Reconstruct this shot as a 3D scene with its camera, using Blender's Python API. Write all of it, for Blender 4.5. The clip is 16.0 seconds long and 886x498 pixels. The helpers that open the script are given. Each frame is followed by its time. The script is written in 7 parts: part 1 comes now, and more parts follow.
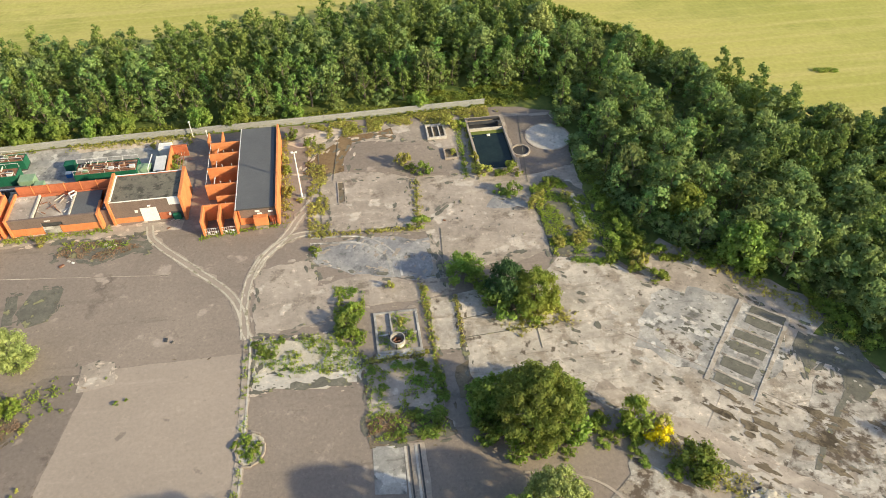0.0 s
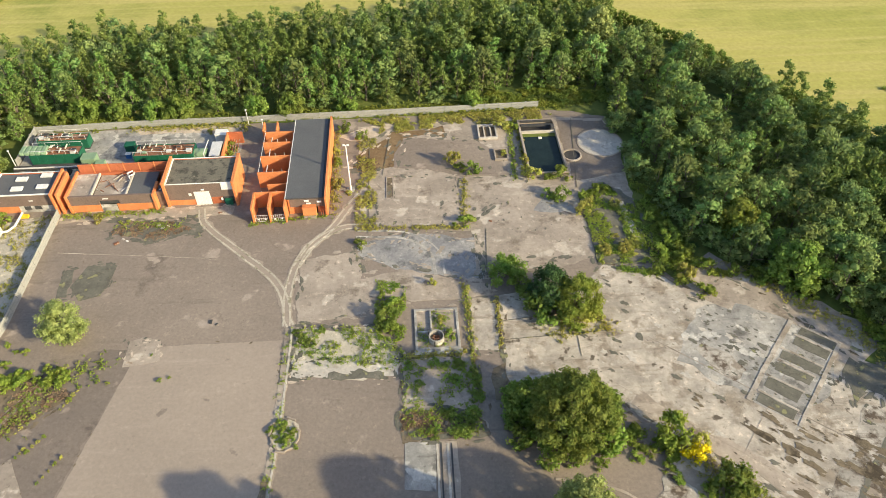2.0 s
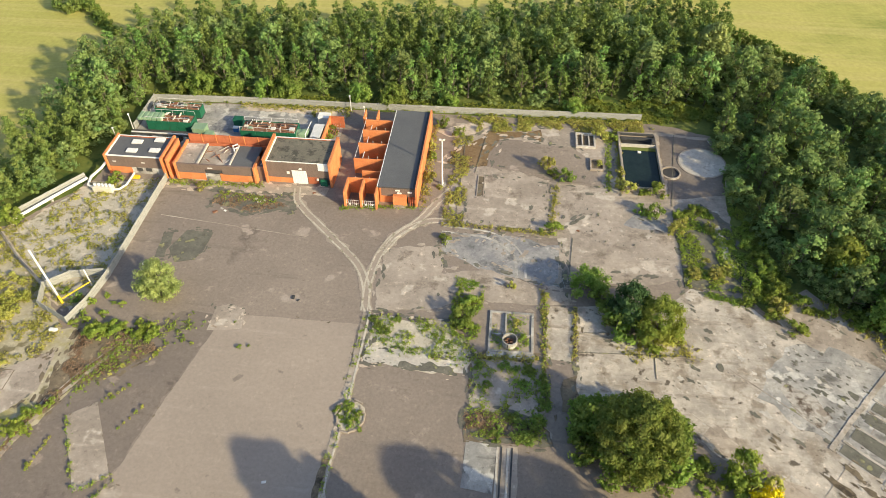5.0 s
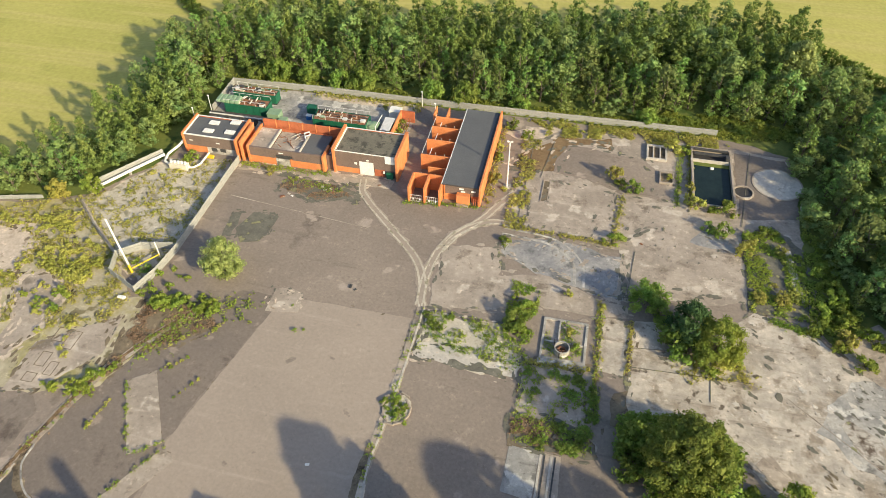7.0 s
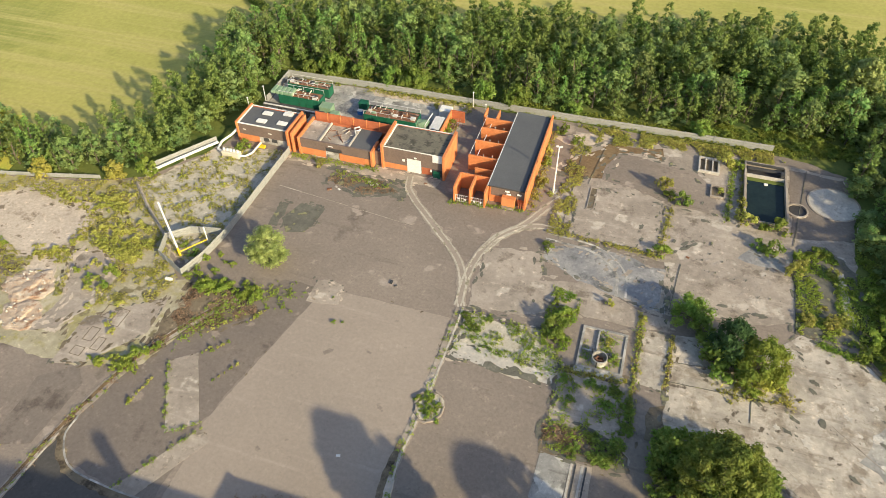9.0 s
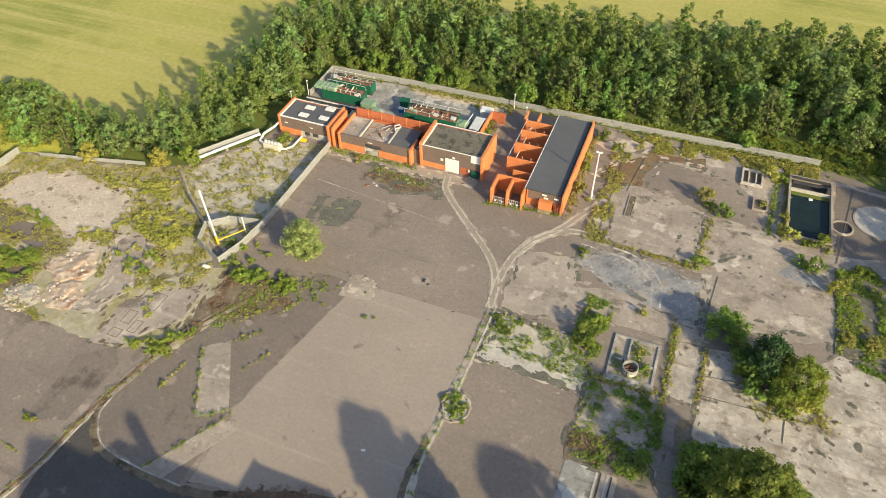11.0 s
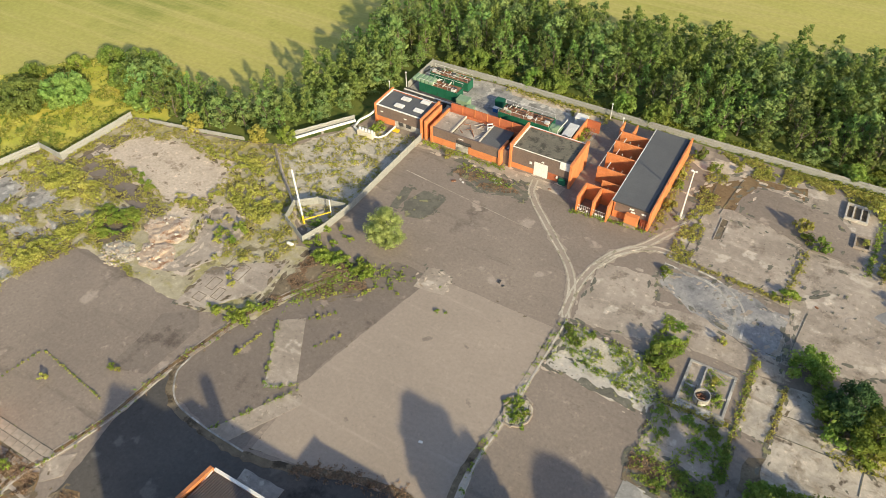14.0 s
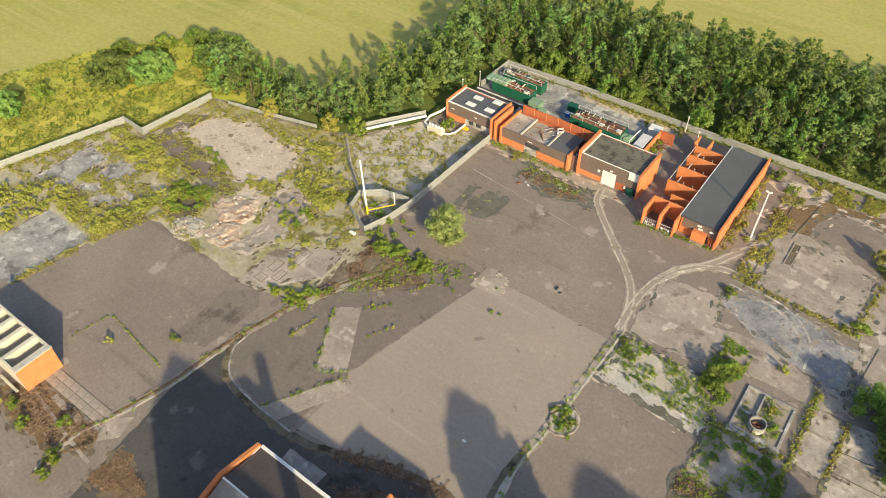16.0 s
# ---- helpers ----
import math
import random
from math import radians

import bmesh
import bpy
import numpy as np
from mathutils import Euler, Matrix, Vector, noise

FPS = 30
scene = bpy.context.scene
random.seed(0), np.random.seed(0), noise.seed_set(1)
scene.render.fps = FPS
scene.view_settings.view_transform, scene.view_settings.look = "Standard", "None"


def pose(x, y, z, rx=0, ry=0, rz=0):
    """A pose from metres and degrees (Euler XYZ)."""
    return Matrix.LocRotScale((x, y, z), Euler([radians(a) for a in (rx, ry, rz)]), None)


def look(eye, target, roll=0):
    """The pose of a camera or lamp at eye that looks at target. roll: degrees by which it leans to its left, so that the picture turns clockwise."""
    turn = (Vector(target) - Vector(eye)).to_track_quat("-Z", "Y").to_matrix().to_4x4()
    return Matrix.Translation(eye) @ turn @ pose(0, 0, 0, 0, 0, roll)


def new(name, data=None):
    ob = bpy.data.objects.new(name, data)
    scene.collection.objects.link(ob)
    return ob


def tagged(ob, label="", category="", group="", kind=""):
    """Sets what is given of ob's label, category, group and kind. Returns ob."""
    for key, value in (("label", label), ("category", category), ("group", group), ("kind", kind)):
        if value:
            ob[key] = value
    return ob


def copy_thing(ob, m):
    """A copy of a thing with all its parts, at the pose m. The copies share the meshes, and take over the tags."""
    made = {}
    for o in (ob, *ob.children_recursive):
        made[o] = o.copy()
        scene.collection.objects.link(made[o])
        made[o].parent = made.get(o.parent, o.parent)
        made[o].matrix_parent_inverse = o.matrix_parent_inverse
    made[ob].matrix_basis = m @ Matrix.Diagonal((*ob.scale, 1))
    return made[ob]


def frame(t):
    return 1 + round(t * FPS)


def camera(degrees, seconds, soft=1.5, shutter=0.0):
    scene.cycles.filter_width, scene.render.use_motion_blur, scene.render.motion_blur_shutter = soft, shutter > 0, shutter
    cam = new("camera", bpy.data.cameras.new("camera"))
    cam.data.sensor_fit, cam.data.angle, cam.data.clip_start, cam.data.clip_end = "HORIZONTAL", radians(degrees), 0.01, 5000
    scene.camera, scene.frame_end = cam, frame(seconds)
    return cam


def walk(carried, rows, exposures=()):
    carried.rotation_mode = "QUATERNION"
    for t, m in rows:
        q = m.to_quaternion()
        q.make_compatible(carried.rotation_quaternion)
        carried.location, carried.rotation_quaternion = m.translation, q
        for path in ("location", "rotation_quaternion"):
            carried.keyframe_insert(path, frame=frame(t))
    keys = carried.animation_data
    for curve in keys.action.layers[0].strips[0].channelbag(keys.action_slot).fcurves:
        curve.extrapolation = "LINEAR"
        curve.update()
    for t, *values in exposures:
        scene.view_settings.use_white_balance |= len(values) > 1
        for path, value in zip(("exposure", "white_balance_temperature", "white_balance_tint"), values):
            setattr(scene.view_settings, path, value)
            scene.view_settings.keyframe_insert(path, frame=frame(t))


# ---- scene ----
FOV = 63.55
EYE = (0.0, 0.0, 86.0)
cam = camera(FOV, 16.0, soft=0.8)
# seconds, heading, tilt, lean
PATH = [
    (0.0, -8.50, -45.01, -0.23), (0.5, -6.71, -45.04, -0.20), (1.0, -5.42, -45.06, -0.19), (1.5, -4.61, -45.07, -0.20),
    (2.0, -3.49, -45.05, -0.23), (2.5, -1.82, -45.08, -0.22), (3.0, -0.13, -45.09, -0.22), (3.5, 1.41, -45.09, -0.23),
    (4.0, 2.90, -45.08, -0.23), (6.5, 10.93, -45.06, -0.22), (7.0, 12.67, -45.07, -0.22), (7.5, 14.31, -45.05, -0.23),
    (8.0, 15.60, -45.05, -0.22), (10.5, 20.17, -45.00, -0.26), (11.0, 21.33, -45.01, -0.26), (11.5, 22.32, -45.01, -0.25),
    (12.0, 23.85, -45.02, -0.22), (12.5, 25.64, -45.03, -0.22), (13.0, 27.36, -45.04, -0.23), (13.5, 28.90, -45.05, -0.21),
    (14.0, 30.26, -45.06, -0.21), (14.5, 31.90, -45.07, -0.20), (15.0, 33.59, -45.09, -0.20), (15.5, 35.31, -45.10, -0.20),
    (16.0, 37.01, -45.12, -0.21),
]


def aim(heading, tilt, lean):
    h, p = radians(heading), radians(tilt)
    ahead = Vector((-math.sin(h) * math.cos(p), math.cos(h) * math.cos(p), math.sin(p)))
    return look(EYE, Vector(EYE) + ahead, lean)


walk(cam, [(t, aim(h, p, r)) for t, h, p, r in PATH], [(0.0, 0.65), (8.0, 0.55), (16.0, 0.44)])

# ---- light ----
SUN_ELEV, SUN_AZ = 23.0, -32.0   # degrees; azimuth from +x towards +y, where the sun stands
sun_way = Vector((math.cos(radians(SUN_AZ)) * math.cos(radians(SUN_ELEV)),
                  math.sin(radians(SUN_AZ)) * math.cos(radians(SUN_ELEV)), math.sin(radians(SUN_ELEV))))
world = bpy.data.worlds.new("sky")
scene.world = world
world.use_nodes = True
wn = world.node_tree.nodes
sky = wn.new("ShaderNodeTexSky")
sky.sky_type, sky.sun_disc = "NISHITA", False
sky.sun_elevation = radians(SUN_ELEV)
sky.sun_rotation = radians(90 - SUN_AZ)
sky.air_density, sky.dust_density = 1.0, 1.5
wn["Background"].inputs["Strength"].default_value = 0.15
world.node_tree.links.new(sky.outputs[0], wn["Background"].inputs["Color"])
sun = new("sun", bpy.data.lights.new("sun", "SUN"))
sun.data.energy, sun.data.angle, sun.data.color = 4.6, radians(1.6), (1.0, 0.865, 0.555)
sun.matrix_world = look(sun_way * 300, (0, 0, 0))


# ---- materials ----
def mat(name, base, alt, big=0.12, fine=3.0, stain=None, stain_at=0.6, stain_scale=0.35, rough=0.85, bump=0.3,
        metallic=0.0, vary=0.0, leafy=0.0, wave=None, contrast=1.0, spots=None, streak=None, speckle=0.3, scuff=0.0):
    """Two tones over large patches, a stain with its own shape, a fine grain and relief."""
    m = bpy.data.materials.new(name)
    m.use_nodes = True
    nt = m.node_tree
    n, link = nt.nodes, nt.links.new
    p = n["Principled BSDF"]
    p.inputs["Roughness"].default_value = rough
    p.inputs["Metallic"].default_value = metallic
    p.inputs["Specular IOR Level"].default_value = 0.25
    co = n.new("ShaderNodeTexCoord").outputs["Object"]

    def noise_tex(scale, detail=6, rough_=0.6):
        t = n.new("ShaderNodeTexNoise")
        t.inputs["Scale"].default_value, t.inputs["Detail"].default_value, t.inputs["Roughness"].default_value = scale, detail, rough_
        link(co, t.inputs["Vector"])
        return t.outputs["Fac"]

    def ramp(fac, lo, hi):
        r = n.new("ShaderNodeMapRange")
        r.inputs[1].default_value, r.inputs[2].default_value = lo, hi
        link(fac, r.inputs[0])
        return r.outputs[0]

    def mix(fac, a, b, kind="MIX"):
        x = n.new("ShaderNodeMix")
        x.data_type, x.blend_type = "RGBA", kind
        for sock, val in ((x.inputs[0], fac), (x.inputs[6], a), (x.inputs[7], b)):
            if isinstance(val, (tuple, list)):
                sock.default_value = (*val, 1.0) if len(val) == 3 else val
            elif isinstance(val, (int, float)):
                sock.default_value = val
            else:
                link(val, sock)
        return x.outputs[2]

    col = mix(ramp(noise_tex(big), 0.5 - 0.16 / contrast, 0.5 + 0.16 / contrast), base, alt)
    if stain:
        col = mix(ramp(noise_tex(stain_scale, 8, 0.68), stain_at, stain_at + 0.10), col, stain)
    if streak:
        mp = n.new("ShaderNodeMapping")
        mp.inputs["Rotation"].default_value, mp.inputs["Scale"].default_value = (0, 0, radians(streak[1])), (streak[2], streak[3], 1)
        link(co, mp.inputs["Vector"])
        st = n.new("ShaderNodeTexNoise")
        st.inputs["Scale"].default_value, st.inputs["Detail"].default_value, st.inputs["Roughness"].default_value = 1.0, 6, 0.65
        link(mp.outputs[0], st.inputs["Vector"])
        col = mix(ramp(st.outputs["Fac"], streak[4], streak[4] + 0.16), col, streak[0])
    if spots:
        col = mix(ramp(noise_tex(spots[1], 4, 0.5), spots[2], spots[2] + 0.05), col, spots[0])
    if scuff:
        pale = ramp(noise_tex(0.75, 10, 0.78), 0.56, 0.66)
        dark = ramp(noise_tex(1.15, 10, 0.8), 0.57, 0.65)
        col = mix(scuff, col, mix(pale, (1, 1, 1), (1.75, 1.72, 1.66)), "MULTIPLY")
        col = mix(scuff, col, mix(dark, (1, 1, 1), (0.42, 0.41, 0.38)), "MULTIPLY")
    grain = noise_tex(fine, 5, 0.7)
    col = mix(speckle, col, mix(ramp(grain, 0.3, 0.7), (0.55, 0.55, 0.55), (1.45, 1.45, 1.45)), "MULTIPLY")
    if wave:
        w = n.new("ShaderNodeTexWave")
        w.inputs["Scale"].default_value, w.bands_direction = wave[0], wave[1]
        w.inputs["Distortion"].default_value = 0.0
        link(co, w.inputs["Vector"])
        col = mix(wave[2], col, mix(w.outputs["Fac"], (0.5, 0.5, 0.5), (1.3, 1.3, 1.3)), "MULTIPLY")
    if vary:
        oi = n.new("ShaderNodeObjectInfo").outputs["Random"]
        geo = n.new("ShaderNodeNewGeometry").outputs["Random Per Island"]
        hs = n.new("ShaderNodeHueSaturation")
        link(col, hs.inputs["Color"])
        link(ramp(oi, 0, 1), hs.inputs["Value"])
        r1 = n.new("ShaderNodeMapRange")
        r1.inputs[3].default_value, r1.inputs[4].default_value = 1 - vary, 1 + vary
        link(oi, r1.inputs[0])
        link(r1.outputs[0], hs.inputs["Value"])
        r2 = n.new("ShaderNodeMapRange")
        r2.inputs[3].default_value, r2.inputs[4].default_value = 0.5 - 0.06 * vary, 0.5 + 0.06 * vary
        link(oi, r2.inputs[0])
        link(r2.outputs[0], hs.inputs["Hue"])
        col = mix(0.6, hs.outputs[0], mix(geo, (0.6, 0.6, 0.6), (1.4, 1.4, 1.4)), "MULTIPLY")
    link(col, p.inputs["Base Color"])
    if bump:
        b = n.new("ShaderNodeBump")
        b.inputs["Strength"].default_value, b.inputs["Distance"].default_value = bump, 0.05
        link(grain, b.inputs["Height"])
        link(b.outputs[0], p.inputs["Normal"])
    if leafy:
        tr = n.new("ShaderNodeBsdfTranslucent")
        link(col, tr.inputs["Color"])
        ms = n.new("ShaderNodeMixShader")
        ms.inputs[0].default_value = leafy
        link(p.outputs[0], ms.inputs[1])
        link(tr.outputs[0], ms.inputs[2])
        link(ms.outputs[0], n["Material Output"].inputs["Surface"])
    return m


M = {
    # asphalt with the house shadow's depth put into its colour
    "asphalt_shadowed": mat("shadow_darkened_asphalt", (0.075, 0.069, 0.064), (0.11, 0.099, 0.089), big=0.06, fine=2.0, stain=(0.05, 0.045, 0.042), stain_at=0.56, stain_scale=0.12, spots=((0.15, 0.135, 0.12), 0.2, 0.64), scuff=0.35),
    "leaf_wood": mat("wood_edge_leaves", (0.16, 0.265, 0.085), (0.33, 0.38, 0.12), big=0.22, fine=1.2, rough=0.75, bump=0, vary=0.32, leafy=0.5),
    "scabby": mat("scabby_concrete", (0.32, 0.29, 0.25), (0.45, 0.405, 0.35), big=0.16, fine=1.0, stain=(0.115, 0.088, 0.066), stain_at=0.47, stain_scale=0.30, contrast=1.6, spots=((0.27, 0.225, 0.18), 0.5, 0.58), streak=((0.115, 0.09, 0.068), 40, 0.12, 0.9, 0.56), speckle=0.45, scuff=0.8),
    "leaf_mass": mat("woodland_leaves", (0.17, 0.275, 0.095), (0.35, 0.40, 0.14), big=0.22, fine=1.2, rough=0.75, bump=0, vary=0.06, leafy=0.5, stain=(0.40, 0.41, 0.13), stain_at=0.60, stain_scale=0.25),
    "silt": mat("dark_mossy_silt", (0.12, 0.114, 0.092), (0.175, 0.162, 0.13), big=0.4, fine=2, stain=(0.075, 0.07, 0.054), stain_at=0.53, stain_scale=0.5, bump=0.6, spots=((0.24, 0.23, 0.12), 0.5, 0.6), scuff=0.7),
    "field": mat("mown_field", (0.331, 0.322, 0.078), (0.432, 0.386, 0.115), big=0.02, fine=0.9, stain=(0.258, 0.271, 0.064), stain_at=0.53, stain_scale=0.014, rough=0.95, bump=0.1, streak=((0.432, 0.377, 0.129), -40, 0.012, 0.30, 0.47)),
    "scrub": mat("rough_grass", (0.085, 0.12, 0.028), (0.17, 0.185, 0.045), big=0.10, fine=1.6, stain=(0.05, 0.085, 0.02), stain_at=0.52, stain_scale=0.2, rough=0.95, bump=0.6),
    "meadow": mat("dry_meadow_grass", (0.38, 0.40, 0.06), (0.58, 0.49, 0.10), big=0.09, fine=1.2, stain=(0.21, 0.26, 0.05), stain_at=0.53, stain_scale=0.15, rough=0.95, bump=0.6),
    "waste": mat("waste_soil", (0.34, 0.30, 0.20), (0.46, 0.40, 0.29), big=0.14, fine=1.5, stain=(0.33, 0.29, 0.13), stain_at=0.50, stain_scale=0.22, contrast=1.4, spots=((0.19, 0.16, 0.09), 0.3, 0.6), bump=0.7, scuff=0.6),
    "asphalt": mat("worn_asphalt", (0.214, 0.174, 0.144), (0.281, 0.229, 0.187), big=0.05, fine=2.0, stain=(0.152, 0.121, 0.100), stain_at=0.58, stain_scale=0.10, spots=((0.360, 0.294, 0.242), 0.2, 0.64), streak=((0.168, 0.136, 0.113), 40, 0.05, 0.4, 0.58), scuff=0.4),
    "asphalt_pale": mat("pale_asphalt", (0.303, 0.249, 0.204), (0.350, 0.287, 0.234), big=0.06, fine=2.0, stain=(0.269, 0.220, 0.181), stain_at=0.58, stain_scale=0.08, streak=((0.387, 0.317, 0.261), 35, 0.05, 0.5, 0.56), spots=((0.225, 0.185, 0.155), 0.35, 0.68), speckle=0.2, scuff=0.22),
    "asphalt_dark": mat("dark_asphalt", (0.168, 0.138, 0.117), (0.225, 0.184, 0.153), big=0.06, fine=2.0, stain=(0.118, 0.094, 0.077), stain_at=0.58, stain_scale=0.12, spots=((0.281, 0.228, 0.187), 0.25, 0.65), scuff=0.4),
    "tar": mat("black_tar", (0.045, 0.042, 0.042), (0.07, 0.064, 0.06), big=0.3, fine=2.5, rough=0.6),
    "concrete": mat("stained_concrete", (0.35, 0.308, 0.258), (0.50, 0.437, 0.365), big=0.16, fine=0.9, stain=(0.28, 0.232, 0.18), stain_at=0.51, stain_scale=0.26, contrast=1.8, spots=((0.12, 0.098, 0.075), 0.48, 0.625), streak=((0.21, 0.17, 0.13), 40, 0.07, 0.6, 0.57), speckle=0.45, scuff=0.8),
    "concrete_pale": mat("pale_concrete", (0.44, 0.40, 0.35), (0.52, 0.47, 0.405), big=0.2, fine=1.6, stain=(0.33, 0.285, 0.235), stain_at=0.58, stain_scale=0.3, contrast=1.6, scuff=0.5),
    "concrete_grey": mat("grey_concrete", (0.28, 0.268, 0.25), (0.40, 0.37, 0.33), big=0.18, fine=1.2, stain=(0.15, 0.14, 0.128), stain_at=0.53, stain_scale=0.3, contrast=1.8, spots=((0.50, 0.47, 0.425), 0.35, 0.57), streak=((0.12, 0.11, 0.098), 40, 0.1, 0.7, 0.6), speckle=0.45, scuff=0.8),
    "concrete_dirty": mat("dirty_concrete", (0.292, 0.244, 0.200), (0.396, 0.332, 0.273), big=0.12, fine=1.2, stain=(0.193, 0.157, 0.124), stain_at=0.55, stain_scale=0.2, contrast=1.6, spots=((0.495, 0.428, 0.357), 0.22, 0.60), streak=((0.462, 0.391, 0.320), 80, 0.08, 0.5, 0.56), scuff=0.75),
    "slate": mat("bluish_grey_screed", (0.230, 0.224, 0.226), (0.345, 0.325, 0.303), big=0.2, fine=1.6, stain=(0.138, 0.134, 0.134), stain_at=0.53, stain_scale=0.3, contrast=1.6, scuff=0.7),
    "gravel": mat("pale_gravel", (0.403, 0.358, 0.284), (0.526, 0.468, 0.378), big=0.3, fine=4, stain=(0.246, 0.220, 0.147), stain_at=0.52, stain_scale=0.4, bump=0.8, scuff=0.8),
    "rust_soil": mat("rusty_wet_soil", (0.15, 0.095, 0.05), (0.24, 0.165, 0.09), big=0.25, fine=2, stain=(0.08, 0.055, 0.035), stain_at=0.55, stain_scale=0.3, scuff=0.6),
    "soil": mat("brown_soil", (0.14, 0.11, 0.075), (0.21, 0.165, 0.11), big=0.4, fine=3, stain=(0.065, 0.05, 0.034), stain_at=0.52, bump=0.8, scuff=0.8),
    "sand": mat("pale_sandy_rubble", (0.46, 0.375, 0.295), (0.57, 0.475, 0.38), big=0.25, fine=2, stain=(0.28, 0.215, 0.155), stain_at=0.56, stain_scale=0.3, bump=0.6, spots=((0.22, 0.17, 0.12), 0.5, 0.64), scuff=0.7),
    "red_sand": mat("reddish_earth", (0.42, 0.30, 0.21), (0.55, 0.45, 0.35), big=0.35, fine=2, stain=(0.27, 0.15, 0.09), stain_at=0.53, stain_scale=0.5, bump=0.8, scuff=0.8),
    "brick": mat("orange_brick", (0.55, 0.19, 0.07), (0.66, 0.245, 0.095), big=0.6, fine=6, stain=(0.42, 0.135, 0.055), stain_at=0.64, stain_scale=0.8, bump=0.2),
    "brick_red": mat("red_brick", (0.36, 0.105, 0.05), (0.47, 0.15, 0.07), big=0.6, fine=6, stain=(0.24, 0.075, 0.04), stain_at=0.6, stain_scale=0.8, bump=0.2),
    "cladding": mat("brown_cladding", (0.165, 0.12, 0.10), (0.195, 0.142, 0.118), big=0.5, fine=4, rough=0.6, bump=0.05, wave=(2.2, "X", 0.25)),
    "roof_dark": mat("dark_felt_roof", (0.104, 0.106, 0.112), (0.122, 0.123, 0.127), big=0.2, fine=5, rough=0.8, bump=0.1, scuff=0.15),
    "roof_brown": mat("brown_ribbed_roof", (0.085, 0.066, 0.06), (0.105, 0.082, 0.074), big=0.3, fine=5, rough=0.6, bump=0.05),
    "roof_moss": mat("mossy_felt_roof", (0.145, 0.13, 0.10), (0.185, 0.165, 0.125), big=0.4, fine=4, stain=(0.075, 0.07, 0.055), stain_at=0.5, stain_scale=0.7, scuff=0.6),
    "white": mat("white_paint", (0.72, 0.70, 0.66), (0.78, 0.75, 0.70), big=0.8, fine=4, stain=(0.5, 0.46, 0.4), stain_at=0.66, rough=0.6, bump=0.05),
    "cream": mat("cream_concrete", (0.55, 0.50, 0.40), (0.62, 0.56, 0.45), big=0.5, fine=3, stain=(0.36, 0.31, 0.24), stain_at=0.6),
    "green": mat("green_paint", (0.012, 0.10, 0.055), (0.02, 0.13, 0.075), big=0.6, fine=4, stain=(0.06, 0.07, 0.045), stain_at=0.66, rough=0.55, bump=0.05),
    "green_pale": mat("pale_green_paint", (0.20, 0.30, 0.19), (0.26, 0.36, 0.23), big=0.6, fine=4, stain=(0.15, 0.16, 0.1), stain_at=0.62, rough=0.55, bump=0.05),
    "rust": mat("rusty_iron", (0.20, 0.085, 0.045), (0.30, 0.15, 0.09), big=1.0, fine=6, stain=(0.42, 0.36, 0.30), stain_at=0.55, stain_scale=1.5),
    "yellow": mat("yellow_paint", (0.72, 0.47, 0.02), (0.78, 0.54, 0.04), big=0.6, fine=4, rough=0.5, bump=0.05),
    "blue": mat("blue_plastic", (0.03, 0.16, 0.46), (0.05, 0.20, 0.52), big=0.6, fine=4, rough=0.5, bump=0.05),
    "leaf": mat("green_leaves", (0.165, 0.26, 0.05), (0.31, 0.36, 0.08), big=0.35, fine=1.5, rough=0.75, bump=0, vary=0.25, leafy=0.48),
    "leaf_far": mat("wood_leaves", (0.16, 0.26, 0.065), (0.31, 0.375, 0.10), big=0.16, fine=1.2, rough=0.75, bump=0, vary=0.36, leafy=0.48),
    "leaf_dark": mat("dark_pine_needles", (0.035, 0.07, 0.022), (0.055, 0.095, 0.028), big=0.5, fine=1.5, rough=0.7, bump=0, vary=0.2, leafy=0.2),
    "leaf_grey": mat("grey_willow_leaves", (0.27, 0.335, 0.11), (0.40, 0.44, 0.15), big=0.5, fine=1.5, rough=0.7, bump=0, vary=0.12, leafy=0.4),
    "leaf_yellow": mat("yellowing_leaves", (0.26, 0.25, 0.05), (0.40, 0.33, 0.08), big=0.4, fine=1.5, rough=0.7, bump=0, vary=0.2, leafy=0.3),
    "flower": mat("bright_yellow_flowers", (0.78, 0.62, 0.01), (0.82, 0.70, 0.02), big=0.5, fine=2, rough=0.7, bump=0, leafy=0.2),
    "weed": mat("weed_leaves", (0.20, 0.30, 0.05), (0.36, 0.39, 0.075), big=0.25, fine=1.5, rough=0.75, bump=0, vary=0.2, leafy=0.45),
    "weed_dry": mat("dry_yellow_weeds", (0.37, 0.385, 0.085), (0.54, 0.50, 0.145), big=0.25, fine=1.5, rough=0.8, bump=0, vary=0.2, leafy=0.45),
    "brush": mat("dead_reddish_brush", (0.22, 0.14, 0.09), (0.33, 0.23, 0.15), big=0.8, fine=5, stain=(0.12, 0.075, 0.045), stain_at=0.55, bump=0.4),
    "bark": mat("grey_bark", (0.12, 0.095, 0.07), (0.17, 0.14, 0.105), big=1.5, fine=8, bump=0.6),
    "fence": mat("grey_concrete_fence", (0.27, 0.27, 0.255), (0.34, 0.335, 0.31), big=0.5, fine=4, rough=0.8, stain=(0.21, 0.205, 0.18), stain_at=0.58),
    "steel": mat("galvanised_steel", (0.60, 0.59, 0.57), (0.70, 0.68, 0.65), big=1, fine=6, rough=0.5, bump=0.05, metallic=0.1),
    "iron": mat("dark_iron", (0.05, 0.05, 0.052), (0.075, 0.072, 0.07), big=1, fine=6, rough=0.6),
    "water": mat("dark_pond_water", (0.012, 0.022, 0.022), (0.018, 0.03, 0.028), big=0.3, fine=2, rough=0.08, bump=0.02),
}


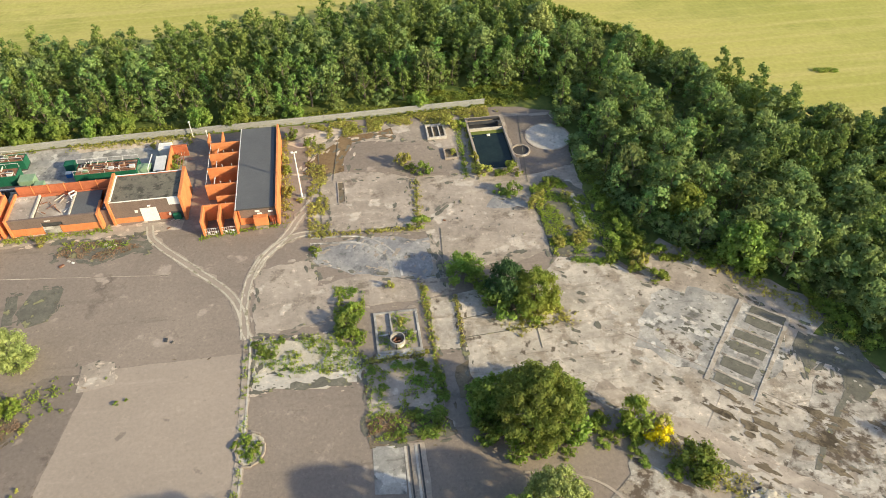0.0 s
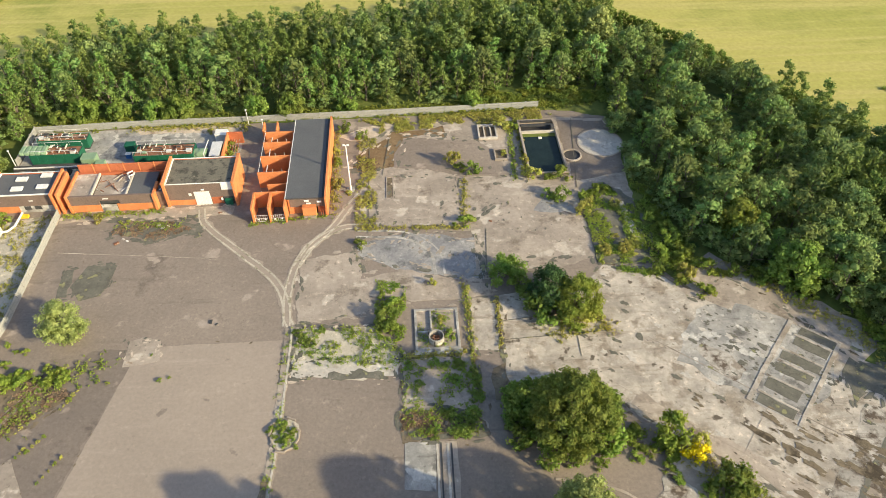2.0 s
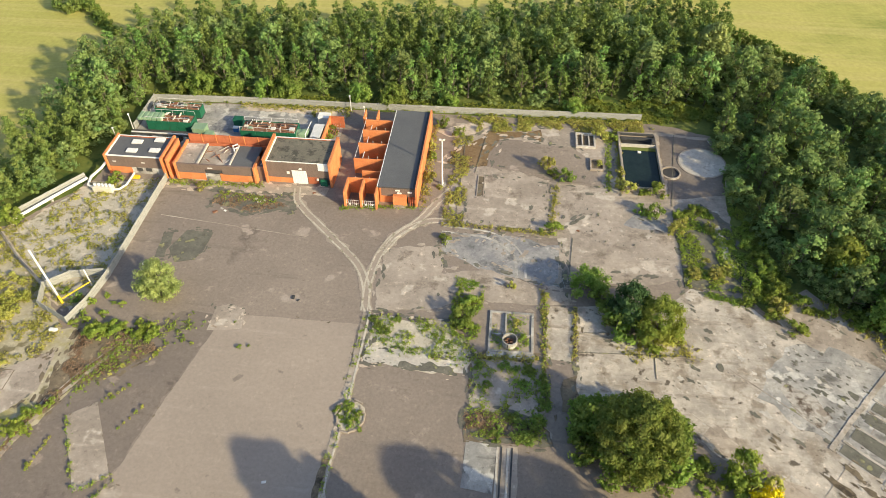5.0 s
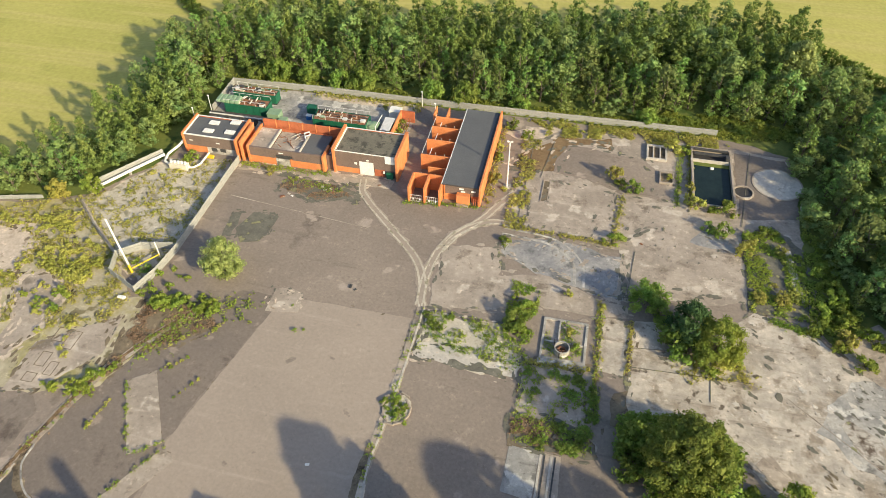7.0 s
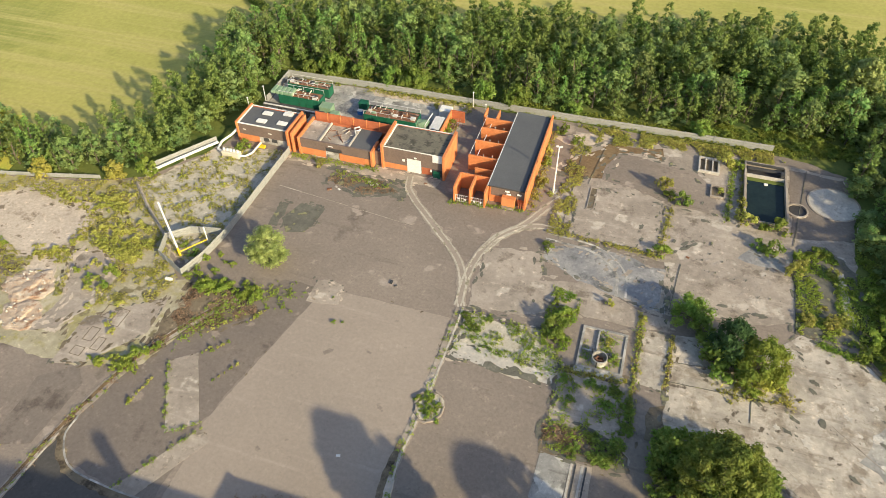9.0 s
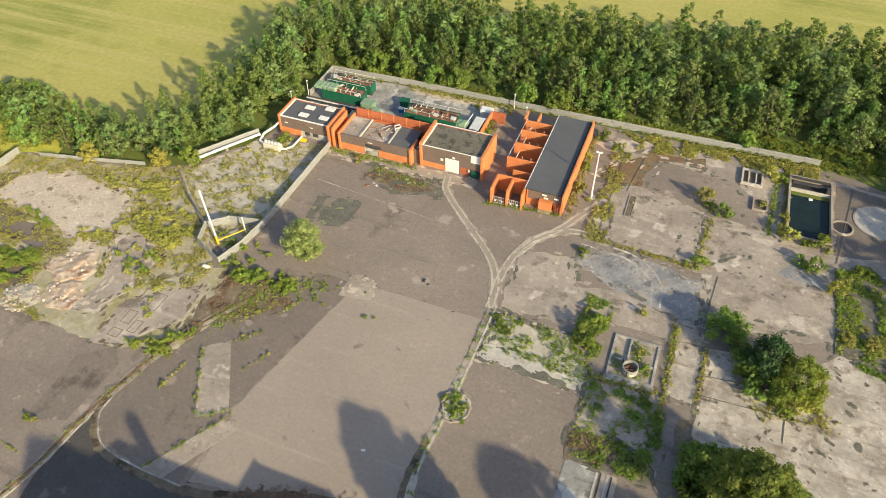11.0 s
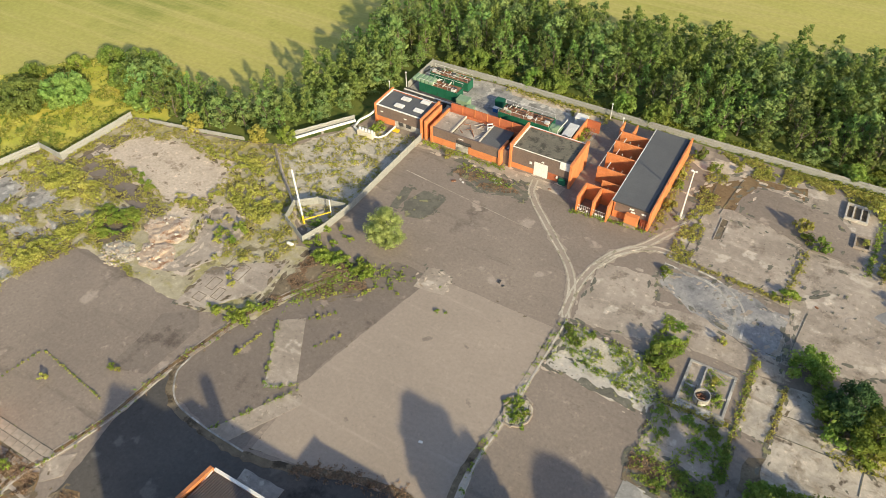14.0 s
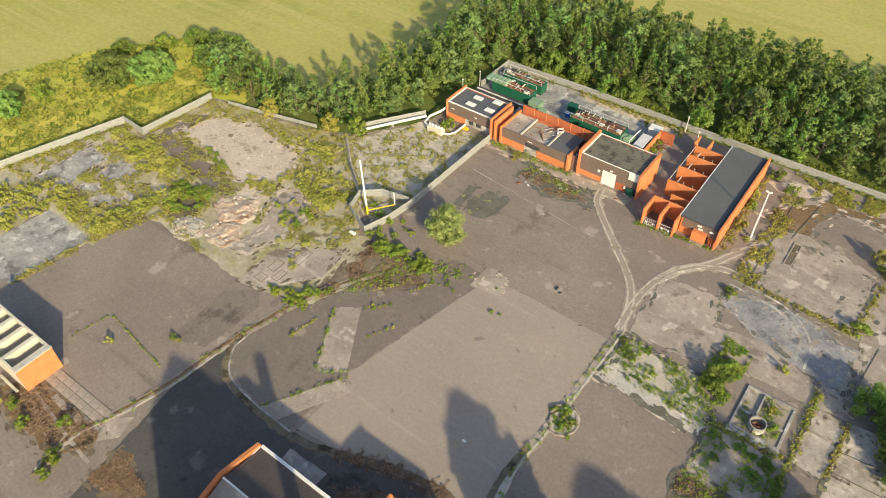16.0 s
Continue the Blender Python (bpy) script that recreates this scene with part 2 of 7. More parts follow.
# ---- builders ----
def link_bm(name, bm, material, parent=None, label=""):
    me = bpy.data.meshes.new(name)
    bm.to_mesh(me)
    bm.free()
    me.materials.append(material)
    ob = new(name, me)
    if parent:
        ob.parent = parent
    if label:
        ob["label"] = label
    return ob


part = link_bm


def anchor(name, x=0.0, y=0.0, z=0.0, label="", category="", group="", turn=0.0):
    e = new(name)
    e.location, e.rotation_euler = (x, y, z), (0, 0, radians(turn))
    e.empty_display_size = 0.3
    return tagged(e, label, category, group)


def box(x0, x1, y0, y1, z0, z1, bevel=0.02, bm=None):
    """A bevelled block."""
    own = bmesh.new()
    r = bmesh.ops.create_cube(own, size=1.0)
    for v in r["verts"]:
        v.co = Vector((x0 + (v.co.x + 0.5) * (x1 - x0), y0 + (v.co.y + 0.5) * (y1 - y0), z0 + (v.co.z + 0.5) * (z1 - z0)))
    if bevel:
        b = min(bevel, 0.3 * min(abs(x1 - x0), abs(y1 - y0), abs(z1 - z0)))
        bmesh.ops.bevel(own, geom=own.edges[:], offset=b, segments=1, affect="EDGES")
    return own if bm is None else join(bm, own)


def join(bm, other):
    me = bpy.data.meshes.new("tmp")
    other.to_mesh(me)
    other.free()
    bm.from_mesh(me)
    bpy.data.meshes.remove(me)
    return bm


def tube(points, radius, sides=8, bm=None):
    """A round bar through points; radius may taper as a pair."""
    bm = bm or bmesh.new()
    pts = [Vector(p) for p in points]
    r0, r1 = radius if isinstance(radius, tuple) else (radius, radius)
    rings = []
    for i, p in enumerate(pts):
        d = (pts[min(i + 1, len(pts) - 1)] - pts[max(i - 1, 0)]).normalized()
        q = d.to_track_quat("Z", "Y")
        r = r0 + (r1 - r0) * i / max(1, len(pts) - 1)
        rings.append([bm.verts.new(p + q @ Vector((r * math.cos(a), r * math.sin(a), 0)))
                      for a in (2 * math.pi * k / sides for k in range(sides))])
    for a, b in zip(rings, rings[1:]):
        for k in range(sides):
            bm.faces.new((a[k], a[(k + 1) % sides], b[(k + 1) % sides], b[k]))
    bm.faces.new(rings[0][::-1])
    bm.faces.new(rings[-1])
    return bm


def patch_bm(corners, z, depth=0.2, wobble=0.12, step=0.0):
    """A flat slab with an uneven outline; its top lies at z."""
    pts = []
    step = step or max(0.5, wobble * 2.0)
    for (x0, y0), (x1, y1) in zip(corners, corners[1:] + corners[:1]):
        k = max(1, int(math.hypot(x1 - x0, y1 - y0) / step)) if wobble else 1
        for i in range(k):
            x, y = x0 + (x1 - x0) * i / k, y0 + (y1 - y0) * i / k
            s = noise.noise_vector(Vector((x * 0.7, y * 0.7, z * 3))) * wobble + noise.noise_vector(Vector((x * 0.2, y * 0.2, 5))) * wobble * 1.6 + noise.noise_vector(Vector((x * 2.1, y * 2.1, 2))) * min(wobble * 0.45, 0.12)
            pts.append((x + s.x, y + s.y))
    bm = bmesh.new()
    top = [bm.verts.new((x, y, z)) for x, y in pts]
    f = bm.faces.new(top)
    if f.normal.z < 0:
        f.normal_flip()
    f.normal_update()
    if f.normal.z < 0:
        f.normal_flip()
    low = [bm.verts.new((x, y, z - depth)) for x, y in pts]
    n = len(pts)
    for i in range(n):
        bm.faces.new((top[i], low[i], low[(i + 1) % n], top[(i + 1) % n]))
    bmesh.ops.triangulate(bm, faces=[f])
    bmesh.ops.recalc_face_normals(bm, faces=bm.faces[:])
    return bm


EDGES = {}


def patch(name, corners, z, material, label, category="pavement", wobble=0.12, depth=0.2, kind="structure"):
    EDGES.setdefault(name, []).append((corners, z))
    return tagged(link_bm(name, patch_bm(corners, z, depth, wobble), M[material]), label, category, kind=kind)


def inside(x, y, poly):
    hit = False
    for (x0, y0), (x1, y1) in zip(poly, poly[1:] + poly[:1]):
        if (y0 > y) != (y1 > y) and x < x0 + (y - y0) / (y1 - y0) * (x1 - x0):
            hit = not hit
    return hit


def leaf_mesh(name, centres, radii, leaves, size, rng, material, core=True, squash=0.85, up=0.25):
    """Many small leaf blades on the skins of clumps, over lumpy cores."""
    V, F = [], []
    count = 0
    for c, r in zip(centres, radii):
        d = rng.normal(size=(leaves, 3))
        d[:, 2] += up
        d /= np.linalg.norm(d, axis=1)[:, None]
        pos = c + d * np.array([1, 1, squash]) * r * rng.uniform(0.72, 1.12, (leaves, 1))
        nrm = d + rng.normal(size=(leaves, 3)) * 0.42
        nrm /= np.linalg.norm(nrm, axis=1)[:, None]
        t = np.cross(nrm, rng.normal(size=(leaves, 3)))
        t /= np.linalg.norm(t, axis=1)[:, None] + 1e-9
        b = np.cross(nrm, t)
        s = size * rng.uniform(0.6, 1.35, (leaves, 1))
        quad = np.stack([pos + t * s, pos + b * s * 0.62, pos - t * s, pos - b * s * 0.62], 1).reshape(-1, 3)
        V.append(quad)
        F.append(np.arange(leaves * 4).reshape(-1, 4) + count)
        count += leaves * 4
    verts, faces = np.concatenate(V).tolist(), np.concatenate(F).tolist()
    if core:
        ico = bmesh.new()
        bmesh.ops.create_cone(ico, cap_ends=False, segments=4, radius1=1.0, radius2=0.0, depth=1.0)
        bmesh.ops.create_cone(ico, cap_ends=False, segments=4, radius1=0.0, radius2=1.0, depth=1.0, matrix=Matrix.Translation((0, 0, -1)))
        bmesh.ops.translate(ico, verts=ico.verts[:], vec=(0, 0, 0.5))
        bmesh.ops.remove_doubles(ico, verts=ico.verts[:], dist=1e-4)
        iv = np.array([v.co[:] for v in ico.verts])
        fi = [[v.index for v in f.verts] for f in ico.faces]
        ico.free()
        for c, r in zip(centres, radii):
            k = len(verts)
            verts += (c + iv * r * 0.66 * rng.uniform(0.8, 1.15, (len(iv), 1)) * np.array([1, 1, squash])).tolist()
            faces += [[i + k for i in f] for f in fi]
    me = bpy.data.meshes.new(name)
    me.from_pydata(verts, [], faces)
    me.materials.append(material)
    return me


def crown_clumps(rng, h, r, low, n, shape, cap=9.0):
    """Clump centres and sizes in an uneven crown. shape: 0 round, 1 pointed."""
    cs, rs = [], []
    lean = rng.normal(size=2) * 0.05 * h
    for i in range(n):
        u = (i + rng.uniform(0, 1)) / n
        z = h * (low + (1 - low) * u)
        prof = (1 - 0.82 * u ** 1.7) * (0.55 + 0.45 * min(1, u / 0.25)) if shape else math.sqrt(max(0.04, 1 - (2 * u - 0.92) ** 2))
        a = rng.uniform(0, 2 * math.pi)
        rad = r * prof * (rng.uniform(0.45, 0.95) if cap > 2 else math.sqrt(rng.uniform(0.2, 0.95)))
        cs.append(np.array([math.cos(a) * rad + lean[0] * u, math.sin(a) * rad + lean[1] * u, z * 0.93]))
        rs.append(min(cap * rng.uniform(0.7, 1.1), r * rng.uniform(0.2, 0.44) * (1.0 if not shape else 1.0 - 0.4 * u)))
    return cs, rs


def trunk_bm(rng, h, r, low):
    base = max(0.07, 0.022 * h)
    bm = tube([(0, 0, -0.15), (0.02 * h, 0, h * 0.25), (0, 0.02 * h, h * 0.5), (0.01 * h, 0, h * 0.82)], (base, base * 0.2), 7)
    for i in range(5):
        a, z = i * 2.4 + rng.uniform(0, 1), h * (low * 0.8 + 0.1 * i)
        tube([(0, 0, z), (math.cos(a) * r * 0.35, math.sin(a) * r * 0.35, z + 0.08 * h), (math.cos(a) * r * 0.75, math.sin(a) * r * 0.75, z + 0.2 * h)],
             (base * 0.45, base * 0.12), 5, bm)
    return bm


def tree_kind(seed, h, r, low, n, shape, leaves, size, material="leaf", label="", name="tree", category="tree", cap=9.0):
    rng = np.random.default_rng(seed)
    t = anchor(name, label=label, category=category)
    part("trunk", trunk_bm(rng, h, r, low), M["bark"], t)
    cs, rs = crown_clumps(rng, h, r, low, n, shape, cap)
    crown = new("crown", leaf_mesh("crown", cs, rs, leaves, size, rng, M[material]))
    crown.parent = t
    return t


# ---- ground ----
bm = bmesh.new()
bmesh.ops.create_grid(bm, x_segments=60, y_segments=60, size=2500)
tagged(link_bm("ground", bm, M["field"]), "mown yellow-green field with faint mowing tracks", "field", kind="structure")
patch("scrub_ground", [(-78, 146), (-45, 148), (0, 157), (30, 164), (48, 168), (68, 149.5), (79, 131), (89, 117), (93, 111), (125, 104), (140, 20), (120, -80), (-140, -80),
                       (-118, 30), (-112, 78), (-118, 90), (-100, 91), (-93.5, 100), (-92, 120), (-91, 132), (-85, 143)],
      0.03, "scrub", "rough green grass and litter under the trees", "grass", wobble=1.0)
patch("meadow", [(-112, 78), (-112, 91), (-126, 95), (-139, 93.5), (-148, 85), (-158, 69.5), (-162, 59), (-166, 50), (-200, -60), (-140, -60), (-131, 35), (-125, 59), (-119, 59), (-118, 75)],
      0.04, "meadow", "yellowing rough meadow grass beyond the fence", "grass", wobble=0.8)
patch("yard", [(-75, 124), (31, 125.5), (41.5, 122.5), (40.4, 98), (39.8, 80), (45.5, 71.5), (54.5, 73), (72, 48), (82, 20), (70, -60), (-150, -60), (-133, 35), (-126, 58.5), (-119.5, 58), (-118.5, 75.5), (-93, 80.5), (-85, 84), (-76, 97), (-75, 112)],
      0.06, "asphalt", "worn grey-brown asphalt yard with faint stains", wobble=0.3)
patch("pale_yard", [(-41.3, 67.9), (-20.2, 67.8), (-19.8, 36), (-24, 33.5), (-33, 31.5), (-46.5, 29), (-46.6, 37), (-47.2, 40)], 0.075, "asphalt_pale", "paler smooth asphalt with tyre marks", wobble=0.1)
patch("dark_yard", [(-41.4, 67.8), (-47.4, 40), (-47.2, 28), (-55, 28.5), (-61, 29.5), (-65, 34), (-61.8, 45.5), (-59, 53.5), (-53, 62), (-48, 67.5)], 0.07, "asphalt_dark", "dark patched asphalt with a fretted edge", wobble=0.4)
patch("west_yard", [(-72.5, 41), (-69.5, 18), (-64, 2), (-105, -10), (-103, 20), (-101, 33.5), (-97, 45), (-90, 41), (-84, 43)], 0.07, "asphalt", "smooth grey asphalt with a pale worn middle", wobble=0.15)
patch("west_dark_yard", [(-73.2, 28.6), (-73.9, 39.8), (-69.6, 43.3), (-66.9, 40.6), (-67.6, 30.6)], 0.085, "asphalt_dark", "dark brown square of asphalt", wobble=0.1)
# yard before the brick house; its colour is lowered to deepen the cast shadow
patch("tar_yard", [(-65, 33), (-61, 29), (-54, 27.6), (-46, 27.5), (-32, 31.8), (-24, 33.2), (-20, 33), (-24, -20), (-60, -20), (-63.5, 10), (-66, 24)], 0.08, "asphalt_shadowed", "dark asphalt with curved tyre marks, darkened further to deepen the house shadow", wobble=0.2)
patch("east_yard", [(-19.4, 61), (-3, 60.5), (-2.4, 50), (-2.3, 49.6), (12, 49.8), (12.2, 57), (8, 64), (12.2, 63.4), (12.6, 57.4), (16, 46), (18, 38), (16, -20), (-19, -20), (-19.6, 40)], 0.072, "asphalt", "grey asphalt yard with wet-looking stains", wobble=0.12)

# concrete aprons
patch("concrete_apron", [(12.9, 63.6), (13.4, 74.5), (21.4, 75.2), (25, 73.5), (32, 80.4), (40, 77.5), (45.7, 71.3), (49.8, 76.6), (56.7, 71), (62.6, 61), (70, 54.5), (74, 46), (80, 18), (58, 14), (46, 34), (41, 38.5),
                         (36.5, 46), (29.3, 52.5), (24.5, 58), (12.9, 57.3)], 0.10, "concrete", "weathered pale concrete apron, cracked and blotched", wobble=0.25)
patch("concrete_bay", [(8.3, 64.2), (8.7, 74.4), (12.8, 74.2), (12.4, 63.7)], 0.095, "concrete", "pale cracked concrete bay beside a weedy joint", wobble=0.06)
E_, N_ = Vector((math.cos(radians(-40)), math.sin(radians(-40)), 0)), Vector((math.cos(radians(49)), math.sin(radians(49)), 0))


def skew(x, y, a0, a1, b0, b1):
    """A quarter-turned rectangle on the eastern apron, along its own joints."""
    return [tuple((Vector((x, y, 0)) + E_ * a + N_ * b)[:2]) for a, b in ((a0, b0), (a1, b0), (a1, b1), (a0, b1))]


patch("grey_apron", [(44.0, 70.1), (50, 70.6), (56.3, 67.4), (61.6, 60.4), (58.5, 54.1), (52, 49.2), (46.8, 52.4), (38.1, 60.5)], 0.115, "concrete_grey", "bluish grey concrete with black stains", wobble=0.8)
patch("worn_strip", skew(44, 51, -12, 26, -7.5, -5.2), 0.122, "concrete_dirty", "scraped brown strip across the concrete", wobble=0.6)
patch("worn_strip_south", skew(44, 51, -4, 24, -14.5, -11.5), 0.121, "concrete_dirty", "broken brown strip across the concrete", wobble=0.6)
for x, y, long, wide in ((60.2, 62.8, 5.4, 1.5), (58.5, 61.2, 5.0, 1.7), (55.9, 58.8, 5.6, 1.6), (54.2, 56.9, 4.9, 1.7), (51.5, 54.3, 4.8, 2.0), (49.5, 51.7, 5.2, 1.7)):
    patch("sunken_bay", skew(x, y, -long / 2, long / 2, -wide / 2, wide / 2), 0.15, "silt", "dark silted rectangular bay sunk in the concrete", "pavement", wobble=0.12)
    patch("bay_kerb", skew(x, y, -long / 2 - 0.4, long / 2 + 0.2, wide / 2 + 0.05, wide / 2 + 0.4), 0.20, "concrete", "pale raised concrete kerb of a bay", "kerb", wobble=0.06, depth=0.15)
patch("bay_head", skew(54.6, 58.0, -3.6, -2.9, -9.5, 8.5), 0.19, "concrete", "pale concrete edge along the bays", "kerb", wobble=0.1)
patch("bay_head", skew(55.2, 57.5, 2.9, 3.5, -9.5, 8.5), 0.19, "concrete", "pale concrete edge along the bays", "kerb", wobble=0.1)
patch("grey_hollow", [(42.7, 62.9), (45.2, 61.5), (47.9, 58.1), (45.2, 56.0), (43.0, 58.9), (41.6, 62)], 0.13, "scabby", "dark worn hollow in grey concrete", wobble=0.5)
patch("dark_gutter", [(64.9, 48.6), (65.5, 47.9), (54.6, 37.3), (54.1, 37.7)], 0.134, "silt", "dark silted gutter between concrete fields", wobble=0.25)
patch("dark_edge", [(63.2, 59.4), (66.9, 57.2), (70.4, 54.2), (71.2, 49), (66.2, 46.5), (64.6, 48.6), (66.4, 52), (63.4, 53), (61, 51.4), (61.2, 55.6)], 0.128, "silt", "dark wet margin with peeling paint", wobble=1.0)
patch("scabby_apron", skew(44, 51, -4, 36, -29, -8.5), 0.112, "scabby", "pale concrete with a net of dark brown scabs", wobble=0.8)
patch("scabby_apron_east", skew(44, 51, 13.5, 34, -8, 12), 0.114, "scabby", "flaking grey concrete with dark damp scabs", wobble=0.8)
patch("stained_apron", skew(44, 51, -16, 12, 17, 27), 0.111, "concrete_dirty", "dirty brownish concrete near the wood", wobble=0.9)


def scabs(name, poly, n, lo, hi, material, label, z, angle=-40, stretch=2.2, seed=1):
    """Thin flaked scabs of dirt and moss with ragged outlines, drawn out along the joints."""
    g = np.random.default_rng(seed)
    xs, ys = [q[0] for q in poly], [q[1] for q in poly]
    bm = bmesh.new()
    k = 0
    ca, sa = math.cos(radians(angle)), math.sin(radians(angle))
    for _ in range(n * 40):
        x, y = g.uniform(min(xs), max(xs)), g.uniform(min(ys), max(ys))
        if k == n or not inside(x, y, poly) or noise.noise(Vector((x * 0.13, y * 0.13, seed))) < -0.05:
            continue
        r = lo * (hi / lo) ** (g.uniform() ** 1.8)
        m = 14
        top = []
        for i in range(m):
            a = 2 * math.pi * i / m
            q = r * g.uniform(0.45, 1.2)
            u, v = q * math.cos(a) * g.uniform(0.8, 1.1) * stretch, q * math.sin(a)
            top.append(bm.verts.new((x + u * ca - v * sa, y + u * sa + v * ca, z + 0.0006 * (k % 9))))
        c = bm.verts.new((x, y, z + 0.012 + 0.0006 * (k % 9)))
        for i in range(m):
            bm.faces.new((top[i], top[(i + 1) % m], c))
        k += 1
    return tagged(link_bm(name, bm, M[material]), label, "stain", kind="stuff")


def crumbs(name, material, label, wanted, seed):
    """Ragged dirt, moss and broken bits lying over the rims of floors; wanted: (floor, bits a metre, size, spread)."""
    g = np.random.default_rng(seed)
    bm = bmesh.new()
    k = 0
    for floor, dense, size, spread in wanted:
        for corners, z in EDGES[floor]:
            for (ax, ay), (bx, by) in zip(corners, corners[1:] + corners[:1]):
                d = math.hypot(bx - ax, by - ay)
                for _ in range(int(d * dense)):
                    t = g.uniform()
                    x, y = ax + (bx - ax) * t + g.normal() * spread, ay + (by - ay) * t + g.normal() * spread
                    if noise.noise(Vector((x * 0.3, y * 0.3, seed))) < -0.1:
                        continue
                    r = size * g.uniform(0.3, 1.3)
                    turn, m = math.atan2(by - ay, bx - ax), 9
                    ring_ = []
                    for i in range(m):
                        a, q = 2 * math.pi * i / m, r * g.uniform(0.4, 1.2)
                        u, v = q * math.cos(a) * 1.9, q * math.sin(a) * 0.8
                        ring_.append(bm.verts.new((x + u * math.cos(turn) - v * math.sin(turn), y + u * math.sin(turn) + v * math.cos(turn), z + 0.006 + 0.0007 * (k % 11))))
                    c = bm.verts.new((x, y, z + 0.03 + 0.0007 * (k % 11)))
                    for i in range(m):
                        bm.faces.new((ring_[i], ring_[(i + 1) % m], c))
                    k += 1
    return tagged(link_bm(name, bm, M[material]), label, "debris", kind="stuff")


APRON = [(14, 64), (14, 74), (25, 73), (32, 79), (40, 77), (46, 70.5), (56, 68), (62.6, 60.5), (69, 54), (72, 46), (78, 20), (58, 16), (46, 35), (41, 39.5), (36.5, 47), (29.3, 53.5), (24.5, 59)]
scabs("moss_scabs", APRON, 170, 0.1, 0.5, "silt", "dark mossy scabs on the old concrete", 0.144, seed=3)
scabs("brown_scabs", [(34, 52), (40, 58), (52, 49), (66, 44), (74, 40), (76, 22), (58, 18), (46, 36), (40, 42)], 230, 0.12, 0.8, "soil", "brown earth scabs over flaking concrete", 0.152, stretch=3.0, seed=5)
scabs("pale_scabs", APRON, 130, 0.15, 0.6, "concrete_pale", "pale flaked areas of the concrete", 0.1335, stretch=1.7, seed=7)
scabs("damp_scabs", [(44, 69), (56, 67), (61.6, 60), (58.5, 54), (52, 49), (46.8, 52), (38.5, 60)], 70, 0.15, 0.7, "silt", "dark bluish damp scabs on grey concrete", 0.148, stretch=1.8, seed=9)
scabs("floor_scabs", [(-7, 80), (-7, 90), (10, 90), (30, 100), (31, 84), (13, 78), (0, 76)], 90, 0.15, 0.6, "concrete_dirty", "brown dust drifts on the old floors", 0.119, angle=60, seed=11)
scabs("floor_moss", [(-6, 92), (-6, 104), (8, 104), (20, 118), (31, 120), (31, 84), (13, 79)], 80, 0.08, 0.4, "silt", "dark moss scabs on the old floors", 0.178, angle=75, seed=13)
scabs("yard_moss", [(-54, 97), (-38, 97), (-36, 93), (-44, 90), (-54, 92)], 60, 0.2, 1.0, "silt", "mossy scabs before the buildings", 0.104, angle=5, seed=15)
patch("pothole", [(33.4, 64.3), (33.9, 64.1), (34.2, 64.9), (34.0, 65.6), (33.5, 65.7), (33.2, 65)], 0.146, "silt", "dark pothole in the concrete", wobble=0.15)
patch("yard_corner", [(45.9, 71.4), (49.8, 76.4), (53, 74), (49.5, 69)], 0.122, "concrete_dirty", "dirty concrete corner with stacked slabs", wobble=0.3)

# old floor slabs north
patch("north_floor", [(-9, 92), (-9.5, 122), (20, 123), (41, 122), (41, 98), (34, 82), (12.5, 79), (12, 90)], 0.068, "concrete_dirty", "dirty grey-brown old floor with worn lines", wobble=0.5)
patch("rusty_ground", [(-11, 108), (-9, 113), (-3, 119.5), (8, 121), (8, 117.5), (0, 117), (-3, 110), (-6, 107)], 0.08, "rust_soil", "rusty brown wet silt on old concrete", wobble=1.35)
patch("old_floor", [(-2.8, 105.6), (9, 104.4), (8.8, 91.2), (-6.2, 92.0), (-5.8, 99), (-2.9, 99.5)], 0.16, "concrete_dirty", "raised rectangular concrete floor with a broken edge", wobble=0.1)
patch("yard_floor", [(-0.5, 117.1), (14, 116.2), (17, 112), (19, 104), (10, 105), (6.8, 106.4), (-2.6, 108.5), (-3, 112)], 0.10, "asphalt", "smooth brown-grey floor with swept marks", wobble=0.4)
patch("sandy_floor", [(-14, 119), (-5, 123), (-2, 122), (-6, 118.5), (-11, 117)], 0.10, "sand", "pale sandy ground by the fence", wobble=0.5)
patch("mid_floor", [(10, 91), (19.5, 101.5), (22, 100), (31, 94), (31, 84), (12.6, 79)], 0.09, "concrete_dirty", "grey-brown floor with pale streaks", wobble=0.4)
patch("pale_puddle", [(22, 94), (30.5, 92.6), (30.5, 96), (24, 97.5)], 0.105, "slate", "pale blue-grey screed patch", wobble=0.5)
patch("weedy_floor", [(31, 80.5), (31, 98), (36, 101), (40.5, 96), (39.8, 80)], 0.10, "silt", "broken concrete and soil overgrown with weeds", wobble=0.4)
patch("edge_strip", [(38.2, 84), (39.6, 84), (38.6, 95.5), (37.4, 95.5)], 0.2, "concrete_pale", "pale strip of concrete edging", "kerb", wobble=0.06)
patch("slate_floor", [(-9, 88.2), (-3, 90), (11.3, 88), (11, 78.3), (-3, 81.5), (-9, 85)], 0.095, "slate", "bluish grey screed with curved tyre tracks", wobble=0.5)
patch("white_line", [(10.2, 79.5), (10.8, 79.4), (11.4, 88), (10.9, 88)], 0.11, "concrete_dirty", "pale worn line of concrete", "pavement", wobble=0.15)
patch("pink_floor", [(-9, 80), (0, 81), (12, 77), (12.4, 74.8), (4, 74), (-8, 76)], 0.10, "concrete_dirty", "pinkish dusty floor with brick dust", wobble=0.5)
patch("broken_floor", [(-18.8, 84.5), (-9, 86), (-8, 72), (-18.4, 71)], 0.088, "concrete_dirty", "broken concrete floor with pale stains", wobble=0.4)
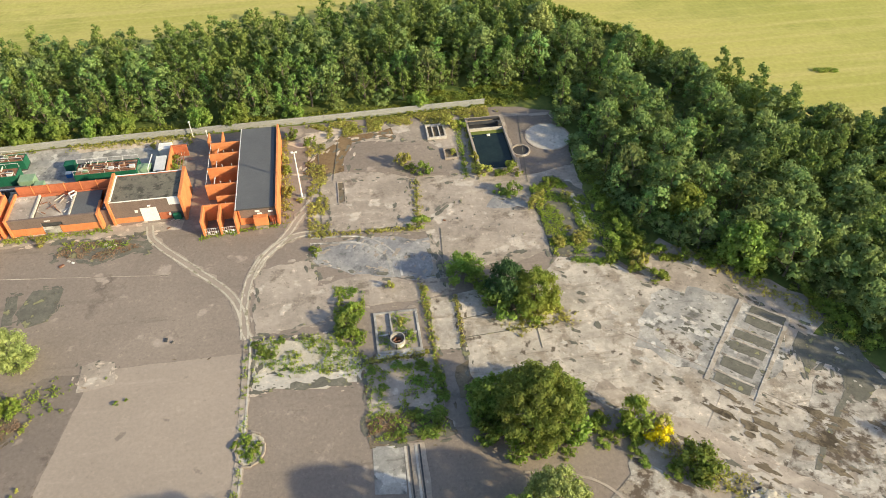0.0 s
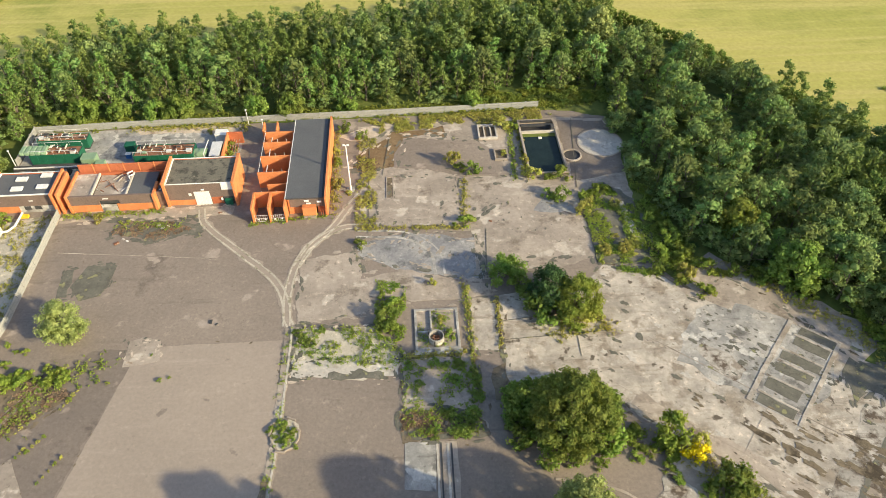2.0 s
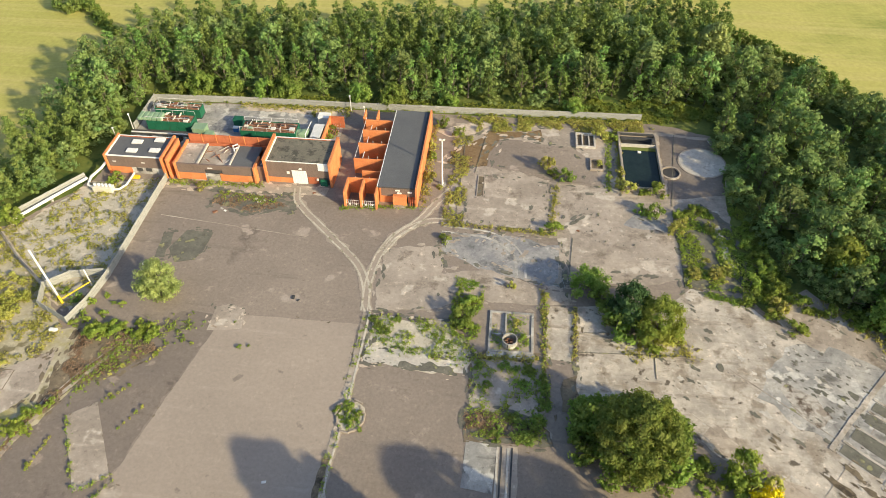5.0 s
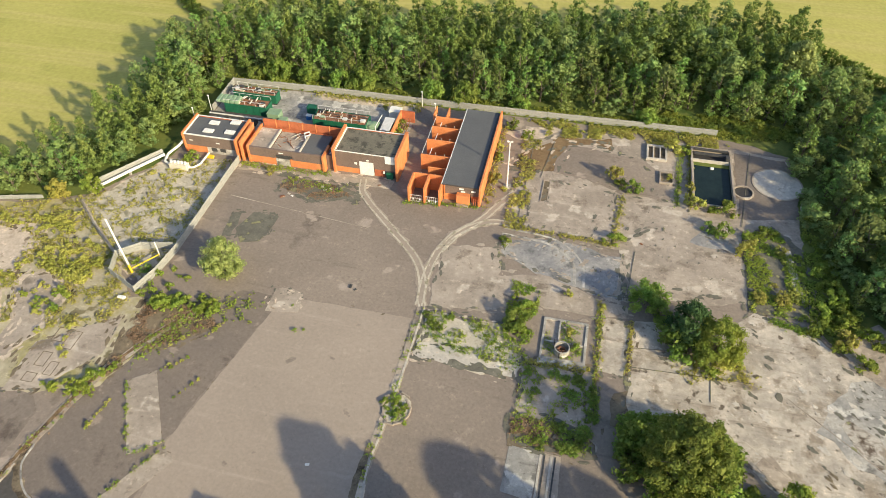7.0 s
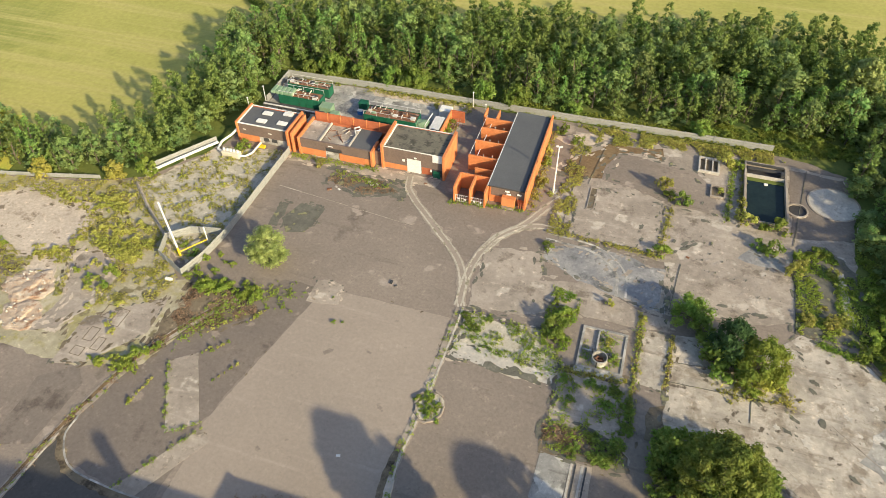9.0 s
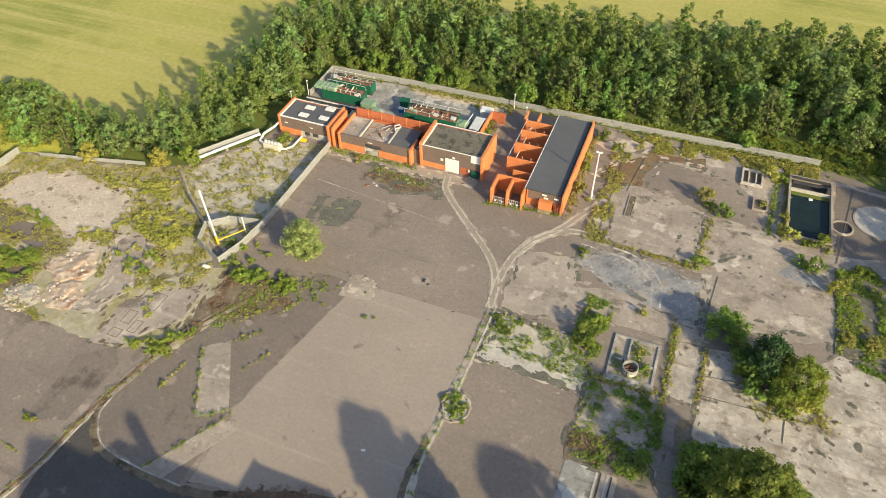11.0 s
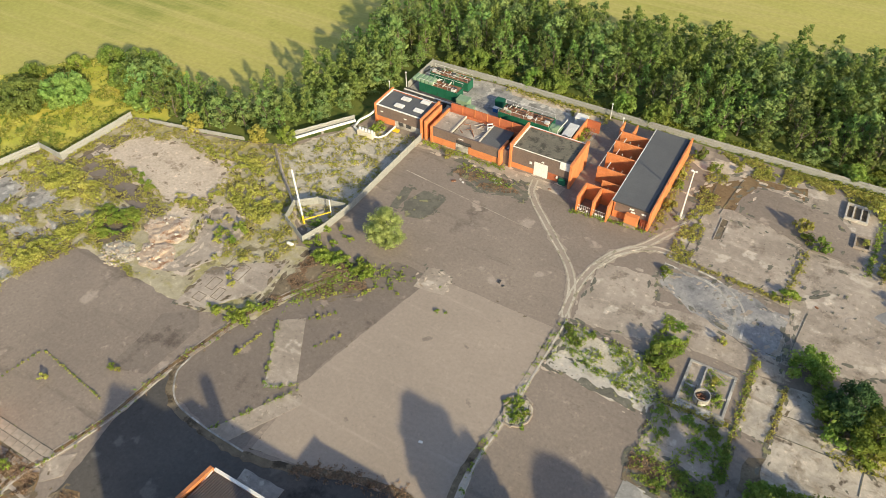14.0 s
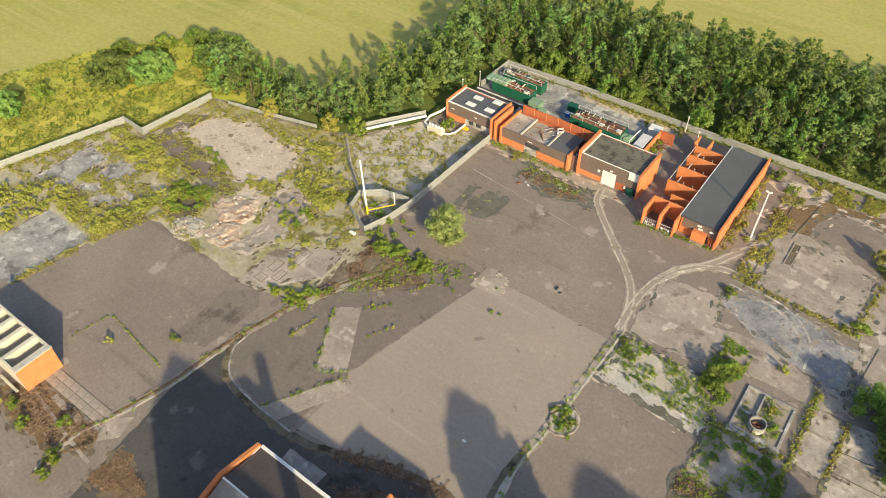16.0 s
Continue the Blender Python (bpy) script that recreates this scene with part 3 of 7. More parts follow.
patch("triangle_floor", [(-17.2, 82), (-10, 82.5), (-6.2, 73.2), (-9, 72.4)], 0.105, "concrete_dirty", "pale triangular piece of old floor", wobble=0.15)
patch("gravel_bed", [(-18.3, 70.4), (-5.7, 69.4), (-1.6, 63.8), (-3, 60.4), (-18.4, 61.2)], 0.10, "gravel", "pale gravelly bed overgrown with weeds", wobble=0.75)
patch("gravel_edge", [(-18.4, 63.8), (-7, 63), (-2.5, 62.8), (-2.8, 60), (-10, 60.8), (-18.6, 61)], 0.125, "concrete_pale", "broken pale concrete edge of the gravel bed", wobble=0.5)
ribbon_later = [(-13, 61.0), (-10, 60.6), (-7.5, 60.9), (-5, 60.4)]
patch("weed_floor", [(-2.3, 63.8), (8, 64), (8.6, 50), (-2.4, 50)], 0.095, "concrete_dirty", "old grey floor overgrown with weeds", wobble=0.67)
patch("dark_bed", [(-2.6, 53.8), (2.5, 54.5), (8.4, 52), (8.6, 49.8), (-2.5, 49.8)], 0.11, "soil", "dark soil bed with dead stems", wobble=0.75)
patch("dark_hollow", [(11.2, 60.5), (12.8, 62), (13.4, 55), (10.8, 55.5)], 0.11, "soil", "dark overgrown hollow beside the concrete", wobble=0.60)
patch("pale_ramp", [(-2.2, 49.6), (2.0, 49.1), (1.6, 42.3), (-2.4, 42.8)], 0.115, "concrete_grey", "pale grey concrete strip in the yard", wobble=0.05)
patch("rail_bed", [(2.1, 49.3), (4.8, 49.2), (4.6, 30), (1.8, 30)], 0.105, "concrete_dirty", "old rail bed with two ruts", wobble=0.1)
patch("concrete_pad", [(-43.2, 69), (-38.4, 68.8), (-38, 65.3), (-43.2, 65.4)], 0.10, "concrete_dirty", "small square of bare concrete in the asphalt", wobble=0.90)
patch("soil_patch", [(-53.9, 85.6), (-49.6, 85.4), (-49.4, 79), (-52.4, 78.2), (-54, 81)], 0.09, "silt", "mossy soil scab on the asphalt", wobble=1.20)
patch("soil_patch_west", [(-57, 85), (-55.3, 85), (-55, 79), (-56.5, 79)], 0.09, "silt", "narrow mossy soil scab on the asphalt", wobble=0.75)
patch("soil_front", [(-52, 96), (-42, 95.6), (-38, 93.5), (-44, 91), (-52, 93)], 0.09, "silt", "brown soil and litter before the buildings", wobble=1.35)
patch("front_strip", [(-62, 98.8), (-31.5, 99.4), (-31.8, 97), (-40, 96.4), (-62, 96.6)], 0.085, "concrete_dirty", "dusty concrete strip along the building fronts", wobble=0.3)
patch("slab_path", [(-57.5, 47.8), (-54, 50.4), (-47.6, 39.8), (-51.3, 37.2)], 0.10, "concrete_dirty", "long pale concrete slab with grassy edges", wobble=0.06)
patch("slab_path_south", [(-53.4, 28.3), (-46.9, 39.3), (-44.8, 37.8), (-50.1, 28.0)], 0.105, "concrete_dirty", "pale concrete slab with drain holes", wobble=0.06)
patch("lean_slab", [(-45.2, 26.2), (-39.0, 26.6), (-39.0, 24.3), (-45.1, 24.4)], 0.16, "concrete_grey", "cracked pale slab beside the brick house", wobble=0.15)

# western ground
patch("weedy_yard", [(-76, 96.5), (-63.2, 98.6), (-63.4, 73), (-66, 66), (-72, 69.5), (-84.5, 82.5)], 0.09, "gravel", "pale weedy ground inside the concrete fence", wobble=0.3)
patch("scrub_yard", [(-118, 75), (-93, 80), (-85, 83.5), (-72, 69.5), (-65, 62.5), (-53, 62.5), (-61.5, 45.5), (-69.5, 43), (-84, 43.4), (-93.2, 43.6), (-100.3, 43.3), (-100, 33), (-114.5, 34), (-115, 22), (-135, 24), (-125.5, 58), (-119, 57.5)],
      0.08, "waste", "sandy soil with dry grass on a cleared plot", wobble=0.6)
patch("pale_floor", [(-114.8, 63.3), (-112.7, 71.5), (-101, 74.4), (-90, 73.2), (-86.3, 71.4), (-86.9, 61.1), (-94.2, 58.8), (-105, 61.9)], 0.12, "sand", "pale pinkish bare floor", wobble=0.9)
patch("margin_track", [(-117.2, 59.4), (-116.9, 68.5), (-113.4, 71.5), (-114.9, 62.6), (-104.8, 61.4), (-94.0, 58.3), (-91.4, 57.7), (-92.8, 55.0), (-104.1, 56.4)], 0.11, "asphalt_dark", "dark asphalt strip round the bare floor", wobble=0.5)
for corners in ([(-125.5, 37.9), (-125.1, 50.0), (-118.9, 50.0), (-117.7, 40.9), (-119.1, 37.1)], [(-116.1, 40.7), (-115.2, 44.1), (-104.7, 42.5), (-109.1, 39.9)],
                [(-116.7, 45.1), (-116.6, 51.0), (-109.7, 50.3), (-111.9, 45.1)], [(-108.3, 45.8), (-104.2, 49.6), (-102.1, 47.1), (-105.0, 44.3)]):
    patch("waste_floor", corners, 0.13, "concrete_grey", "cracked old concrete floor in the scrub", wobble=0.4)
patch("west_floor", [(-114.7, 25), (-114.2, 34), (-101.2, 33.9), (-103, 20), (-115, 18)], 0.12, "concrete_grey", "pale concrete floor with grassy edges", wobble=0.1)
patch("middle_floor", [(-86, 62.8), (-81.2, 65.3), (-75.2, 62), (-74.7, 55), (-77.5, 48), (-81.5, 46.5), (-80.5, 54)], 0.115, "concrete_dirty", "stained old floor beside the earth heaps", wobble=0.6)
patch("bare_sand", [(-91.6, 57.9), (-89.2, 61.4), (-86.4, 60.4), (-84.5, 57), (-88.8, 56.0)], 0.125, "sand", "pale bare sand beside the heaps", wobble=0.5)
patch("damp_soil", [(-102, 53), (-97, 55), (-93, 53), (-91, 48), (-95, 45.5), (-99, 48)], 0.10, "soil", "dark soil below shrubs", wobble=0.9)
patch("floor_plan", [(-74, 42.3), (-74.5, 51.2), (-70.3, 54.3), (-64.4, 58.6), (-63.4, 51.6), (-69.4, 43.6)], 0.11, "concrete_dirty", "old floor with outlines of former rooms", wobble=0.2)
patch("soil_strip", [(-62, 62), (-53, 63), (-49, 60), (-57, 53.5), (-61.5, 48)], 0.095, "soil", "dark soil strip with dead brush", wobble=1.20)
patch("leaf_litter", [(-85.5, 8.2), (-82.8, 12.6), (-76, 12.7), (-68, 12.4), (-66.5, 10), (-70.8, 7.2), (-79, 6.2)], 0.09, "rust_soil", "reddish-brown litter and rubble", wobble=0.7)
patch("leaf_litter_south", [(-63.2, 12.4), (-61.2, 13), (-55.5, 11.2), (-57.5, 7.5), (-63.5, 7.5)], 0.095, "rust_soil", "brown litter beside the gutter", wobble=0.6)
ribbon_path = [(-84, 11.5), (-78, 10.6), (-71, 9.6), (-65, 9.0)]
paving = tagged(link_bm("paving_strip", patch_bm([(-82.2, 12.8), (-82.4, 15.4), (-68.2, 15.6), (-68.2, 12.9)], 0.08, 0.1, 0.1), M["silt"]), "strip of old square paving slabs by the tank house", "pavement", kind="structure")
slab_mesh = None
prng = random.Random(9)
for i in range(9):
    for j in range(2):
        if slab_mesh is None:
            o = part("slab", box(-0.74, 0.74, -0.58, 0.58, 0.0, 0.07, 0.02), M["concrete_dirty"], paving)
            slab_mesh = o.data
        else:
            o = new("slab", slab_mesh)
            o.parent = paving
        o.matrix_basis = pose(-81.4 + i * 1.55, 13.5 + j * 1.24 + i * 0.02, 0.06 + prng.uniform(0, 0.03), prng.uniform(-1, 1), prng.uniform(-1, 1), prng.uniform(-2, 2))
for i in range(6):
    o = new("slab", slab_mesh)
    o.parent = paving
    o.matrix_basis = pose(-77.4 + i * 1.3, 12.0 + prng.uniform(-0.3, 0.3), 0.06, prng.uniform(-2, 2), 0, prng.uniform(-25, 25)) @ Matrix.Diagonal((0.8, 0.85, 1, 1))
patch("corner_slab", [(-69.5, 14), (-66, 16.8), (-65, 13.8), (-67, 11.5)], 0.10, "concrete_dirty", "pale triangular slab by the gutter", wobble=0.1)


def spline(pts, n=8):
    p = [Vector((*q, 0)) for q in pts]
    p = [2 * p[0] - p[1]] + p + [2 * p[-1] - p[-2]]
    out = []
    for i in range(1, len(p) - 2):
        for k in range(n):
            t = k / n
            a, b, c, d = p[i - 1], p[i], p[i + 1], p[i + 2]
            out.append(0.5 * ((2 * b) + (c - a) * t + (2 * a - 5 * b + 4 * c - d) * t * t + (3 * b - a - 3 * c + d) * t ** 3))
    out.append(p[-2])
    return out


def ribbon_bm(pts, width, z, depth=0.04, shift=0.0, ragged=0.25):
    line = spline(pts)
    bm = bmesh.new()
    left, right = [], []
    for i, p in enumerate(line):
        d = (line[min(i + 1, len(line) - 1)] - line[max(i - 1, 0)]).normalized()
        s = Vector((-d.y, d.x, 0))
        w1 = width * 0.5 * (1 + ragged * noise.noise(p * 0.9))
        w2 = width * 0.5 * (1 + ragged * noise.noise(p * 0.9 + Vector((9, 0, 0))))
        for side, q in ((left, p + s * (shift + w1)), (right, p + s * (shift - w2))):
            side.append((bm.verts.new((q.x, q.y, z)), bm.verts.new((q.x, q.y, z - depth))))
    for i in range(len(line) - 1):
        bm.faces.new((left[i][0], right[i][0], right[i + 1][0], left[i + 1][0]))
        bm.faces.new((left[i][1], left[i][0], left[i + 1][0], left[i + 1][1]))
        bm.faces.new((right[i][0], right[i][1], right[i + 1][1], right[i + 1][0]))
    bmesh.ops.recalc_face_normals(bm, faces=bm.faces[:])
    return bm


def ribbon(name, pts, width, z, material, label, category="track", shift=0.0, ragged=0.4, depth=0.04):
    return tagged(link_bm(name, ribbon_bm(pts, width, z, depth, shift, ragged), M[material]), label, category, kind="structure")


TRACK_W = [(-37.4, 98.6), (-35.9, 94.1), (-28.1, 86.1), (-22.7, 80.3), (-20.3, 75.2), (-19.8, 70.5)]
TRACK_E = [(-9, 101), (-11.3, 97), (-13.8, 92.1), (-18.2, 86.6), (-20.0, 79.9), (-20.0, 72.9), (-19.2, 70.5)]
TRACK_S = [(-8, 92), (-12, 92), (-16.5, 88.6), (-19.3, 83)]
for k, tr in enumerate((TRACK_W, TRACK_E, TRACK_S)):
    ribbon("wheel_track", tr, 1.7, 0.098 + 0.005 * k, "asphalt_pale", "dusty pale wheel track over the asphalt", ragged=0.9)
    for s in (-0.5, 0.5):
        ribbon("wheel_rut", tr, 0.3, 0.121 + 0.004 * k + 0.002 * (s > 0), "gravel", "narrow gravelly wheel rut", shift=s, ragged=0.9)
KERB = [(-19.2, 70.5), (-19.3, 61), (-19.6, 50), (-20.0, 42), (-19.2, 36), (-18.2, 31)]
ribbon("gutter", KERB, 1.3, 0.115, "concrete_dirty", "weedy old gutter across the yard", "gutter", ragged=0.3)
ribbon("kerb", KERB, 0.28, 0.16, "concrete_pale", "pale concrete kerb line", "kerb", shift=0.35, ragged=0.1, depth=0.12)
ribbon("gutter_soil", [(-19.9, 45), (-20.2, 40), (-19.6, 35), (-18.6, 30)], 0.9, 0.125, "soil", "mossy soil in the gutter", "gutter", shift=-0.4)
DRAIN = [(-53.4, 62.7), (-58.8, 53.8), (-62.5, 45.6), (-65.4, 33), (-66.4, 24), (-68, 17), (-70.3, 10), (-69, 4)]
ribbon("drain_channel", DRAIN, 1.4, 0.11, "concrete_dirty", "silted drain channel across the plot", "gutter")
ribbon("drain_soil", DRAIN, 0.5, 0.13, "rust_soil", "brown silt in the drain channel", "gutter", shift=-0.2)
ribbon("drain_kerb", DRAIN[3:], 0.22, 0.16, "concrete_pale", "pale concrete drain edge", "kerb", shift=0.45, ragged=0.1, depth=0.12)
CURVE = [(-64.6, 36), (-64.3, 32.6), (-60.7, 28.9), (-54.1, 27.8), (-47.1, 27.6), (-40.0, 29.4), (-31.7, 32.4), (-25.2, 33.4), (-20, 32)]
ribbon("curved_gutter", CURVE, 1.2, 0.115, "soil", "curved gutter filled with soil and moss", "gutter", ragged=0.7)
ribbon("curved_kerb", CURVE[:5], 0.25, 0.16, "concrete_grey", "curved pale kerb", "kerb", shift=0.45, ragged=0.15, depth=0.12)
ribbon("curved_kerb_south", [(-36, 25), (-32, 28), (-27, 29.5), (-22, 29)], 1.0, 0.12, "soil", "curved soil strip with moss", "gutter", ragged=0.7)
ribbon("arc_mark", [(-9.5, 90.3), (-0.8, 89.3), (3.7, 85.2), (4.5, 79.8)], 0.5, 0.112, "concrete_grey", "curved tyre mark on the screed", shift=-0.8)
ribbon("arc_mark", [(-9.5, 90.3), (-0.8, 89.3), (3.7, 85.2), (4.5, 79.8)], 0.35, 0.116, "concrete_grey", "curved tyre mark on the screed", shift=0.7)
ribbon("road_kerb", [(17, 43), (21, 42.2), (25.5, 40.6), (28.3, 37.8), (30, 34)], 0.35, 0.14, "concrete_dirty", "broken kerb of the curved road", "kerb")
ribbon("mossy_strip", ribbon_later, 1.1, 0.135, "silt", "dark mossy soil strip at the edge", "soil", ragged=1.2)
ribbon("path_edge", ribbon_path, 0.5, 0.13, "concrete_dirty", "broken pale edging in the litter", "kerb", ragged=0.6)
ribbon("yard_seam", [(-59.9, 89.0), (-45, 87.3), (-32.6, 85.8)], 0.14, 0.08, "concrete_dirty", "pale seam in the asphalt", "seam")
ribbon("floor_joint", [(13.1, 74.4), (12.6, 64)], 0.35, 0.13, "soil", "weedy joint between concrete bays", "joint")
ribbon("floor_joint", [(8.2, 76), (8.2, 64), (8.6, 56)], 0.45, 0.13, "soil", "weedy joint between concrete bays", "joint")
for a, b in (((13, 69.3), (25, 70.5)), ((13, 65.7), (30, 66.5)), ((24.5, 70), (24.2, 62)), ((9, 79), (21, 79.5)), ((20, 103), (21, 122)), ((30.8, 80), (31, 99)), ((31, 100), (34, 122)), ((12, 79), (13, 90)),
             ((9.2, 91), (10.5, 104)), ((-6.5, 91.7), (9, 90.8)), ((-7.5, 90), (-7.5, 118)), ((-5, 106), (-3.5, 118))):
    ribbon("floor_joint", [a, ((a[0] + b[0]) / 2, (a[1] + b[1]) / 2), b], 0.1, 0.168 + 0.0003 * a[0], "silt", "dark joint in the old floor", "joint", ragged=0.8)
for k in range(9):
    p, q = skew(44, 51, -14 + 4.2 * k, -14 + 4.2 * k, -13, 22)[1:3]
    if k == 4:
        ribbon("floor_joint", [p, ((p[0] + q[0]) / 2, (p[1] + q[1]) / 2), q], 0.09, 0.133 + 0.0006 * k, "concrete_dirty", "dark joint in the concrete", "joint", ragged=0.9)
for k in range(7):
    p, q = skew(44, 51, -16, 22, -16 + 5.2 * k, -16 + 5.2 * k)[:2]
    if k in (2, 4):
        ribbon("floor_joint", [p, ((p[0] + q[0]) / 2, (p[1] + q[1]) / 2), q], 0.11, 0.140 + 0.0006 * k, "concrete_dirty", "dark joint in the concrete", "joint", ragged=0.9)
for s in (2.6, 4.0):
    ribbon("rail", [(s, 49), (s - 0.1, 42), (s - 0.2, 34)], 0.22, 0.16, "iron", "rusted sunken rail in the old bed", "rail", ragged=0.2)
    ribbon("rail_kerb", [(s - 0.5, 49), (s - 0.6, 42), (s - 0.7, 34)], 0.3, 0.15, "concrete_pale", "pale worn edge beside a rail", "kerb", ragged=0.3)
crumbs("edge_moss", "silt", "dark moss and dirt along broken floor edges",
       [("gravel_bed", 2.0, 0.5, 0.5), ("gravel_edge", 1.6, 0.35, 0.4), ("weed_floor", 2.0, 0.5, 0.6), ("slate_floor", 1.0, 0.45, 0.7), ("broken_floor", 1.2, 0.4, 0.6), ("old_floor", 1.6, 0.3, 0.25), ("yard_floor", 0.9, 0.5, 0.8), ("soil_patch", 5.0, 0.4, 0.5),
        ("soil_patch_west", 5.0, 0.35, 0.4), ("soil_front", 4.0, 0.5, 0.8), ("concrete_pad", 1.5, 0.2, 0.5), ("floor_plan", 1.0, 0.3, 0.3), ("concrete_apron", 1.2, 0.45, 0.5), ("concrete_bay", 1.2, 0.25, 0.2), ("rusty_ground", 2.0, 0.5, 0.8),
        ("dark_edge", 2.5, 0.5, 0.8), ("mid_floor", 0.8, 0.5, 0.8), ("weedy_floor", 1.5, 0.5, 0.7), ("dark_bed", 3.0, 0.5, 0.6)], 21)
crumbs("edge_dust", "sand", "pale sandy dust drifted along floor edges",
       [("gravel_bed", 1.6, 0.3, 0.7), ("pale_floor", 2.4, 0.7, 1.1), ("waste_floor", 1.2, 0.4, 0.5),
        ("middle_floor", 2.0, 0.5, 0.8), ("weedy_yard", 1.0, 0.5, 0.7), ("front_strip", 1.0, 0.4, 0.5), ("concrete_pad", 2.5, 0.25, 0.6), ("rusty_ground", 1.0, 0.5, 0.9)], 22)
crumbs("edge_dirt", "concrete_dirty", "brown-grey dirt drifted over the old floors",
       [("slate_floor", 1.6, 0.42, 1.0), ("pink_floor", 2.0, 0.4, 1.0), ("broken_floor", 1.5, 0.35, 0.8), ("triangle_floor", 1.6, 0.2, 0.3), ("old_floor", 0.8, 0.3, 0.6), ("east_yard", 0.5, 0.25, 0.3)], 24)
crumbs("edge_soil", "soil", "brown soil spilling over floor edges",
       [("pale_floor", 1.0, 0.5, 0.8), ("margin_track", 1.6, 0.5, 0.7), ("waste_floor", 1.6, 0.35, 0.4), ("middle_floor", 1.4, 0.4, 0.6), ("soil_strip", 3.0, 0.5, 0.8), ("floor_plan", 1.4, 0.35, 0.5), ("weed_floor", 1.5, 0.4, 0.7), ("leaf_litter", 4.0, 0.4, 0.7),
        ("leaf_litter_south", 4.0, 0.35, 0.6), ("concrete_apron", 0.6, 0.4, 0.6), ("slab_path", 0.8, 0.14, 0.12), ("slab_path_south", 0.8, 0.14, 0.12), ("pale_yard", 0.35, 0.16, 0.15)], 23)
# outlines of former rooms
for x0, y0, w, d in ((-72.4, 52, 1.8, 2.6), (-70.2, 51, 1.8, 3.4), (-72.2, 47.4, 1.6, 2.6), (-72.4, 44.6, 1.8, 1.6), (-70, 46.2, 1.4, 2.4)):
    bm = bmesh.new()
    for b in ((x0, x0 + w, y0, y0 + 0.09), (x0, x0 + w, y0 + d - 0.09, y0 + d), (x0, x0 + 0.09, y0 + 0.09, y0 + d - 0.09), (x0 + w - 0.09, x0 + w, y0 + 0.09, y0 + d - 0.09)):
        box(*b, 0.08, 0.15, 0.01, bm)
    tagged(link_bm("room_outline", bm, M["soil"]), "brown low wall stub outlining a former room", "foundation", "room outlines")


# ---- buildings ----
def local(parent, x0, x1, y0, y1, z0, z1, bevel=0.02):
    """A block given in plan numbers, for a part of a thing."""
    ox, oy, oz = parent.location
    return box(x0 - ox, x1 - ox, y0 - oy, y1 - oy, z0 - oz, z1 - oz, bevel)


def piece(name, parent, span, material, label="", under=None, bevel=0.02):
    ob = part(name, local(parent, *span, bevel), M[material], under or parent, label)
    return ob


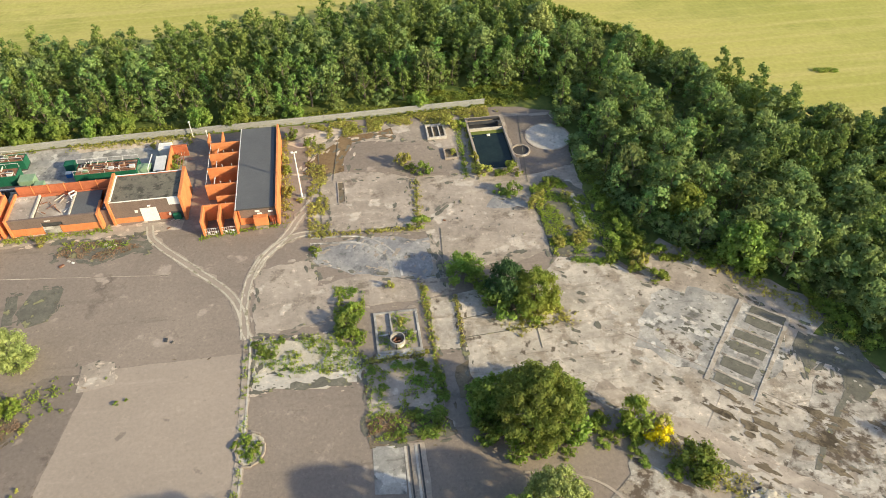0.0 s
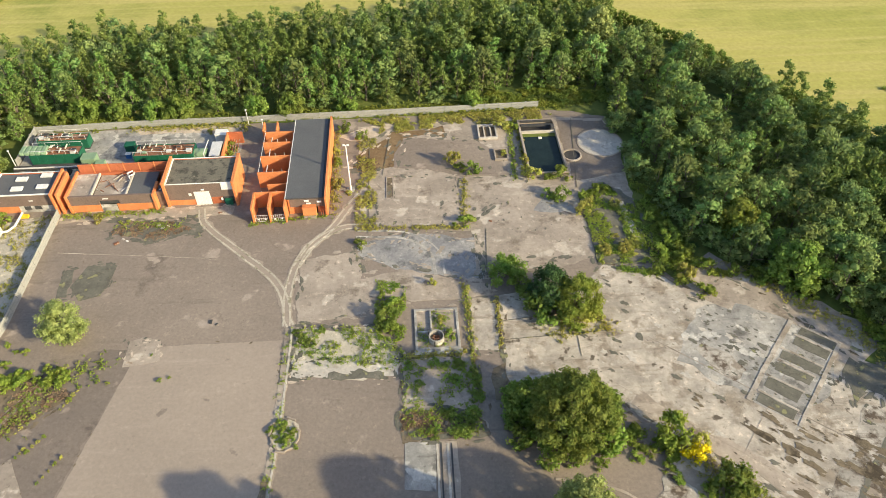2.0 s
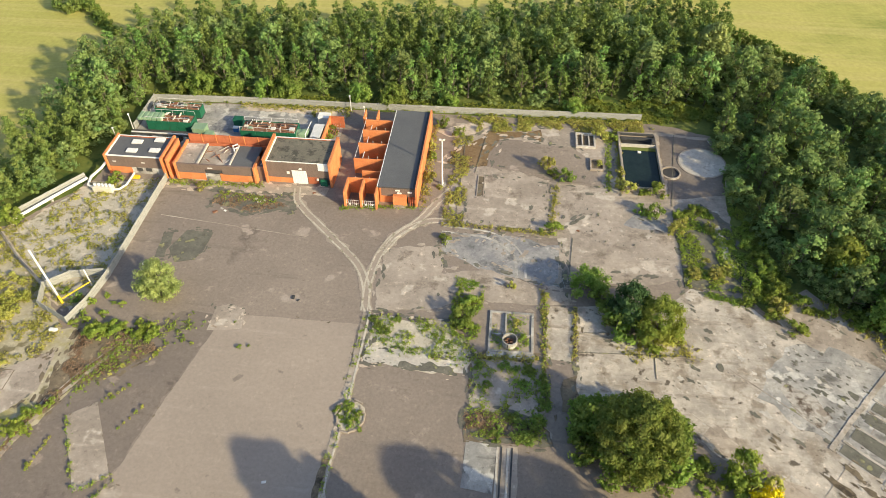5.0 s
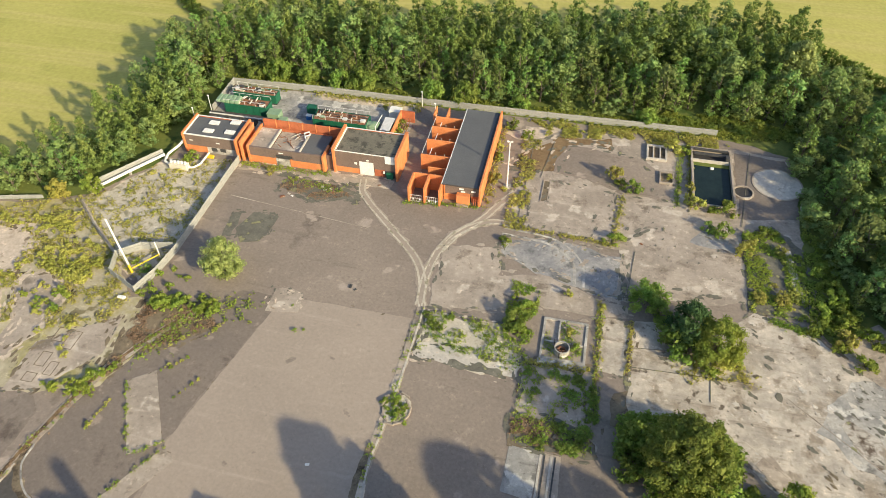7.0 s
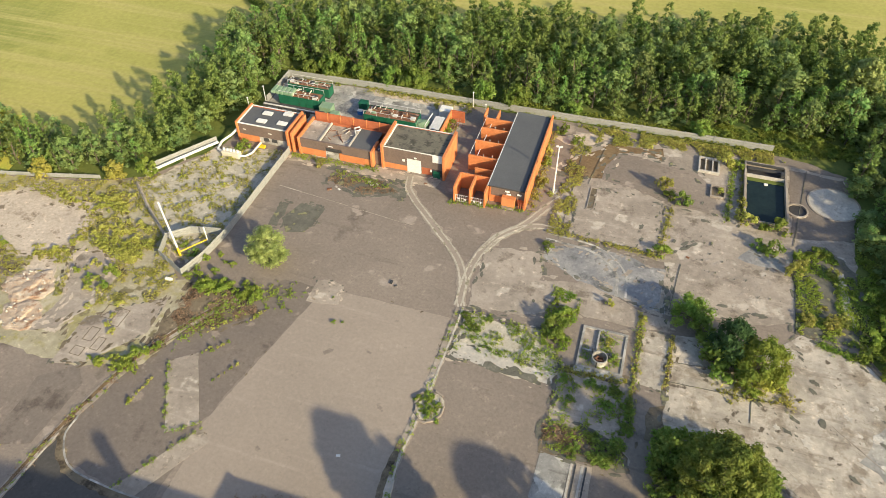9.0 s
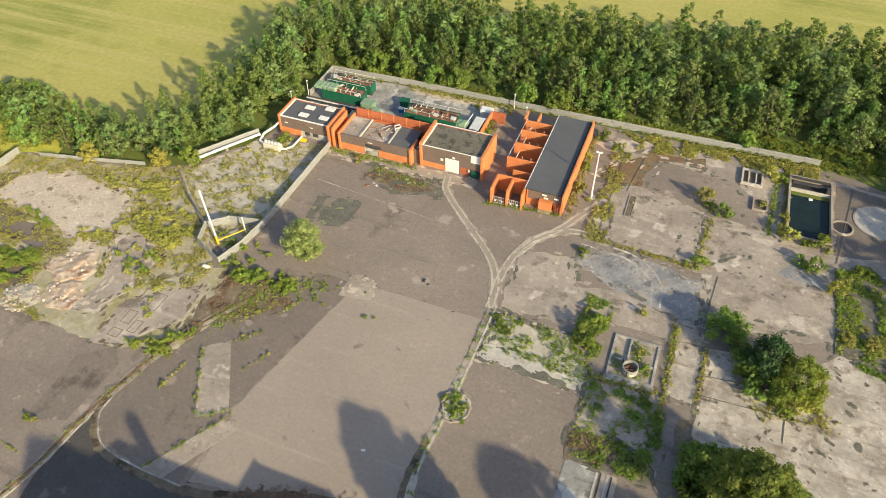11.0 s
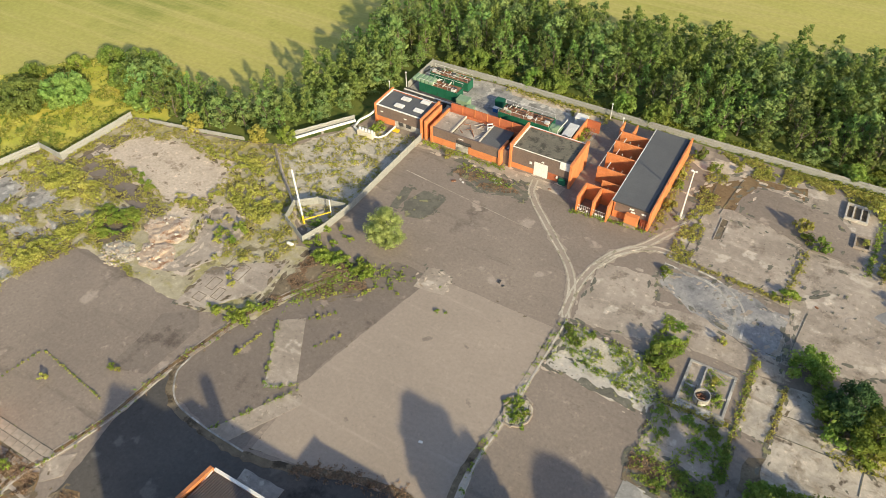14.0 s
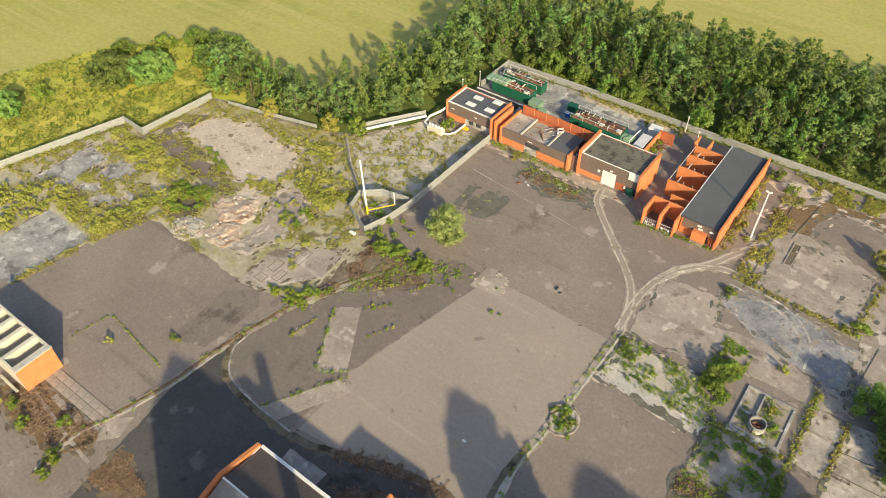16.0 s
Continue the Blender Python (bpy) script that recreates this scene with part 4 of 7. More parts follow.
def workshop():
    """Brick workshop with cladding over a brick base and side walls that stand proud."""
    x0, x1, y0, y1, h = -43.1, -31.3, 100.0, 107.3, 5.0
    b = anchor("workshop", x0, y0, 0, "orange brick workshop with brown cladding and a mossy flat roof", "building")
    piece("side_wall", b, (x0 - 0.45, x0, y0 - 0.5, y1 + 0.2, 0, h + 0.45), "brick")
    piece("side_wall", b, (x1, x1 + 0.45, y0 - 0.8, y1 + 0.3, 0, h + 0.45), "brick")
    piece("coping", b, (x0 - 0.5, x0 + 0.05, y0 - 0.55, y1 + 0.25, h + 0.453, h + 0.53), "brick", "orange coping")
    piece("coping", b, (x1 - 0.05, x1 + 0.5, y0 - 0.85, y1 + 0.35, h + 0.453, h + 0.53), "brick", "orange coping")
    piece("back_wall", b, (x0, x1, y1 - 0.3, y1, 0, h), "brick_red")
    door0, door1 = -38.5, -35.7
    piece("front_base", b, (x0, door0, y0, y0 + 0.3, 0, 1.3), "brick", "orange brick base")
    piece("red_panel", b, (door1 + 0.1, -33.6, y0 + 0.03, y0 + 0.3, 0, 1.7), "brick_red", "red brick panel")
    piece("front_base", b, (-33.6, x1, y0 + 0.02, y0 + 0.3, 0, 1.7), "iron", "dark recessed base")
    piece("green_box", b, (-33.2, -31.9, y0 - 0.5, y0 + 0.0, 0.0, 1.3), "green", "green metal cabinet")
    piece("cladding", b, (x0, door0, y0 - 0.08, y0 + 0.3, 1.304, h - 0.2), "cladding", "brown ribbed cladding")
    piece("cladding", b, (door1, x1, y0 - 0.08, y0 + 0.3, 1.72, h - 0.2), "cladding", "brown ribbed cladding")
    piece("cladding", b, (door0, door1, y0 - 0.08, y0 + 0.3, 3.1, h - 0.2), "cladding", "brown ribbed cladding")
    sh = piece("roller_door", b, (door0 + 0.02, door1 - 0.02, y0 + 0.0, y0 + 0.1, 0, 3.09), "white", "white ribbed roller door")
    for i in range(9):
        xa = door0 + 0.04 + i * (door1 - door0 - 0.08) / 9
        piece("slat", b, (xa, xa + 0.29, y0 - 0.12 - 0.02 * (i % 2), y0 - 0.004, 0.0, 3.08), "white", under=sh)
    piece("sign_board", b, (-33.4, -31.5, y0 - 0.2, y0 - 0.09, 3.4, 4.95), "white", "white weathered sheet")
    piece("wall_lamp", b, (-37.0, -36.5, y0 - 0.32, y0 - 0.09, 3.5, 3.7), "white", "small white lamp")
    piece("wall_box", b, (-39.4, -38.9, y0 - 0.2, y0 - 0.09, 2.3, 2.8), "white", "small white box")
    piece("wall_box", b, (-33.9, -33.6, y0 - 0.25, y0 - 0.02, 1.0, 1.5), "white", "small white box")
    piece("roof", b, (x0 + 0.002, x1 - 0.002, y0 + 0.15, y1 - 0.15, h - 0.35, h - 0.05), "roof_moss", "mossy grey felt roof")
    piece("fascia", b, (x0 + 0.002, x1 - 0.002, y0 - 0.12, y0 + 0.02, h - 0.12, h + 0.02), "white", "peeling white fascia")
    piece("fascia", b, (x0 + 0.002, x1 - 0.002, y1 - 0.14, y1 + 0.1, h - 0.19, h + 0.04), "white", "peeling white fascia")
    piece("gutter", b, (x0 + 0.02, x0 + 0.3, y0 + 0.15, y1 - 0.15, h - 0.04, h + 0.12), "white", "pale upstand")


workshop()


def store():
    """Lower brick store with a failing roof."""
    x0, x1, y0, y1, h = -60.1, -45.4, 99.2, 106.0, 3.6
    b = anchor("store", x0, y0, 0, "low orange brick store with a broken, half-collapsed flat roof", "building")
    piece("side_wall", b, (x0 - 0.4, x0, y0 - 0.35, y1 + 0.2, 0, h + 0.4), "brick")
    piece("pier", b, (x1 - 0.1, x1 + 0.35, y0 - 0.35, y0 + 3.4, 0, h + 0.15), "brick")
    piece("back_wall", b, (x0, x1 + 2.0, y1 - 0.25, y1, 0, h), "brick_red")
    piece("front_base", b, (x0, -55, y0, y0 + 0.3, 0, 1.7), "brick")
    piece("front_base", b, (-52.1, x1 - 0.1, y0 + 0.0, y0 + 0.3, 0, 1.7), "brick")
    piece("cladding", b, (x0, -55, y0 - 0.07, y0 + 0.3, 1.704, h + 0.1), "cladding", "brown cladding")
    piece("cladding", b, (-51.5, x1 - 0.1, y0 - 0.07, y0 + 0.3, 1.704, h + 0.1), "cladding", "brown cladding")
    piece("cladding", b, (-55, -51.5, y0 - 0.07, y0 + 0.3, 2.6, h + 0.1), "cladding", "brown cladding")
    piece("window", b, (-54.9, -51.6, y0 + 0.12, y0 + 0.2, 1.75, 2.55), "iron", "dark boarded window strip")
    piece("shutter", b, (-54.9, -52.2, y0 - 0.05, y0 + 0.1, 0, 1.65), "concrete_grey", "grey metal shutter")
    piece("sign_bar", b, (-54.2, -53.2, y0 - 0.14, y0 - 0.075, 2.95, 3.15), "white", "small pale plate")
    piece("roof_slab", b, (x0, -56.4, y0 + 0.3, y1 - 0.26, h - 0.35, h - 0.1), "concrete_dirty", "pale dirty roof slab")
    piece("roof_beam", b, (-56.35, -56.05, y0 + 0.3, y1 - 0.26, h - 0.4, h + 0.1), "concrete_pale", "pale roof beam")
    piece("ceiling_debris", b, (-56.0, -50.2, y0 + 0.3, y1 - 0.26, h - 0.8, h - 0.5), "concrete_dirty", "brown debris of the fallen roof")
    piece("roof_beam", b, (-50.2, -49.9, y0 + 0.3, y1 - 0.26, h - 0.4, h + 0.08), "concrete_pale", "pale roof beam")
    piece("roof_slab", b, (-49.88, x1 - 0.12, y0 + 0.3, y1 - 0.26, h - 0.4, h - 0.12), "roof_dark", "dark felt roof")
    rng = np.random.default_rng(3)
    for i in range(14):
        bm = bmesh.new()
        x, y, a = rng.uniform(4.4, 9.6), rng.uniform(0.8, 6), rng.uniform(0, 3.1)
        w = rng.uniform(0.3, 1.1)
        tube([(x - math.cos(a) * w, y - math.sin(a) * w, h - 0.5 + rng.uniform(0, 0.3)), (x + math.cos(a) * w, y + math.sin(a) * w, h - 0.45 + rng.uniform(0, 0.4))], rng.uniform(0.05, 0.1), 5, bm)
        part("debris_beam", bm, M["concrete_pale" if i % 3 == 0 else "rust"], b)
    for x, y in ((-50.9, 104.8), (-50.4, 103.9)):
        part("vent_pipe", tube([(x - x0, y - y0, h - 1), (x - x0, y - y0, h + 0.5), (x - x0 + 0.9, y - y0 + 0.5, h + 0.6)], 0.16, 8), M["steel"], b, "bent steel vent pipe")
    # low link to the workshop
    piece("link_roof", b, (x1 + 0.36, -43.56, y0 + 1.2, y1, 2.9, 3.1), "roof_dark", "dark felt roof of the link")
    piece("link_front", b, (x1 + 0.36, -43.56, y0 + 0.9, y0 + 1.15, 0, 3.3), "cladding")
    for i in range(3):
        piece("roof_patch", b, (x1 + 0.8, x1 + 1.0, y0 + 1.6 + i * 1.1, y0 + 2.1 + i * 1.1, 3.104, 3.16), "white", "white scrap on the roof")


store()


def yard_wall():
    b = anchor("brick_screen_wall", -60, 106.4, 0, "red brick screen wall with piers behind the store", "wall")
    for i in range(6):
        xa = -60.0 + i * 2.75
        piece("wall_panel", b, (xa, xa + 2.55, 106.4, 106.6, 0, 5.1), "brick_red")
        piece("pier", b, (xa + 2.56, xa + 2.74, 106.32, 106.68, 0, 5.15), "brick")


yard_wall()


def office():
    """Brick office with four skylights."""
    x0, x1, y0, y1, h = -73.7, -62.9, 99.8, 106.0, 4.2
    b = anchor("office", x0, y0, 0, "orange brick office with brown cladding and four white skylights", "building")
    piece("side_wall", b, (x0 - 0.35, x0, y0 - 0.4, y1 + 0.2, 0, h + 0.35), "brick")
    piece("side_wall", b, (x1, x1 + 0.45, y0 - 0.9, y1 + 0.2, 0, h + 0.55), "brick")
    piece("side_wall", b, (x1 + 1.0, x1 + 1.4, y0 - 0.9, y1 - 0.8, 0, h + 0.45), "brick")
    piece("link_wall", b, (x1 + 0.452, x1 + 0.998, y0 + 4.4, y1, 0, h), "brick")
    piece("back_wall", b, (x0, x1, y1 - 0.3, y1, 0, h), "brick_red")
    piece("front_base", b, (x0, -69.5, y0, y0 + 0.3, 0, 1.6), "brick")
    piece("front_base", b, (-69.5, x1, y0 + 0.05, y0 + 0.3, 0, 1.6), "concrete_grey", "grey rendered base")
    for xa in (-68.6, -66.8):
        piece("window", b, (xa, xa + 1.2, y0 - 0.02, y0 + 0.045, 0.7, 1.5), "iron", "dark broken window")
    piece("cladding", b, (x0, x1, y0 - 0.07, y0 + 0.3, 1.604, h - 0.16), "cladding", "brown cladding")
    piece("fascia", b, (x0 + 0.002, x1 - 0.002, y0 - 0.12, y0 + 0.12, h - 0.155, h + 0.05), "white", "white fascia")
    piece("fascia", b, (x0 + 0.002, x1 - 0.002, y1 - 0.12, y1 + 0.12, h - 0.155, h + 0.05), "white", "white fascia")
    piece("upstand", b, (x0 + 0.002, x0 + 0.25, y0 + 0.13, y1 - 0.13, h - 0.1, h + 0.1), "white", "pale upstand")
    piece("roof", b, (x0 + 0.002, x1 - 0.002, y0 + 0.13, y1 - 0.13, h - 0.4, h - 0.1), "roof_dark", "dark felt roof")
    for xa, ya in ((-70.3, 100.9), (-66.0, 101.3), (-70.3, 103.6), (-66.2, 104.5)):
        sk = piece("skylight", b, (xa, xa + 2.0, ya, ya + 1.15, h - 0.096, h + 0.12), "steel", "skylight upstand")
        piece("pane", b, (xa + 0.08, xa + 1.92, ya + 0.08, ya + 1.07, h + 0.124, h + 0.2), "white", "milky white skylight pane", under=sk)
    for xa in (-72.8, -67.2):
        piece("sign_bar", b, (xa, xa + 0.7, y0 - 0.13, y0 - 0.075, 2.7, 2.9), "white", "small pale plate")
    piece("rusty_cover", b, (-69.2, -67.8, y0 - 1.6, y0 - 0.9, 0, 0.5), "yellow", "rusty yellow cover")


office()


def hall():
    """Long brick hall with a dark roof and open brick bays along its west side."""
    x0, x1, y0, y1, h = -21.5, -14.6, 96.3, 119.9, 3.75
    b = anchor("hall", x0, y0, 0, "long orange brick hall with a dark felt roof and open bays", "building")
    piece("east_wall", b, (x1 - 0.35, x1, y0 - 0.8, y1 + 0.2, 0, h + 0.55), "brick")
    piece("west_wall", b, (x0, x0 + 0.3, y0, y1, 0, h - 0.25), "brick")
    piece("north_wall", b, (x0 + 0.3, x1 - 0.35, y1 - 0.3, y1, 0, h - 0.25), "brick")
    piece("south_wall", b, (x0 + 0.3, -18.0, y0 + 0.05, y0 + 0.3, 0, 1.6), "brick")
    piece("south_wall", b, (-16.4, x1 - 0.352, y0 + 0.05, y0 + 0.3, 0, 1.6), "brick_red")
    piece("cladding", b, (x0 + 0.3, x1 - 0.352, y0 - 0.05, y0 + 0.3, 1.604, h - 0.2), "cladding", "brown cladding band")
    piece("porch", b, (-19.0, -16.6, y0 - 1.0, y0 - 0.06, 0, 2.2), "brick", "small brick porch with a pale base")
    piece("porch_step", b, (-18.9, -16.7, y0 - 1.6, y0 - 1.02, 0, 0.4), "concrete_dirty", "concrete step")
    for xa in (-15.9, -15.5, -15.1):
        piece("post", b, (xa, xa + 0.12, y0 - 0.9, y0 - 0.78, 0, 1.7), "brick_red", "red post")
    for xa, za in ((-18.6, 2.9), (-18.3, 2.3), (-16.4, 2.6)):
        piece("wall_box", b, (xa, xa + 0.8, y0 - 0.2, y0 - 0.055, za, za + 0.3), "white", "white cabinet")
    piece("roof", b, (x0 - 0.25, -15.4, y0 - 0.15, y1 + 0.15, h - 0.24, h), "roof_dark", "dark grey felt roof")
    # dark strip laid as the shadow that the raised east wall throws on the roof
    piece("roof_gutter", b, (-15.396, x1 - 0.354, y0 - 0.1, y1 + 0.1, h - 0.28, h - 0.02), "iron", "dark strip standing in for the east wall's shadow on the roof")
    piece("roof_edge", b, (x0 - 0.4, x0 - 0.25, y0 - 0.15, y1 + 0.15, h - 0.2, h + 0.06), "steel", "pale metal roof edge")
    piece("roof_edge", b, (x0 - 0.2, x1 - 0.36, y0 - 0.22, y0 - 0.152, h - 0.2, h + 0.05), "iron", "dark metal roof edge")
    # bays
    bh = 3.55
    for y in (98.3, 103.9, 108.7, 113.0, 116.4):
        piece("bay_wall", b, (-27.6, x0 - 0.01, y, y + 0.28, 0, bh), "brick")
    piece("bay_wall", b, (-25.5, x0 - 0.01, 100.8, 101.05, 0, bh - 0.3), "brick")
    for x in (-27.65, -24.75, -22.0):
        piece("bay_fin", b, (x, x + 0.3, 94.1, 98.28, 0, bh), "brick")
        piece("fin_cap", b, (x - 0.03, x + 0.33, 94.05, 98.28, bh + 0.003, bh + 0.06), "brick")
    for x in (-28.2, -25.6):
        piece("bay_fin", b, (x, x + 0.28, 117.2, 120.0, 0, bh), "brick")
    for x in (-27.3, -24.4):
        gate = part("gate", bmesh.new(), M["steel"], b, "pale steel mesh gate")
        bm = bmesh.new()
        ox, oy, _ = b.location
        for z in (0.3, 1.0, 1.7):
            tube([(x - ox, 94.35 - oy, z), (x + 2.3 - ox, 94.35 - oy, z)], 0.035, 5, bm)
        for k in range(7):
            tube([(x + 0.05 + k * 0.36 - ox, 94.35 - oy, 0.1), (x + 0.05 + k * 0.36 - ox, 94.35 - oy, 1.75)], 0.025, 5, bm)
        bm.to_mesh(gate.data)
        bm.free()
        for k in (0.5, 1.7):
            piece("notice_plate", b, (x + k, x + k + 0.3, 94.24, 94.30, 0.7, 1.0), "white", "small white plate")
    for y in (104.2, 109.0, 113.3):
        piece("bay_steel", b, (-26.4, -26.25, y + 0.6, y + 3.6, 2.2, 2.35), "steel", "pale steel rail")
        piece("bay_box", b, (-24.7, -24.0, y + 0.2, y + 0.9, 0, 1.4), "concrete_pale", "pale insulator block")
        for x in (-24.9, -23.2):
            part("insulator_post", tube([(x - x0, y - y0 + 0.5, 0), (x - x0, y - y0 + 0.5, 3.7)], 0.07, 6), M["concrete_pale"], b, "pale post")
        part("bay_pipe", tube([(-27.5 - x0, y - y0 + 0.3, 3.3), (-27.5 - x0, y - y0 + 4.2, 3.4)], 0.05, 6), M["steel"], b, "pale pipe")
    for x in (-26.2, -23.6):
        part("insulator_post", tube([(x - x0, 98.6 - y0, 0), (x - x0, 98.6 - y0, 3.7)], 0.06, 6), M["concrete_pale"], b, "pale post")
    for i, (y, s) in enumerate(((100.3, 0.8), (109.9, 1.2), (116, 1.0))):
        part("litter", box(-24 - x0, -24 + s - x0, y - y0, y - y0 + 0.8, 0.0, 0.5, 0.1), M["rust"], b, "rusty scrap")
    part("bay_floor", local(b, -27.4, x0 - 0.02, 94.4, 119.5, 0.0, 0.09), M["asphalt_dark"], b, "dark dirty bay floor")


hall()


def lamp_post(x, y, h):
    p = anchor("lamp_post", x, y, 0, "tall white lamp post with a twin head", "lamp post")
    part("base", tube([(0, 0, 0), (0, 0, 0.9)], (0.24, 0.2), 10), M["steel"], p)
    part("mast", tube([(0, 0, 0.9), (0, 0, h * 0.5), (0, 0, h)], (0.16, 0.10), 10), M["white"], p)
    part("arm", tube([(-0.3, 0, h), (0.3, 0, h)], 0.07, 8), M["white"], p)
    for s in (-0.35, 0.35):
        part("lamp_head", box(s - 0.2, s + 0.2, -0.18, 0.18, h - 0.1, h + 0.16, 0.06), M["white"], p, "white lamp head")
    part("footing", box(-0.7, 0.7, -0.7, 0.7, 0.0, 0.14, 0.04), M["concrete_grey"], p, "square concrete footing")


lamp_post(-10.8, 102.3, 10.2)


def corner_mast(x, y, h, name="fence_mast"):
    p = anchor(name, x, y, 0, "thin pale steel mast by the fence", "mast")
    part("mast", tube([(0, 0, 0), (0, 0, h)], (0.11, 0.07), 8), M["steel"], p)
    part("lamp_head", box(-0.18, 0.18, -0.14, 0.14, h, h + 0.18, 0.05), M["white"], p, "white lamp head")


corner_mast(-32.3, 124.3, 3.6)
corner_mast(-28.3, 119.2, 4.6)
corner_mast(-75.0, 106.6, 5.2)
corner_mast(-75.0, 113.0, 4.0)


# ---- fences ----
def fence(name, pts, h, step, material, label, posts=True):
    f = anchor(name, *pts[0], 0, label, "fence")
    ox, oy = pts[0]
    for (ax, ay), (bx, by) in zip(pts, pts[1:]):
        n = max(1, round(math.hypot(bx - ax, by - ay) / step))
        d = math.hypot(bx - ax, by - ay) / n
        turn = math.degrees(math.atan2(by - ay, bx - ax))
        for i in range(n):
            x, y = ax + (bx - ax) * i / n, ay + (by - ay) * i / n
            lean = random.uniform(-1.2, 1.2)
            bm = bmesh.new()
            for k in range(3):
                box(0.07, d - 0.07, -0.05 - 0.012 * (k % 2), 0.05, 0.02 + k * h / 3, (k + 1) * h / 3 - 0.015, 0.015, bm)
            o = part("panel", bm, M[material], f)
            o.matrix_basis = pose(x - ox, y - oy, 0, lean, 0, turn)
            if posts:
                o = part("post", box(-0.08, 0.08, -0.09, 0.09, 0, h + 0.12, 0.02), M[material], f)
                o.matrix_basis = pose(x - ox, y - oy, 0, lean, 0, turn)


fence("boundary_fence", [(-74.9, 113.5), (-74.9, 124.2), (-56, 125.0), (-32.6, 125.2), (-8.7, 125.6), (28, 126.6)], 1.6, 2.9, "fence", "grey concrete panel fence along the shelter belt")
fence("yard_fence", [(-62.4, 98.4), (-62.6, 73.5), (-63.3, 68.2), (-64.7, 63.4), (-70.6, 66.2), (-71.8, 70.0), (-68.6, 72.8), (-63.2, 74.0)], 1.7, 2.6, "fence", "pale grey concrete panel fence around the weedy plot")
fence("west_fence", [(-85.8, 85.2), (-77.6, 97.3)], 1.7, 2.6, "fence", "pale grey concrete panel fence beside a white pipe")
fence("west_fence", [(-114.1, 75.9), (-104, 78.2), (-93.0, 80.9)], 0.9, 2.6, "fence", "pale concrete panel fence at the wood's edge")
fence("meadow_fence", [(-140, 8), (-132.5, 35.0), (-126, 58.6), (-119.6, 58.4), (-118.4, 75.2)], 1.7, 2.6, "fence", "pale grey concrete panel fence against the meadow")


def pipework():
    p = anchor("pipeline", -85, 84.5, 0, "long white pipe on low stands beside the fence", "pipe")
    q = [(-85.0, 84.0), (-81, 90.5), (-77.0, 96.6)]
    part("pipe", tube([(x + 85, y - 84.5, 0.9) for x, y in q], 0.28, 10), M["white"], p)
    for x, y in q:
        part("stand", box(x + 85 - 0.2, x + 85 + 0.2, y - 84.5 - 0.2, y - 84.5 + 0.2, 0, 0.65), M["concrete_grey"], p)
    g = anchor("pump_unit", -74.6, 93.6, 0, "pale grey pump block with bent white pipes", "pump")
    part("block", box(0, 3.7, 0, 1.3, 0.1, 1.3, 0.08), M["cream"], g)
    for i in range(5):
        part("cylinder", tube([(0.4 + i * 0.72, 0.65, 1.3), (0.4 + i * 0.72, 0.65, 1.75)], 0.26, 10), M["white"], g, "white cylinder cap")
    part("bent_pipe", tube([(0, 0.6, 0.8), (-1.4, 1.2, 0.8), (-1.8, 3.4, 0.9), (-0.6, 5.6, 1.4), (0.2, 6.6, 2.2)], 0.24, 10), M["white"], g, "bent white pipe")
    part("bent_pipe", tube([(3.7, 0.6, 0.6), (4.6, 0.9, 0.5), (5.4, 2.2, 0.5), (5.6, 5.6, 0.6)], 0.2, 10), M["white"], g, "bent white pipe")
    m = anchor("barrier_mast", -67.6, 67.4, 0, "tall leaning white mast with a yellow foot", "mast")
    part("pole", tube([(0, 0, 0.4), (-5.2, 4.6, 6.8)], 0.16, 8), M["white"], m, "white pole")
    part("foot", tube([(0.1, -0.1, 0.1), (-0.5, 0.4, 1.3)], 0.2, 8), M["yellow"], m, "yellow foot")
    part("rail", tube([(0.0, 0.0, 0.9), (3.0, 4.0, 1.0)], 0.12, 8), M["yellow"], m, "yellow rail")
    part("post", tube([(3.0, 4.0, 0.0), (2.6, 4.4, 3.4)], 0.1, 8), M["white"], m, "white post")
    w = anchor("wall_stub", -85.6, 81.6, 0, "low pale wall stub running to the fence ring", "wall")
    part("wall", tube([(0, 0, 0.35), (6, -5.4, 0.35), (13.0, -10.9, 0.35)], 0.3, 4), M["concrete_dirty"], w)
    tagged(link_bm("white_drum", box(-66.9, -65.6, 61.6, 62.2, 0.1, 0.6, 0.12), M["white"]), "white plastic drum lying by the fence", "drum")
    tagged(link_bm("white_crate", box(-58.3, -57.7, 76.6, 77.0, 0.06, 0.4, 0.05), M["white"]), "small white crate on the asphalt", "crate")


pipework()


# ---- generator yard ----
patch("plant_yard", [(-74.5, 123.8), (-33, 124.4), (-32.6, 107.6), (-43, 107.6), (-60, 106.8), (-74.5, 106.8)], 0.10, "concrete_grey", "grey concrete plant yard behind the buildings", wobble=0.1)
patch("wet_apron", [(-60.5, 114.5), (-57, 122), (-53.4, 122), (-53.4, 113.5)], 0.115, "slate", "smooth bluish concrete apron", wobble=0.2)
patch("yard_verge", [(-56, 124.5), (-33, 124.6), (-33, 121.8), (-54, 122.4)], 0.118, "sand", "pale sandy verge by the fence", wobble=0.4)


